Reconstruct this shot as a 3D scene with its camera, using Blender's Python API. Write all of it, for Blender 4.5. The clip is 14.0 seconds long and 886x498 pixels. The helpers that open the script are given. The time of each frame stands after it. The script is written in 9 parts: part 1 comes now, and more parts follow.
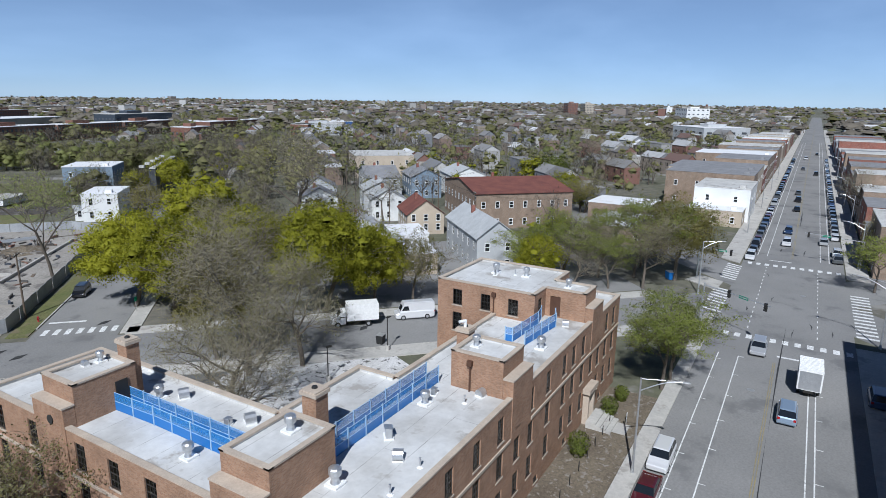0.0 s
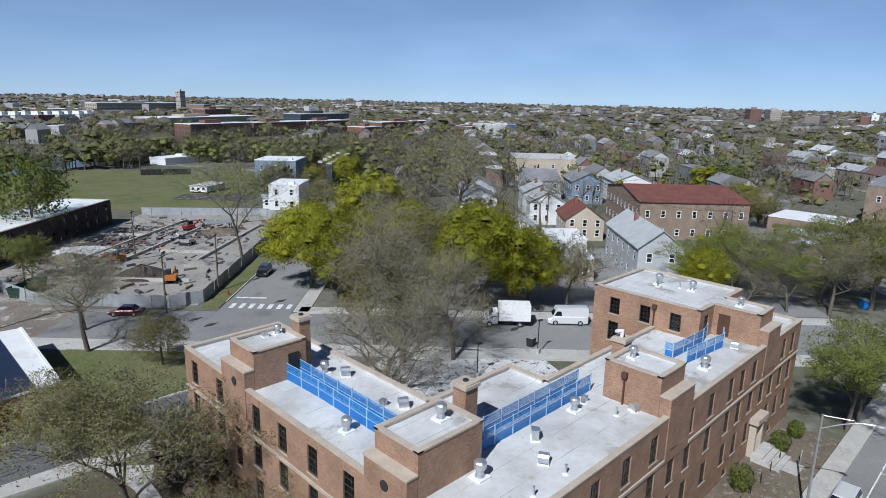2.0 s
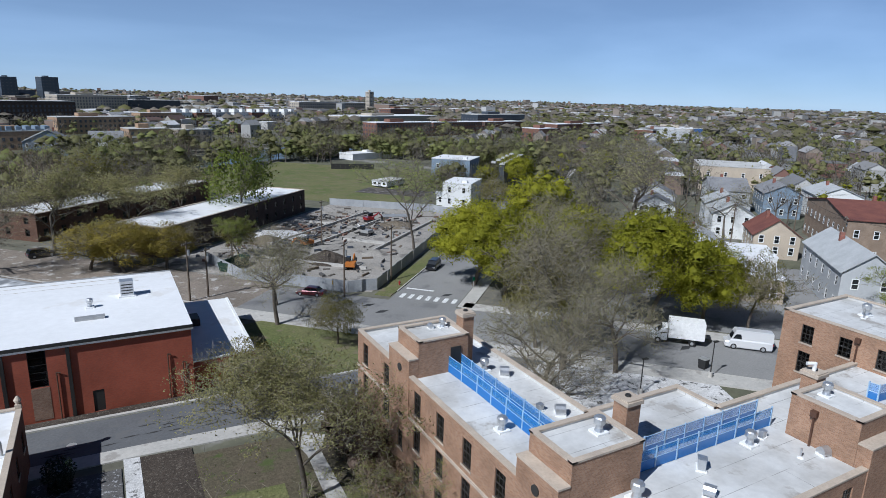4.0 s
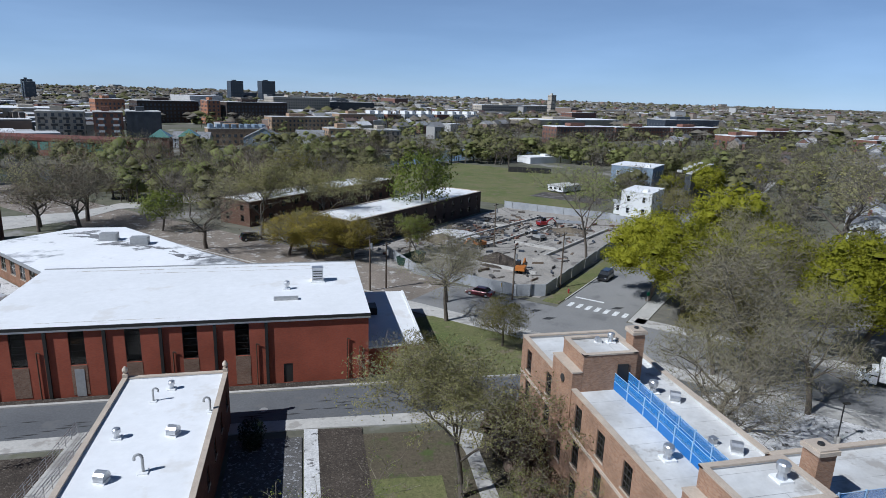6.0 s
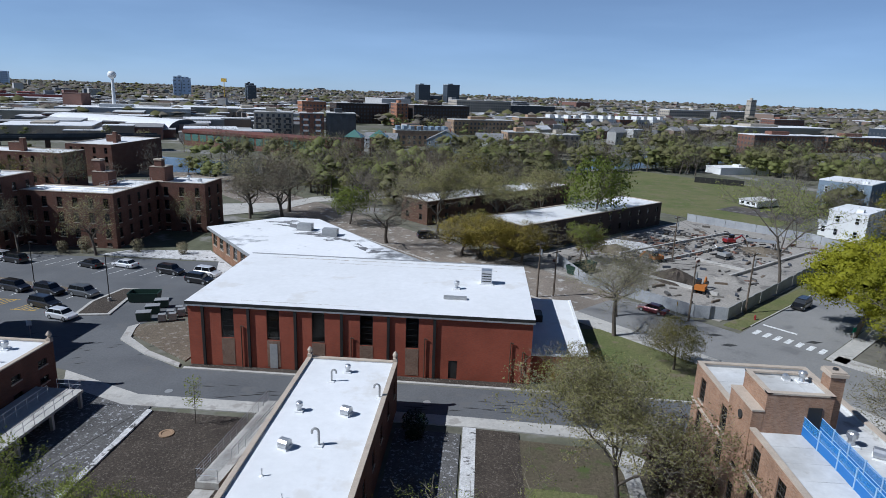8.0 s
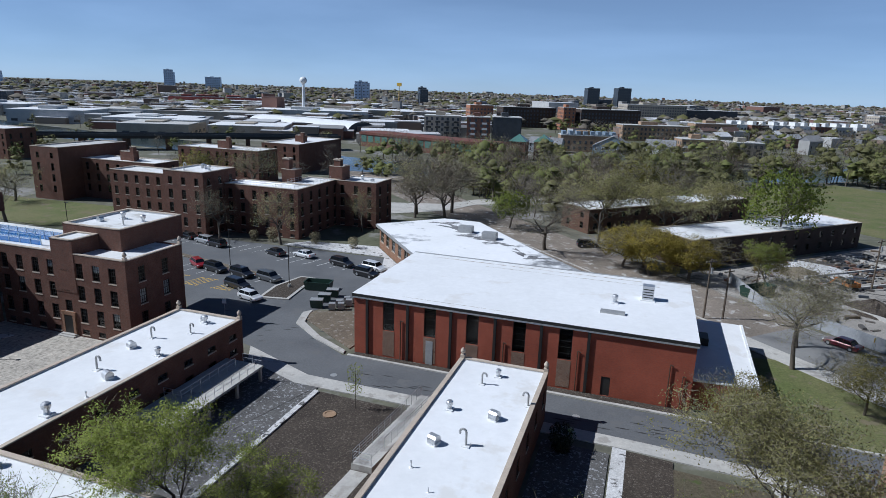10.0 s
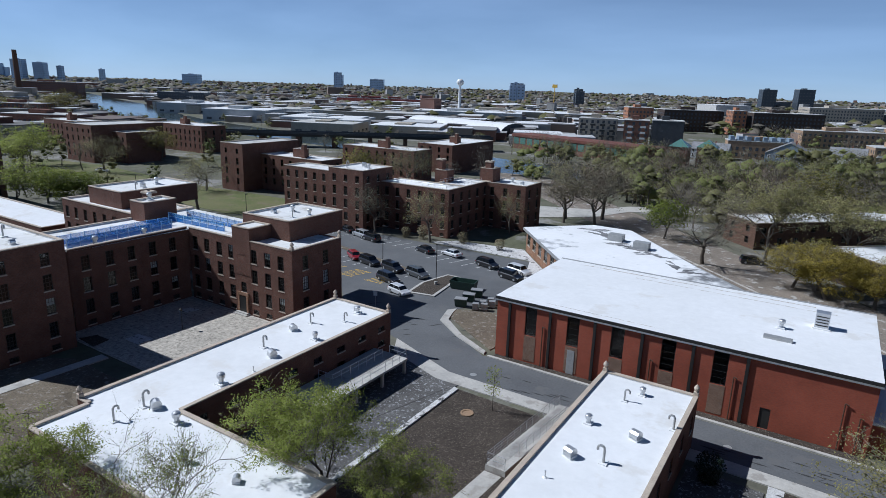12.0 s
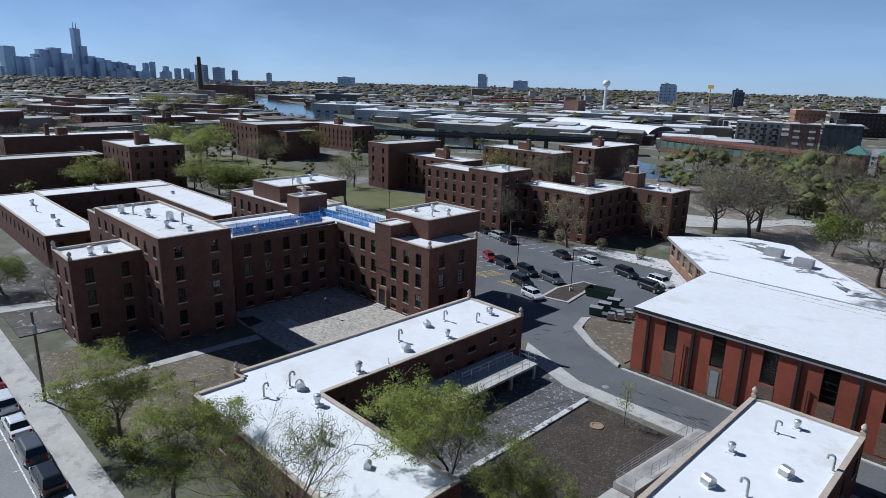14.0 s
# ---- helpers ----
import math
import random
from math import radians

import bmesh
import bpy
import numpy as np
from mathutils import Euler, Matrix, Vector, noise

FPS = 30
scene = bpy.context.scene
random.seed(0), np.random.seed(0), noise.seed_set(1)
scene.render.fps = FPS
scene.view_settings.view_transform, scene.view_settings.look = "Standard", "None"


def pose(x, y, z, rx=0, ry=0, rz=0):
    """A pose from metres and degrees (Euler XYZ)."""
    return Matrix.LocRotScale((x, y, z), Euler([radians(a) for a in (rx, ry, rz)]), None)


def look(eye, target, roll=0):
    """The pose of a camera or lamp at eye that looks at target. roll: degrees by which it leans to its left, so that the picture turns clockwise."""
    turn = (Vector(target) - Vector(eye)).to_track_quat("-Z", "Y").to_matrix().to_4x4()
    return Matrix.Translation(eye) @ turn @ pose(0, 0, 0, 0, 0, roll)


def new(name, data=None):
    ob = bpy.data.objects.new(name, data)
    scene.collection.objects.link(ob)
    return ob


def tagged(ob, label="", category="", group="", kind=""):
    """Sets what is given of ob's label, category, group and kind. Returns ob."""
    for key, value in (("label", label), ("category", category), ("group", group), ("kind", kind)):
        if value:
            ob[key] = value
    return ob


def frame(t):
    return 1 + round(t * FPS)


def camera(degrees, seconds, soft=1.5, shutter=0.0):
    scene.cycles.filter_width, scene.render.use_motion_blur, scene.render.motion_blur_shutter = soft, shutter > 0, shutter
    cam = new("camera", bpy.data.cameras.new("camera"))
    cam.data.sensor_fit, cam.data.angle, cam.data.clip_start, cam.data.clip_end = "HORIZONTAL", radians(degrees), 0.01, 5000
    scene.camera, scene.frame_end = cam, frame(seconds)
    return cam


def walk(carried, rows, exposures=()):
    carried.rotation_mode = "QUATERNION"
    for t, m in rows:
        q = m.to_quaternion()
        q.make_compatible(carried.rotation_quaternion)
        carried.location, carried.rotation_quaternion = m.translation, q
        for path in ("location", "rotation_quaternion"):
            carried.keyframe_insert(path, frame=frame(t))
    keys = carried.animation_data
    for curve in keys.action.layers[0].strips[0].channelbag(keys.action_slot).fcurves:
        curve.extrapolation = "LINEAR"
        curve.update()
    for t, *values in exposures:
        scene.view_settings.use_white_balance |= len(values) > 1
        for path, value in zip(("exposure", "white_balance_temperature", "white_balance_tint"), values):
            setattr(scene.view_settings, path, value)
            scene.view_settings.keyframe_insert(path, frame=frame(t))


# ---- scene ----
cam = camera(71.26, 14.0, soft=0.45)
PATH = [
    (0.0, pose(0.000, 0.000, 32.000, 76.276, -0.785, -59.352)),
    (0.5, pose(-0.070, 0.079, 31.888, 76.320, -0.936, -55.660)),
    (1.0, pose(-0.133, 0.144, 31.804, 76.358, -1.040, -52.027)),
    (1.5, pose(-0.189, 0.196, 31.745, 76.353, -1.125, -48.375)),
    (2.0, pose(-0.239, 0.234, 31.711, 76.325, -1.234, -44.626)),
    (2.5, pose(-0.283, 0.261, 31.699, 76.299, -1.350, -40.620)),
    (3.0, pose(-0.321, 0.276, 31.707, 76.216, -1.448, -36.672)),
    (5.5, pose(-0.450, 0.221, 31.994, 75.864, -1.785, -16.646)),
    (6.0, pose(-0.466, 0.189, 32.088, 75.825, -1.829, -12.495)),
    (6.5, pose(-0.480, 0.153, 32.190, 75.771, -1.900, -8.373)),
    (7.0, pose(-0.492, 0.113, 32.298, 75.703, -1.929, -4.300)),
    (7.5, pose(-0.504, 0.070, 32.411, 75.618, -1.986, -0.245)),
    (8.0, pose(-0.514, 0.025, 32.527, 75.576, -1.993, 3.711)),
    (8.5, pose(-0.524, -0.021, 32.643, 75.518, -1.987, 7.598)),
    (9.0, pose(-0.535, -0.067, 32.759, 75.477, -1.941, 11.328)),
    (11.5, pose(-0.607, -0.271, 33.263, 75.141, -1.838, 29.237)),
    (12.0, pose(-0.629, -0.300, 33.337, 75.057, -1.777, 32.541)),
    (12.5, pose(-0.654, -0.323, 33.397, 74.991, -1.655, 35.835)),
    (13.0, pose(-0.683, -0.339, 33.442, 74.921, -1.638, 38.990)),
    (13.5, pose(-0.716, -0.347, 33.470, 74.866, -1.547, 42.063)),
    (14.0, pose(-0.755, -0.346, 33.480, 74.825, -1.463, 45.338)),
]
walk(cam, PATH, ((0.0, 0.02, 5550, 10), (6.5, -0.06, 5450, 10), (14.0, -0.09, 5400, 10)))

# ---- light: clear spring day, sun from the south-west ----
SUN_WAY = Vector((0.95, 0.33, -1.0)).normalized()
world = bpy.data.worlds.new("sky")
scene.world = world
world.use_nodes = True
wn = world.node_tree
sky = wn.nodes.new("ShaderNodeTexSky")
sky.sky_type = "NISHITA"
sky.sun_disc = False
sky.sun_elevation = math.asin(-SUN_WAY.z)
sky.sun_rotation = math.atan2(-SUN_WAY.x, -SUN_WAY.y)
sky.altitude = 200
sky.air_density = 0.6
sky.dust_density = 0.0
sky.ozone_density = 4.5
# thin high haze and faint streaks of cirrus over the clear sky
wc = wn.nodes.new("ShaderNodeTexCoord")
wm = wn.nodes.new("ShaderNodeMapping")
wm.inputs["Rotation"].default_value = (0.0, 0.0, 0.5)
wm.inputs["Scale"].default_value = (1.2, 3.4, 9.0)
wz = wn.nodes.new("ShaderNodeTexNoise")
wz.inputs["Scale"].default_value = 1.6
wz.inputs["Detail"].default_value = 7.0
wr = wn.nodes.new("ShaderNodeMapRange")
wr.inputs[1].default_value, wr.inputs[2].default_value = 0.4, 0.75
wr.inputs[3].default_value, wr.inputs[4].default_value = 0.8, 1.15
ws = wn.nodes.new("ShaderNodeSeparateXYZ")
wh = wn.nodes.new("ShaderNodeMapRange")  # the haze thins out overhead
wh.inputs[1].default_value, wh.inputs[2].default_value = -0.02, 0.45
wh.inputs[3].default_value, wh.inputs[4].default_value = 0.40, 0.0
wp = wn.nodes.new("ShaderNodeMath")
wp.operation = "MULTIPLY"
wx = wn.nodes.new("ShaderNodeMix")
wx.data_type = "RGBA"
wx.inputs["B"].default_value = (13.2, 17.2, 22.4, 1.0)
wn.links.new(wc.outputs["Generated"], wm.inputs["Vector"])
wn.links.new(wm.outputs[0], wz.inputs["Vector"])
wn.links.new(wz.outputs[0], wr.inputs[0])
wn.links.new(wc.outputs["Generated"], ws.inputs[0])
wn.links.new(ws.outputs["Z"], wh.inputs[0])
wn.links.new(wr.outputs[0], wp.inputs[0])
wn.links.new(wh.outputs[0], wp.inputs[1])
wn.links.new(wp.outputs[0], wx.inputs["Factor"])
wn.links.new(sky.outputs[0], wx.inputs["A"])
wn.links.new(wx.outputs["Result"], wn.nodes["Background"].inputs[0])
wn.nodes["Background"].inputs[1].default_value = 0.052
sun = new("sun", bpy.data.lights.new("sun", "SUN"))
sun.data.energy = 5.0
sun.data.angle = radians(0.5)
sun.data.color = (1.0, 0.95, 0.87)
sun.matrix_world = look((0, 0, 0), SUN_WAY)


# ---- tools ----
class Geo:
    """A mesh in the making: points and faces, with a material index for each face."""

    def __init__(self):
        self.v, self.f, self.m, self.k = [], [], [], 0
        self.out = {}

    def poly(self, pts):
        n = len(self.v)
        self.v.extend(tuple(p) for p in pts)
        self.f.append(tuple(range(n, n + len(pts))))
        self.m.append(self.k)

    def box(self, x0, x1, y0, y1, z0, z1, at=None):
        p = [(x0, y0, z0), (x1, y0, z0), (x1, y1, z0), (x0, y1, z0), (x0, y0, z1), (x1, y0, z1), (x1, y1, z1), (x0, y1, z1)]
        if at:
            p = [tuple(at @ Vector(q)) for q in p]
        n = len(self.v)
        self.v.extend(p)
        for f in ((0, 3, 2, 1), (4, 5, 6, 7), (0, 1, 5, 4), (1, 2, 6, 5), (2, 3, 7, 6), (3, 0, 4, 7)):
            self.f.append(tuple(n + i for i in f))
            self.m.append(self.k)

    def prism(self, pts, z0, z1, low=True):
        n, c = len(self.v), len(pts)
        self.v.extend((x, y, z0) for x, y in pts)
        self.v.extend((x, y, z1) for x, y in pts)
        self.f.append(tuple(n + c + i for i in range(c)))
        if low:
            self.f.append(tuple(n + c - 1 - i for i in range(c)))
        for i in range(c):
            j = (i + 1) % c
            self.f.append((n + i, n + j, n + c + j, n + c + i))
        self.m.extend([self.k] * (c + 1 + int(low)))

    def tube(self, a, b, r0, r1=None, n=8, caps=True):
        a, b, r1 = Vector(a), Vector(b), r0 if r1 is None else r1
        d = (b - a).normalized()
        u = d.cross((0, 0, 1) if abs(d.z) < 0.9 else (1, 0, 0)).normalized()
        w = d.cross(u)
        s = len(self.v)
        for c, r in ((a, r0), (b, r1)):
            for i in range(n):
                q = 2 * math.pi * i / n
                self.v.append(tuple(c + u * (r * math.cos(q)) + w * (r * math.sin(q))))
        for i in range(n):
            j = (i + 1) % n
            self.f.append((s + j, s + i, s + n + i, s + n + j))
        self.m.extend([self.k] * n)
        if caps:
            self.f.append(tuple(s + i for i in range(n)))
            self.f.append(tuple(s + 2 * n - 1 - i for i in range(n)))
            self.m.extend([self.k] * 2)

    def rings(self, c, rows, n=12):
        """A turned shape round the upright through c: rows of (radius, height)."""
        s = len(self.v)
        for r, z in rows:
            for i in range(n):
                q = 2 * math.pi * i / n
                self.v.append((c[0] + r * math.cos(q), c[1] + r * math.sin(q), c[2] + z))
        for k in range(len(rows) - 1):
            for i in range(n):
                j = (i + 1) % n
                self.f.append((s + k * n + i, s + k * n + j, s + k * n + n + j, s + k * n + n + i))
                self.m.append(self.k)
        self.f.append(tuple(s + (len(rows) - 1) * n + i for i in range(n)))
        self.m.append(self.k)

    def leaf(self, p, u, w, out):
        """One small three-cornered leaf that takes the light of its clump's outside."""
        pts = (p - u, p + w, p + u * 0.8 - w * 0.5)
        if (pts[1] - pts[0]).cross(pts[2] - pts[0]).dot(out) < 0:
            pts = pts[::-1]
        n = len(self.v)
        for i in range(3):
            self.out[n + i] = out
        self.poly(pts)

    def lump(self, c, r, rng, flat=0.85, lift=0.3):
        """The dense uneven inside of a clump of leaves."""
        n = len(self.v)
        rings = [(0.0, -0.55, 1), (0.85, -0.35, 5), (0.95, 0.25, 5), (0.0, 0.95, 1)]
        for q, z, k in rings:
            turn = rng.uniform(0, 6.28)
            for i in range(k):
                a = turn + 6.283 * i / k
                d = Vector((math.cos(a) * q, math.sin(a) * q, z * flat)) * (r * rng.uniform(0.75, 1.15))
                self.out[len(self.v)] = (d.normalized() + Vector((0, 0, lift))).normalized()
                self.v.append(tuple(c + d))
        for i in range(5):
            j = (i + 1) % 5
            for f in ((n, n + 1 + j, n + 1 + i), (n + 1 + i, n + 1 + j, n + 6 + i), (n + 1 + j, n + 6 + j, n + 6 + i), (n + 6 + i, n + 6 + j, n + 11)):
                self.f.append(f)
                self.m.append(self.k)

    def lattice(self, xs, zs, y0, y1, fill=None):
        """A frame in one piece: bars between xs[0]-xs[1], xs[2]-xs[3] and so on, and zs likewise; fill: the material of the fields between."""
        n, c = len(self.v), len(zs)
        for y in (y0, y1):
            self.v.extend((x, y, z) for x in xs for z in zs)
        b = n + len(xs) * c
        for i in range(len(xs) - 1):
            for j in range(c - 1):
                q = [i * c + j, (i + 1) * c + j, (i + 1) * c + j + 1, i * c + j + 1]
                if i % 2 == 0 or j % 2 == 0:
                    self.f.append(tuple(n + k for k in q))
                    self.m.append(self.k)
                    continue
                for k, l in zip(q, q[1:] + q[:1]):
                    self.f.append((n + l, n + k, b + k, b + l))
                    self.m.append(self.k)
                if fill is not None:
                    self.f.append(tuple(b + k for k in q))
                    self.m.append(fill)
        corner = [0, (len(xs) - 1) * c, (len(xs) - 1) * c + c - 1, c - 1]
        return [n + k for k in corner]

    def mesh(self, name, *mats, smooth=False):
        me = bpy.data.meshes.new(name)
        me.from_pydata(self.v, [], self.f)
        for m in mats:
            me.materials.append(m)
        if len(mats) > 1:
            me.polygons.foreach_set("material_index", self.m)
        if smooth:
            me.polygons.foreach_set("use_smooth", [True] * len(me.polygons))
        me.update()
        if self.out:
            me.polygons.foreach_set("use_smooth", [True] * len(me.polygons))
            none = (0.0, 0.0, 0.0)
            me.normals_split_custom_set_from_vertices([self.out.get(i, none) for i in range(len(self.v))])
        return me


def thing(name, label, category, group="", kind="", at=None):
    """An empty that carries a thing's parts."""
    ob = tagged(new(name), label, category, group, kind)
    ob.empty_display_size = 0.3
    if at is not None:
        ob.matrix_basis = at
    return ob


def part(name, geo, material, parent, label="", at=None, smooth=False):
    """One mesh object under a thing or a part. geo: a Geo or a mesh that is shared."""
    mats = material if isinstance(material, tuple) else (material,)
    me = geo.mesh(name, *mats, smooth=smooth) if isinstance(geo, Geo) else geo
    ob = new(name, me)
    ob.parent = parent
    if at is not None:
        ob.matrix_basis = at
    return tagged(ob, label)


def solid(name, geo, material, label, category, group="", kind="", at=None, smooth=False):
    """A thing or a piece of the setting of one mesh."""
    mats = material if isinstance(material, tuple) else (material,)
    me = geo.mesh(name, *mats, smooth=smooth) if isinstance(geo, Geo) else geo
    ob = new(name, me)
    if at is not None:
        ob.matrix_basis = at
    return tagged(ob, label, category, group, kind)


R2 = math.sqrt(0.5)


def sd(s, d):
    """The place at s along the north-east streets and d across them (to the south-east)."""
    return ((s + d) * R2, (s - d) * R2)


# ---- materials ----
def nodes_of(name):
    m = bpy.data.materials.new(name)
    m.use_nodes = True
    t = m.node_tree
    return m, t, t.nodes["Principled BSDF"]


def link(t, a, b):
    t.links.new(a, b)


def mixed(t, f, a, b):
    n = t.nodes.new("ShaderNodeMix")
    n.data_type = "RGBA"
    for s, v in ((n.inputs[0], f), (n.inputs[6], a), (n.inputs[7], b)):
        if isinstance(v, (tuple, list)):
            s.default_value = (*v[:3], 1)
        elif isinstance(v, float):
            s.default_value = v
        else:
            link(t, v, s)
    return n.outputs[2]


def noise_of(t, where, scale, detail=4.0, rough=0.6, lo=0.35, hi=0.65):
    n = t.nodes.new("ShaderNodeTexNoise")
    n.inputs["Scale"].default_value, n.inputs["Detail"].default_value, n.inputs["Roughness"].default_value = scale, detail, rough
    link(t, where, n.inputs["Vector"])
    r = t.nodes.new("ShaderNodeMapRange")
    r.inputs[1].default_value, r.inputs[2].default_value = lo, hi
    link(t, n.outputs[0], r.inputs[0])
    return r.outputs[0]


def place_of(t, own=False):
    if own:
        return t.nodes.new("ShaderNodeTexCoord").outputs["Object"]
    return t.nodes.new("ShaderNodeNewGeometry").outputs["Position"]


def bumped(t, b, h, strength, dist):
    n = t.nodes.new("ShaderNodeBump")
    n.inputs["Strength"].default_value, n.inputs["Distance"].default_value = strength, dist
    link(t, h, n.inputs["Height"])
    link(t, n.outputs[0], b.inputs["Normal"])


def surface(name, c1, c2, big=0.15, fine=6.0, rough=0.85, metal=0.0, grain=0.25, bump=0.3, dist=0.02, own=False, c3=None, spots=0.0, spec=0.3, seam=0.0):
    """A worn surface: two colours in large patches, grain, spots of a third colour, and the seams of its sheets."""
    m, t, b = nodes_of(name)
    p = place_of(t, own)
    col = mixed(t, noise_of(t, p, big), c1, c2)
    g = noise_of(t, p, fine, 6.0, 0.7, 0.3, 0.7)
    dark = t.nodes.new("ShaderNodeMapRange")
    dark.inputs[3].default_value, dark.inputs[4].default_value = 1 - grain, 1 + grain
    link(t, g, dark.inputs[0])
    mul = t.nodes.new("ShaderNodeVectorMath")
    mul.operation = "SCALE"
    link(t, col, mul.inputs[0])
    link(t, dark.outputs[0], mul.inputs["Scale"])
    out = mul.outputs[0]
    if c3:
        out = mixed(t, noise_of(t, p, spots, 5.0, 0.65, 0.56, 0.63), out, c3)
    if seam:
        br = t.nodes.new("ShaderNodeTexBrick")
        br.inputs["Scale"].default_value = 1.0
        br.inputs["Brick Width"].default_value, br.inputs["Row Height"].default_value = seam * 6, seam
        br.inputs["Mortar Size"].default_value = 0.022
        link(t, p, br.inputs["Vector"])
        fade = t.nodes.new("ShaderNodeMath")
        fade.operation = "MULTIPLY"
        link(t, br.outputs["Fac"], fade.inputs[0])
        link(t, noise_of(t, p, 0.5, 3.0, 0.6, 0.35, 0.65), fade.inputs[1])
        out = mixed(t, fade.outputs[0], out, tuple(v * 0.5 for v in c2))
    link(t, out, b.inputs["Base Color"])
    b.inputs["Roughness"].default_value, b.inputs["Metallic"].default_value = rough, metal
    b.inputs["Specular IOR Level"].default_value = spec
    if bump:
        bumped(t, b, g, bump, dist)
    return m


def brick(name, c1, c2, mortar, length=0.21, height=0.075, patch=0.6):
    """Brickwork that runs along any upright wall: courses by height, bricks along the wall."""
    m, t, b = nodes_of(name)
    g = t.nodes.new("ShaderNodeNewGeometry")
    cr = t.nodes.new("ShaderNodeVectorMath")
    cr.operation = "CROSS_PRODUCT"
    link(t, g.outputs["Normal"], cr.inputs[0])
    cr.inputs[1].default_value = (0, 0, 1)
    dot = t.nodes.new("ShaderNodeVectorMath")
    dot.operation = "DOT_PRODUCT"
    link(t, g.outputs["Position"], dot.inputs[0])
    link(t, cr.outputs[0], dot.inputs[1])
    sep = t.nodes.new("ShaderNodeSeparateXYZ")
    link(t, g.outputs["Position"], sep.inputs[0])
    com = t.nodes.new("ShaderNodeCombineXYZ")
    link(t, dot.outputs["Value"], com.inputs[0])
    link(t, sep.outputs[2], com.inputs[1])
    br = t.nodes.new("ShaderNodeTexBrick")
    link(t, com.outputs[0], br.inputs["Vector"])
    for k, v in (("Scale", 1.0), ("Brick Width", length), ("Row Height", height), ("Mortar Size", 0.006), ("Mortar Smooth", 0.2), ("Bias", 0.0)):
        br.inputs[k].default_value = v
    br.inputs["Color1"].default_value, br.inputs["Color2"].default_value, br.inputs["Mortar"].default_value = (*c1, 1), (*c2, 1), (*mortar, 1)
    p = g.outputs["Position"]
    wide = noise_of(t, p, patch, 5.0, 0.6, 0.3, 0.7)
    sc = t.nodes.new("ShaderNodeMapRange")
    sc.inputs[3].default_value, sc.inputs[4].default_value = 0.8, 1.18
    link(t, wide, sc.inputs[0])
    mul = t.nodes.new("ShaderNodeVectorMath")
    mul.operation = "SCALE"
    link(t, br.outputs[0], mul.inputs[0])
    link(t, sc.outputs[0], mul.inputs["Scale"])
    link(t, mul.outputs[0], b.inputs["Base Color"])
    b.inputs["Roughness"].default_value = 0.85
    b.inputs["Specular IOR Level"].default_value = 0.25
    bumped(t, b, br.outputs[1], 0.35, -0.01)
    return m


def plain(name, c, rough=0.5, metal=0.0, spec=0.5):
    m, t, b = nodes_of(name)
    p = place_of(t, True)
    f = noise_of(t, p, 2.5, 5.0, 0.65, 0.25, 0.75)
    link(t, mixed(t, f, tuple(v * 0.85 for v in c), tuple(min(1.0, v * 1.12) for v in c)), b.inputs["Base Color"])
    b.inputs["Roughness"].default_value, b.inputs["Metallic"].default_value = rough, metal
    b.inputs["Specular IOR Level"].default_value = spec
    return m


def paint(name, c):
    """Car paint."""
    m, t, b = nodes_of(name)
    b.inputs["Base Color"].default_value = (*c, 1)
    b.inputs["Roughness"].default_value, b.inputs["Metallic"].default_value = 0.28, 0.3
    b.inputs["Coat Weight"].default_value, b.inputs["Coat Roughness"].default_value = 1.0, 0.05
    return m


def glass(name, tint=(0.75, 0.82, 0.85)):
    m, t, b = nodes_of(name)
    b.inputs["Base Color"].default_value = (*tint, 1)
    b.inputs["Roughness"].default_value, b.inputs["IOR"].default_value = 0.03, 1.5
    b.inputs["Transmission Weight"].default_value = 1.0
    return m


def leaves(name, c1, c2, see=0.35):
    """Leaves: each its own shade, with light let through."""
    m, t, b = nodes_of(name)
    g = t.nodes.new("ShaderNodeNewGeometry")
    o = t.nodes.new("ShaderNodeObjectInfo")
    add = t.nodes.new("ShaderNodeMath")
    add.operation = "MULTIPLY_ADD"
    link(t, o.outputs["Random"], add.inputs[0])
    add.inputs[1].default_value = 0.5
    half = t.nodes.new("ShaderNodeMath")
    half.operation = "MULTIPLY"
    half.inputs[1].default_value = 0.55
    link(t, g.outputs["Random Per Island"], half.inputs[0])
    link(t, half.outputs[0], add.inputs[2])
    col = mixed(t, add.outputs[0], c1, c2)
    link(t, col, b.inputs["Base Color"])
    b.inputs["Roughness"].default_value, b.inputs["Specular IOR Level"].default_value = 0.6, 0.25
    tr = t.nodes.new("ShaderNodeBsdfTranslucent")
    link(t, col, tr.inputs[0])
    mx = t.nodes.new("ShaderNodeMixShader")
    mx.inputs[0].default_value = see
    link(t, b.outputs[0], mx.inputs[1])
    link(t, tr.outputs[0], mx.inputs[2])
    link(t, mx.outputs[0], t.nodes["Material Output"].inputs[0])
    return m


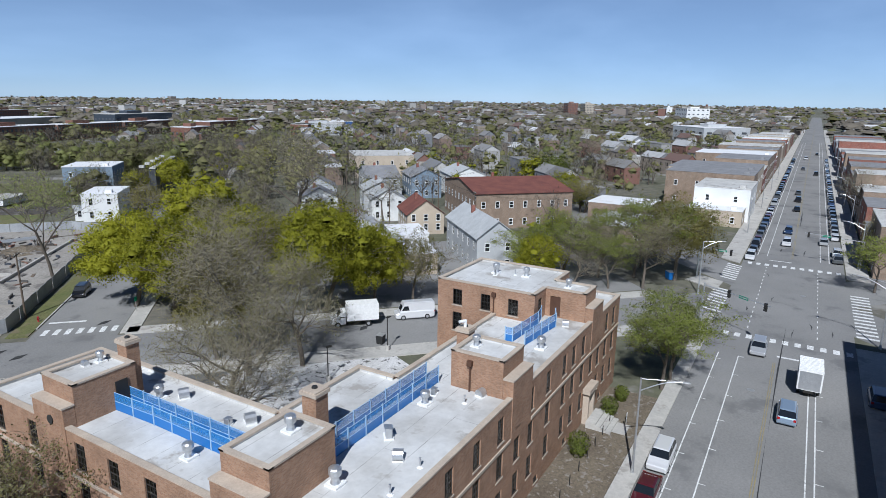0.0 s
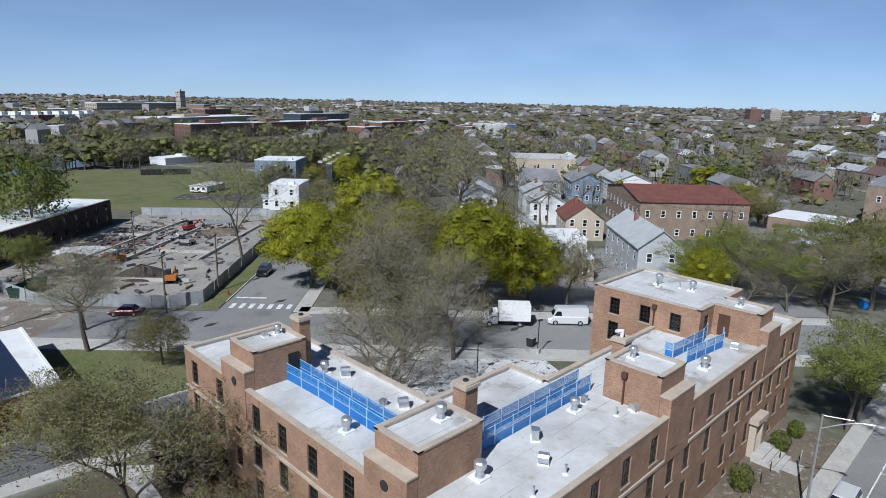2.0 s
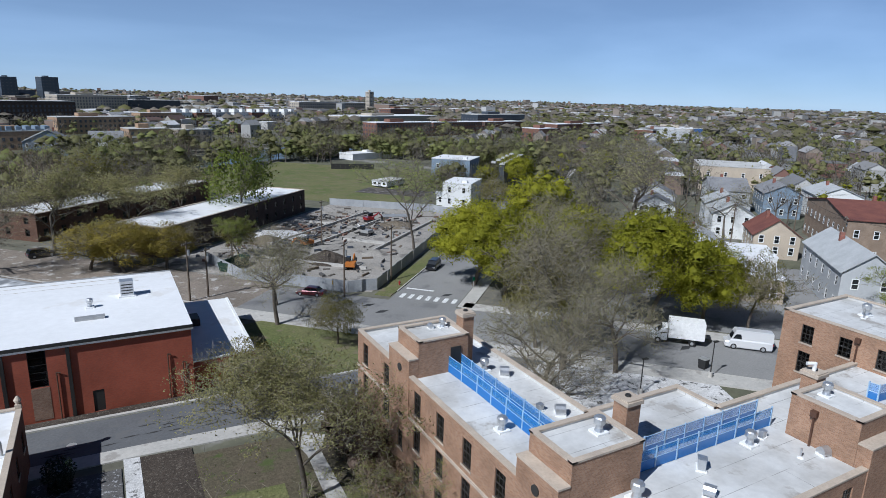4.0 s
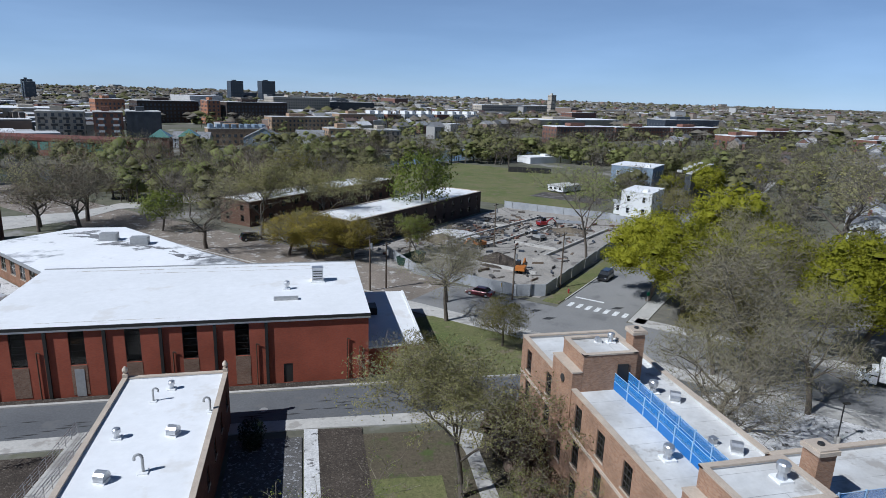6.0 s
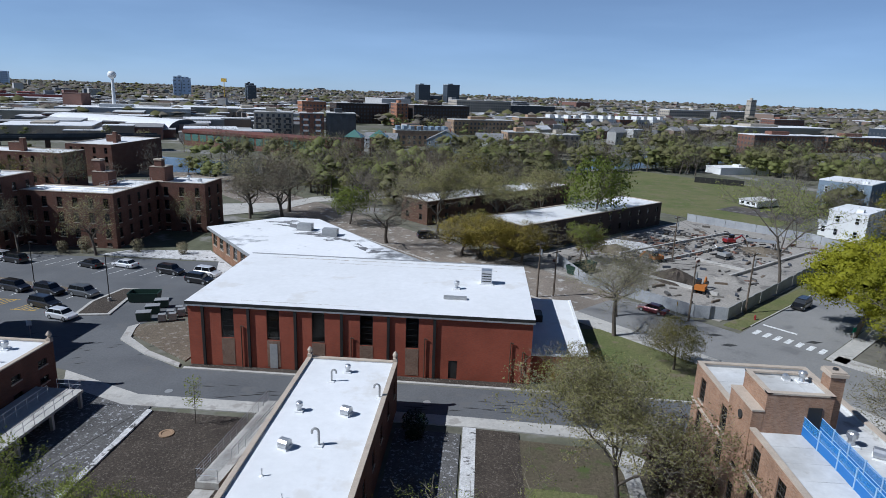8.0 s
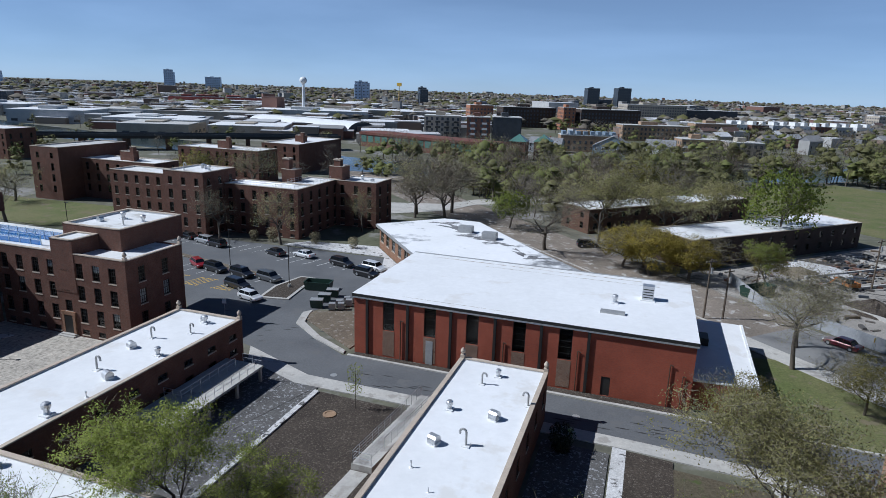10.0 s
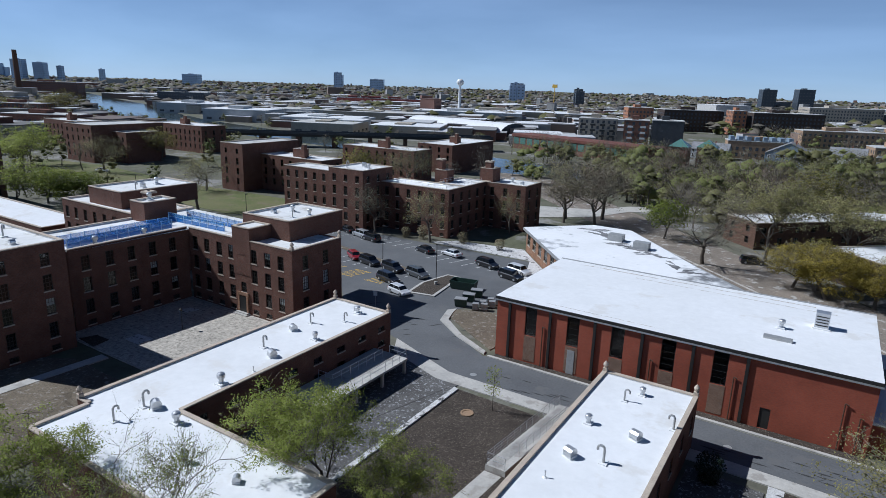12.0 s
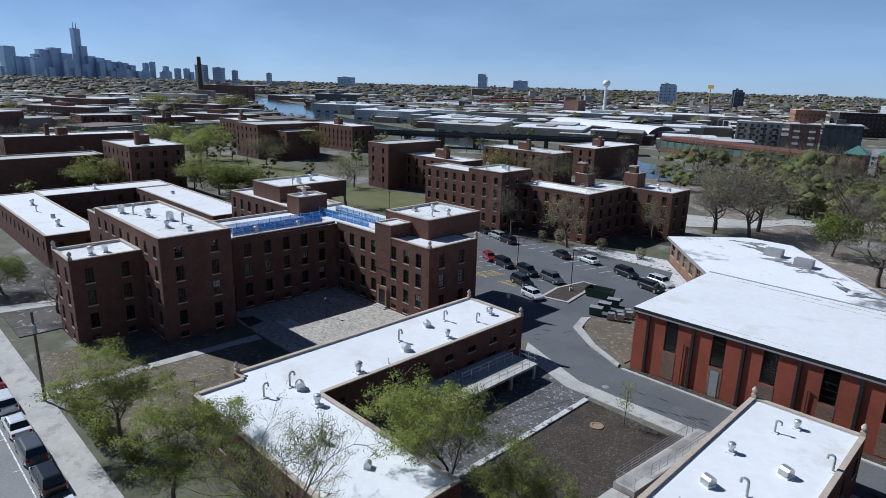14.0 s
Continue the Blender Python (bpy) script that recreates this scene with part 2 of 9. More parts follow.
def islands(name, cols, rough=0.85):
    """Many small things in one mesh, each in one of a few colours."""
    m, t, b = nodes_of(name)
    g = t.nodes.new("ShaderNodeNewGeometry")
    r = t.nodes.new("ShaderNodeValToRGB")
    r.color_ramp.interpolation = "CONSTANT"
    e = r.color_ramp.elements
    while len(e) < len(cols):
        e.new(0.5)
    for i, c in enumerate(cols):
        e[i].position, e[i].color = i / len(cols), (*c, 1)
    link(t, g.outputs["Random Per Island"], r.inputs[0])
    f = noise_of(t, g.outputs["Position"], 0.4, 4.0, 0.6, 0.3, 0.7)
    link(t, mixed(t, f, r.outputs[0], mixed(t, 0.25, r.outputs[0], (0.12, 0.11, 0.1))), b.inputs["Base Color"])
    b.inputs["Roughness"].default_value = rough
    return m


M_TAN = brick("tan_brick", (0.37, 0.225, 0.14), (0.265, 0.15, 0.092), (0.33, 0.25, 0.19))
M_DARKTAN = brick("brown_brick", (0.27, 0.145, 0.085), (0.20, 0.105, 0.06), (0.26, 0.18, 0.13))
M_RED = brick("red_brown_brick", (0.155, 0.07, 0.046), (0.11, 0.05, 0.036), (0.15, 0.105, 0.082))
M_ORANGE = brick("orange_red_brick", (0.33, 0.085, 0.045), (0.28, 0.07, 0.04), (0.24, 0.09, 0.06), patch=0.25)
M_FARBRICK = brick("far_brick", (0.20, 0.09, 0.062), (0.155, 0.075, 0.055), (0.20, 0.14, 0.11))
M_ROOF = surface("white_roof_membrane", (0.76, 0.76, 0.75), (0.66, 0.655, 0.63), 0.12, 1.3, 0.7, grain=0.06, bump=0.08, c3=(0.50, 0.48, 0.44), spots=0.28)
M_BRIGHT = surface("bright_roof_coating", (0.77, 0.77, 0.765), (0.72, 0.72, 0.71), 0.1, 1.0, 0.6, grain=0.05, bump=0.05, c3=(0.68, 0.665, 0.635), spots=0.16)
M_GREYROOF = surface("grey_roof_membrane", (0.55, 0.54, 0.51), (0.46, 0.45, 0.42), 0.2, 2.0, 0.8, grain=0.1, bump=0.1, c3=(0.34, 0.33, 0.31), spots=0.3)
M_OLDROOF = surface("aged_white_roof", (0.63, 0.63, 0.615), (0.46, 0.45, 0.425), 0.2, 1.2, 0.75, grain=0.1, bump=0.1, c3=(0.36, 0.34, 0.31), spots=0.3, seam=1.9)
M_STONE = surface("limestone", (0.50, 0.42, 0.33), (0.42, 0.35, 0.28), 0.8, 8.0, 0.8, grain=0.12)
M_ASPHALT = surface("asphalt", (0.255, 0.25, 0.24), (0.20, 0.197, 0.19), 0.06, 4.0, 0.9, grain=0.15, bump=0.15, c3=(0.165, 0.163, 0.16), spots=0.12)
M_NEWASPHALT = surface("new_asphalt", (0.135, 0.138, 0.142), (0.105, 0.108, 0.113), 0.12, 4.0, 0.9, grain=0.15, bump=0.15, c3=(0.13, 0.13, 0.13), spots=0.35)
M_CONCRETE = surface("concrete", (0.48, 0.46, 0.42), (0.40, 0.385, 0.355), 0.35, 3.0, 0.85, grain=0.12, bump=0.15, c3=(0.33, 0.31, 0.28), spots=0.4)
M_GRASS = surface("spring_grass", (0.105, 0.125, 0.04), (0.155, 0.148, 0.066), 0.10, 4.0, 0.95, grain=0.4, bump=0.6, dist=0.05, c3=(0.17, 0.145, 0.09), spots=0.3)
M_THIN = surface("thin_grass_on_earth", (0.105, 0.085, 0.058), (0.09, 0.08, 0.048), 0.2, 5.0, 0.95, grain=0.45, bump=0.6, dist=0.05, c3=(0.075, 0.095, 0.03), spots=0.35)
# the low blocks' shade is painted into this ground colour; petals lie on it
M_SHADY = surface("shade_toned_ground_with_petals", (0.13, 0.125, 0.12), (0.09, 0.086, 0.082), 0.3, 6.0, 0.95, grain=0.4, bump=0.5, dist=0.04, c3=(0.36, 0.36, 0.37), spots=3.0)
M_DIRT = surface("dirt_yard", (0.17, 0.14, 0.10), (0.125, 0.10, 0.072), 0.2, 5.0, 0.95, grain=0.4, bump=0.6, dist=0.05, c3=(0.26, 0.235, 0.20), spots=1.6)
M_MULCH = surface("dark_mulch", (0.048, 0.038, 0.03), (0.07, 0.056, 0.044), 0.3, 6.0, 0.95, grain=0.5, bump=0.7, dist=0.05, c3=(0.15, 0.13, 0.105), spots=5.0)
M_GRAVEL = surface("pale_gravel_and_petals", (0.62, 0.61, 0.60), (0.5, 0.49, 0.47), 0.4, 5.0, 0.9, grain=0.3, bump=0.6, dist=0.04, c3=(0.09, 0.085, 0.08), spots=1.1)
M_TOWN = surface("town_ground", (0.15, 0.14, 0.115), (0.10, 0.105, 0.06), 0.02, 0.35, 0.95, grain=0.3, bump=0.0, c3=(0.25, 0.24, 0.22), spots=0.05)
M_MUD = surface("damp_mud", (0.10, 0.085, 0.07), (0.06, 0.055, 0.05), 0.25, 3.0, 0.8, grain=0.4, bump=0.6, dist=0.06, c3=(0.26, 0.25, 0.24), spots=0.6)
M_TORN = surface("torn_street", (0.25, 0.21, 0.17), (0.17, 0.145, 0.118), 0.15, 3.0, 0.95, grain=0.35, bump=0.5, dist=0.05, c3=(0.42, 0.40, 0.37), spots=0.45)
M_SITE = surface("crushed_stone_site", (0.34, 0.315, 0.28), (0.27, 0.25, 0.22), 0.12, 3.0, 0.95, grain=0.25, bump=0.5, dist=0.06, c3=(0.17, 0.155, 0.14), spots=0.22)
M_COBBLE = surface("pale_cobbles", (0.46, 0.42, 0.36), (0.38, 0.35, 0.30), 0.4, 2.2, 0.9, grain=0.4, bump=0.7, dist=0.05, c3=(0.24, 0.22, 0.19), spots=1.6, seam=0.6)
M_PAINTW = surface("road_paint", (0.78, 0.78, 0.76), (0.6, 0.6, 0.58), 1.0, 8.0, 0.7, grain=0.15, bump=0.0, c3=(0.3, 0.3, 0.3), spots=3.0)
M_PAINTY = surface("yellow_road_paint", (0.72, 0.46, 0.06), (0.6, 0.38, 0.06), 1.0, 8.0, 0.7, grain=0.15, bump=0.0, c3=(0.25, 0.2, 0.1), spots=3.0)
M_PATCH = surface("tar_patch", (0.035, 0.035, 0.035), (0.05, 0.05, 0.05), 1.0, 5.0, 0.8, bump=0.0)
M_WATER = surface("river_water", (0.035, 0.05, 0.045), (0.05, 0.062, 0.05), 0.03, 0.5, 0.08, grain=0.1, bump=0.25, dist=0.05, spec=0.5)
M_METAL = plain("galvanized_metal", (0.58, 0.59, 0.60), 0.38, 0.75)
M_DULL = plain("weathered_sheet_metal", (0.42, 0.42, 0.41), 0.55, 0.5)
M_DARKMETAL = plain("dark_metal", (0.035, 0.033, 0.03), 0.5, 0.3)
M_RUST = plain("rusty_brown_metal", (0.10, 0.05, 0.03), 0.7, 0.2)
M_WHITE = plain("white_paint", (0.78, 0.78, 0.76), 0.5)
M_BLACK = plain("black_rubber", (0.02, 0.02, 0.02), 0.75)
M_BLUE = plain("blue_fence_mesh", (0.02, 0.17, 0.52), 0.5)
M_BLUEPOST = plain("pale_blue_post", (0.35, 0.48, 0.62), 0.5)
M_WOODPOLE = surface("pole_wood", (0.15, 0.115, 0.085), (0.10, 0.08, 0.06), 0.5, 9.0, 0.9, own=True)
M_BARK = surface("bark", (0.145, 0.122, 0.098), (0.095, 0.08, 0.063), 0.7, 9.0, 0.95, own=True, bump=0.5)
M_TWIG = surface("twigs", (0.25, 0.222, 0.155), (0.19, 0.168, 0.118), 0.5, 5.0, 0.95, own=True, bump=0.0)
M_GLASS = glass("window_glass")
M_CARGLASS = plain("tinted_car_glass", (0.012, 0.015, 0.018), 0.06, 0.0, 0.8)
# near-black colour that paints the darkness of unlit interiors
M_ROOM = plain("unlit_room_black", (0.03, 0.028, 0.025), 0.9)
M_FRAME = plain("dark_window_frame", (0.05, 0.045, 0.04), 0.5)
M_PALEFRAME = plain("pale_window_frame", (0.5, 0.48, 0.43), 0.5)
M_FENCE = surface("grey_screened_fence", (0.36, 0.37, 0.38), (0.28, 0.29, 0.30), 0.3, 4.0, 0.7, grain=0.12, bump=0.1)


# ---- ground, roads and pavements ----
def sheet(name, pts, z, material, label, category):
    g = Geo()
    g.poly([(x, y, z) for x, y in pts])
    return solid(name, g, material, label, category, kind="structure")


def slab(name, pts, z, material, label, category, low=-0.02):
    g = Geo()
    g.prism(pts, low, z, False)
    return solid(name, g, material, label, category, kind="structure")


def strip_sd(s0, s1, d0, d1):
    return [sd(s0, d0), sd(s0, d1), sd(s1, d1), sd(s1, d0)][::-1]


sheet("ground", [(-4800, -4800), (4800, -4800), (4800, 4800), (-4800, 4800)], 0.0, M_TOWN, "flat town ground of yards and lots to the horizon", "ground")
sheet("road_1", [(-900, -8.6), (1700, -8.6), (1700, 9.3), (-900, 9.3)], 0.02, M_ASPHALT, "wide grey asphalt street with painted lanes", "road")
sheet("road_6", strip_sd(71.5, 89.4, -330, -54), 0.014, M_TORN, "torn up brown street of earth and rubble beside the site", "road")
sheet("road_2", strip_sd(75.5, 87.5, -54, 330), 0.014, M_ASPHALT, "grey asphalt side street behind the brick blocks", "road")
sheet("road_3", strip_sd(86, 206, -34, -23), 0.017, M_ASPHALT, "grey asphalt side street with a crossing", "road")
sheet("road_4", strip_sd(-240, 900, 77, 88), 0.011, M_ASPHALT, "grey asphalt street that crosses the main street", "road")
sheet("road_5", [(-36, 57.8), (-0.3, 57.4), (26.4, 56.1), (46, 55.2), (46, 62.6), (28.8, 63.3), (-8, 63.9), (-34.5, 64.3)], 0.026, M_NEWASPHALT, "dark asphalt lane beside the red brick hall", "road")
sheet("parking_lot", [(-34.5, 64.2), (-40, 67.5), (-45.5, 71.5), (-46.5, 75), (-43, 84), (-44, 93), (-48, 108), (-96, 107), (-116, 88), (-112, 80), (-68, 75), (-60, 67), (-46.6, 62.1), (-36, 57.6)], 0.03, M_NEWASPHALT, "dark asphalt car park with painted bays", "car park")
# pavements along the main street, with real kerbs
slab("pavement_1", [(-300, 9.3), (100.5, 9.3), (99.0, 11.0), (22, 11.0), (22, 12.2), (-300, 12.2)], 0.15, M_CONCRETE, "pale concrete pavement along the main street", "pavement")
slab("pavement_2", [(136, 9.6), (900, 9.6), (900, 13.5), (139, 13.5)], 0.15, M_CONCRETE, "pale concrete pavement along the main street", "pavement")
slab("pavement_3", [(-300, -12.5), (95, -12.5), (95, -8.6), (-300, -8.6)], 0.15, M_CONCRETE, "pale concrete pavement in shade", "pavement")
slab("pavement_4", [(134, -12.5), (900, -12.5), (900, -8.8), (134, -8.8)], 0.15, M_CONCRETE, "pale concrete pavement along shop fronts", "pavement")
slab("pavement_5", [(113.5, 11.2), (119.5, 10.8), (122.0, 15.0), (117.5, 17.0)], 0.15, M_CONCRETE, "pale concrete street corner between two side streets", "pavement")
slab("pavement_6", strip_sd(72.2, 75.4, -54, 56), 0.13, M_CONCRETE, "pale concrete pavement beside the side street", "pavement")
slab("pavement_7", strip_sd(87.6, 90.2, -22, 60), 0.13, M_CONCRETE, "pale concrete pavement beside the side street", "pavement")
slab("pavement_8", strip_sd(88, 300, -22.8, -20.5), 0.13, M_CONCRETE, "pale concrete pavement beside trees", "pavement")
slab("pavement_9", [(-46.6, 62.1), (-44.5, 58.6), (-36, 55.4), (-8, 55.5), (0, 55.4), (13, 54.5), (26, 53.8), (26, 56.0), (-0.3, 57.3), (-8, 57.5), (-35.6, 57.7)], 0.12, M_CONCRETE, "pale concrete path along the lane", "pavement")
slab("lawn_1", [(12.4, 13.2), (19, 13.2), (19, 50), (30, 54), (20, 52.4), (4.5, 53.6), (4.5, 13.2)], 0.10, M_THIN, "thin spring grass on earth beside the tan brick block", "lawn")
slab("lawn_2", [(7, 64.3), (29, 63.7), (42, 63.2), (20, 85), (15, 84), (15, 66)], 0.10, M_GRASS, "green spring grass under trees", "lawn")
slab("yard_1", [(24, 11.05), (66, 11.05), (66, 16.6), (24, 16.6)], 0.11, M_DIRT, "bare brown planting strip in front of the tan block", "yard")
slab("yard_2", [(28, 26), (56, 26), (56, 33), (60, 42), (46, 56), (28, 52)], 0.09, M_GRAVEL, "pale mottled yard behind the tan brick block", "yard")
slab("yard_3", [(-32.5, 29.5), (-20.5, 29.5), (-20.5, 54.3), (-32.5, 54.6)], 0.12, M_MULCH, "dark bare soil bed with wood chips", "yard")
slab("yard_4", [(-84, 13.4), (-56, 13.4), (-56, 20.5), (-58, 34), (-74, 34), (-84, 28)], 0.12, M_DIRT, "bare grey brown earth yard with a low mound", "yard")
slab("yard_5", [(-1.0, 13.4), (4.5, 13.4), (4.5, 54.8), (-1.0, 55.2)], 0.11, M_MULCH, "bare dark brown soil", "yard")
slab("lawn_3", strip_sd(166, 252, -152, -62), 0.08, M_GRASS, "wide green playing field", "lawn")
slab("building_site", strip_sd(90, 163, -81, -38), 0.06, M_SITE, "crushed stone building site with ruts", "building site")
slab("lawn_4", strip_sd(89, 160, -37, -34.3), 0.12, M_GRASS, "grass verge beside the site fence", "lawn")
slab("lawn_5", [(-262, 106), (-128, 100), (-112, 112), (-126, 124), (-176, 122), (-232, 127), (-262, 122)], 0.08, M_GRASS, "bright green lawn between brick blocks", "lawn")
slab("courtyard", [(-82, 37), (-57, 37), (-57, 57), (-82, 57)], 0.09, M_COBBLE, "pale paved court between dark brick wings", "yard")
slab("bed_1", [(-34.6, 66.2), (-45.2, 73.2), (-46, 76.4), (-36, 80), (-33.8, 74)], 0.14, M_DIRT, "brown earth bed with a concrete kerb", "yard")
slab("bed_2", [(-33.5, 64.75), (6.3, 64.3), (6.3, 65.6), (-33.5, 65.6)], 0.12, M_MULCH, "dark planting strip along the red brick hall", "yard")
slab("yard_8", strip_sd(91, 134, -9, 60), 0.05, M_ASPHALT, "grey paved back lots between houses", "yard")
slab("pavement_10", [(-34, 64.3), (6.3, 63.85), (29, 63.3), (29, 63.65), (6.3, 64.28), (-34, 64.72)], 0.16, M_CONCRETE, "pale concrete kerb along the lane", "pavement")
slab("yard_7", [(-1.0, 36), (0.3, 36), (0.3, 55.2), (-1.0, 55.3)], 0.135, M_GRAVEL, "strip of pale stones and petals beside the soil", "yard")
slab("lawn_6", [(4.6, 37), (10.0, 37), (10.6, 45.8), (4.6, 46.2)], 0.125, M_GRASS, "patch of green grass under a tree", "lawn")
slab("path_4", [(13.1, 30), (14.6, 30), (14.6, 42.3), (14.8, 49), (16, 51.6), (12.6, 54.4), (13.5, 49), (13.1, 42.5)], 0.14, M_CONCRETE, "narrow concrete path beside the tan block", "path")
slab("garden_shade", [(-7.6, 36), (-1.2, 36), (-1.2, 54.0), (-7.6, 54.3)], 0.10, M_SHADY, "ground strewn with pale petals, a low block's shade put into its dark colour", "yard")
slab("garden_shade_2", [(-44.6, 29), (-33.0, 29), (-33.0, 55.4), (-44.6, 58.4)], 0.10, M_SHADY, "ground strewn with pale petals, a long low block's shade put into its dark colour", "yard")

slab("yard_6", [(-128, 13.4), (-91.5, 13.4), (-91.5, 30), (-128, 30)], 0.115, M_MUD, "trodden earth and thin grass beside the court block", "yard")
slab("path_1", [(-73.1, 13.0), (-71.7, 13.0), (-70.9, 36.5), (-72.4, 36.5)], 0.16, M_CONCRETE, "narrow concrete path from the pavement to the court", "path")
slab("path_2", [(-106.0, 13.0), (-103.0, 13.0), (-101.0, 22.0), (-103.9, 22.0)], 0.16, M_CONCRETE, "concrete path beside the court block", "path")
slab("site_damp", [(26.8, 137.2), (39.0, 129.6), (47.0, 136.9), (44.0, 143.0), (36.6, 150.0)], 0.07, M_MUD, "dark damp ground strewn with scrap on the site", "yard")
slab("site_mud", [sd(186, -84), sd(186, -60), sd(198, -60), sd(198, -84)][::-1], 0.12, M_MUD, "brown churned earth beside a field trailer", "yard")

slab("path_3", [(-75, 142), (-63.6, 150), (-53, 159.5), (-47.7, 173), (-26.6, 185), (5, 195), (5, 205), (-28, 195.4), (-50, 181.2), (-56.2, 169.4), (-70, 164.5), (-85, 158)], 0.09, M_CONCRETE, "pale concrete riverside lane behind the school", "path")


# ---- buildings ----
WINDOW_MESHES = {}


def window_meshes(w, h, cols, rows, frame):
    """Frame with bars and a shallow box painted near-black for an unlit room, panes, and sill of one window; shared by
    all alike.
    """
    key = (round(w, 2), round(h, 2), cols, rows, frame.name)
    if key not in WINDOW_MESHES:
        g = Geo()
        e, b = 0.06, 0.028
        xs, zs = [0, e], [0, e]
        for i in range(1, cols):
            xs += [w * i / cols - b / 2, w * i / cols + b / 2]
        for i in range(1, rows):
            k = 0.06 if 2 * i == rows else b
            zs += [h * i / rows - k / 2, h * i / rows + k / 2]
        corner = g.lattice(xs + [w - e, w], zs + [h - e, h], 0.09, 0.15)
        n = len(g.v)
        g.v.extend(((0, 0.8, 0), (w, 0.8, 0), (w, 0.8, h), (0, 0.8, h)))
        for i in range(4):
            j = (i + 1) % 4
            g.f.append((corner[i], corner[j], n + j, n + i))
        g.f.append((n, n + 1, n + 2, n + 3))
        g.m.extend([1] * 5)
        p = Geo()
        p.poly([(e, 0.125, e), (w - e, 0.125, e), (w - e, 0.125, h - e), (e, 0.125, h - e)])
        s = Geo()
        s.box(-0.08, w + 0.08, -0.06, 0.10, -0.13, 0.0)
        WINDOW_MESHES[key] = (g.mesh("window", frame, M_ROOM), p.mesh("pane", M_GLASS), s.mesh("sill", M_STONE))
    return WINDOW_MESHES[key]


def add_window(parent, at, w, h, cols=3, rows=4, frame=None, sill=True):
    f, p, s = window_meshes(w, h, cols, rows, frame or M_FRAME)
    win = part("window", f, None, parent, at=at)
    part("pane", p, None, win)
    if sill:
        part("sill", s, None, win)
    return win


class Building:
    """Walls with real openings, gathered into one wall mesh, with windows as parts."""

    def __init__(self, name, label, category, group, material, at=None):
        self.root = thing(name, label, category, group, at=at)
        self.g, self.material = Geo(), material
        self.cope, self.roofs = Geo(), Geo()

    def face(self, p, q, z0, z1, holes=(), cols=3, rows=4, frame=None, sill=True, reveal=0.16, window=True):
        """A wall from p to q, outside to the right; holes: (from, to, low, high) along it."""
        p, q = Vector((*p, 0)), Vector((*q, 0))
        d = (q - p).normalized()
        n = Vector((-d.y, d.x, 0))
        length = (q - p).length
        holes = [h for h in holes if h[0] > 0.05 and h[1] < length - 0.05 and h[3] < z1 and h[2] >= z0]
        us = sorted({0.0, length, *(h[0] for h in holes), *(h[1] for h in holes)})
        vs = sorted({z0, z1, *(h[2] for h in holes), *(h[3] for h in holes)})

        def at(u, v, deep=0.0):
            r = p + d * u + n * deep
            return (r.x, r.y, v)

        for v0, v1 in zip(vs, vs[1:]):
            run = None
            for u0, u1 in zip(us, us[1:]):
                um, vm = (u0 + u1) / 2, (v0 + v1) / 2
                gap = any(h[0] < um < h[1] and h[2] < vm < h[3] for h in holes)
                if gap:
                    if run is not None:
                        self.g.poly([at(run, v0), at(u0, v0), at(u0, v1), at(run, v1)])
                    run = None
                elif run is None:
                    run = u0
            if run is not None:
                self.g.poly([at(run, v0), at(length, v0), at(length, v1), at(run, v1)])
        turn = Matrix.Rotation(math.atan2(d.y, d.x), 4, "Z")
        for a, b, lo, hi in holes:
            for (u0, v0), (u1, v1) in (((a, lo), (a, hi)), ((a, hi), (b, hi)), ((b, hi), (b, lo)), ((b, lo), (a, lo))):
                self.g.poly([at(u0, v0), at(u1, v1), at(u1, v1, reveal), at(u0, v0, reveal)])
            if window:
                add_window(self.root, Matrix.Translation(at(a, lo)) @ turn, b - a, hi - lo, cols, rows, frame, sill)

    def coping(self, p, q, z, wide=0.38, high=0.12, out=0.05):
        """Stone capping along a wall's top, with the parapet's inner side below."""
        p, q = Vector((*p, 0)), Vector((*q, 0))
        d = (q - p).normalized()
        m = Matrix.Translation((p.x, p.y, z)) @ Matrix.Rotation(math.atan2(d.y, d.x), 4, "Z")
        self.cope.box(-out, (q - p).length + out, -out, wide, 0.002, high, m)

    def roof(self, pts, z):
        self.roofs.poly([(x, y, z) for x, y in pts])

    def ring(self, pts, z, deep=0.35, wide=0.38, skip=()):
        """Copings and the parapet's inner sides round a roof (corners in counter-clockwise order), and the roof sheet."""
        c = len(pts)
        for i in range(c):
            p, q = pts[i], pts[(i + 1) % c]
            if i not in skip:
                self.coping(p, q, z - 0.12 + 0.004 * (i % 2), wide)
        self.roof(pts, z - deep)
        for i in range(c):
            if i in skip:
                continue
            p, q = Vector((*pts[i], 0)), Vector((*pts[(i + 1) % c], 0))
            d = (q - p).normalized()
            n = Vector((-d.y, d.x, 0)) * (wide - 0.06)
            a, b = p + n, q + n
            self.roofs.poly([(b.x, b.y, z - deep), (a.x, a.y, z - deep), (a.x, a.y, z - 0.1), (b.x, b.y, z - 0.1)])

    def box(self, x0, x1, y0, y1, z0, z1, deep=0.25):
        """A plain tower with a capped flat roof."""
        c = [(x0, y0), (x1, y0), (x1, y1), (x0, y1)]
        for p, q in zip(c, c[1:] + c[:1]):
            self.face(p, q, z0, z1 - 0.12)
        self.ring(c, z1, deep, 0.34)

    def shoulder(self, x0, x1, y0, y1, z0, z1):
        """A stepped brick shoulder under one stone slab."""
        c = [(x0, y0), (x1, y0), (x1, y1), (x0, y1)]
        for p, q in zip(c, c[1:] + c[:1]):
            self.face(p, q, z0, z1 - 0.12)
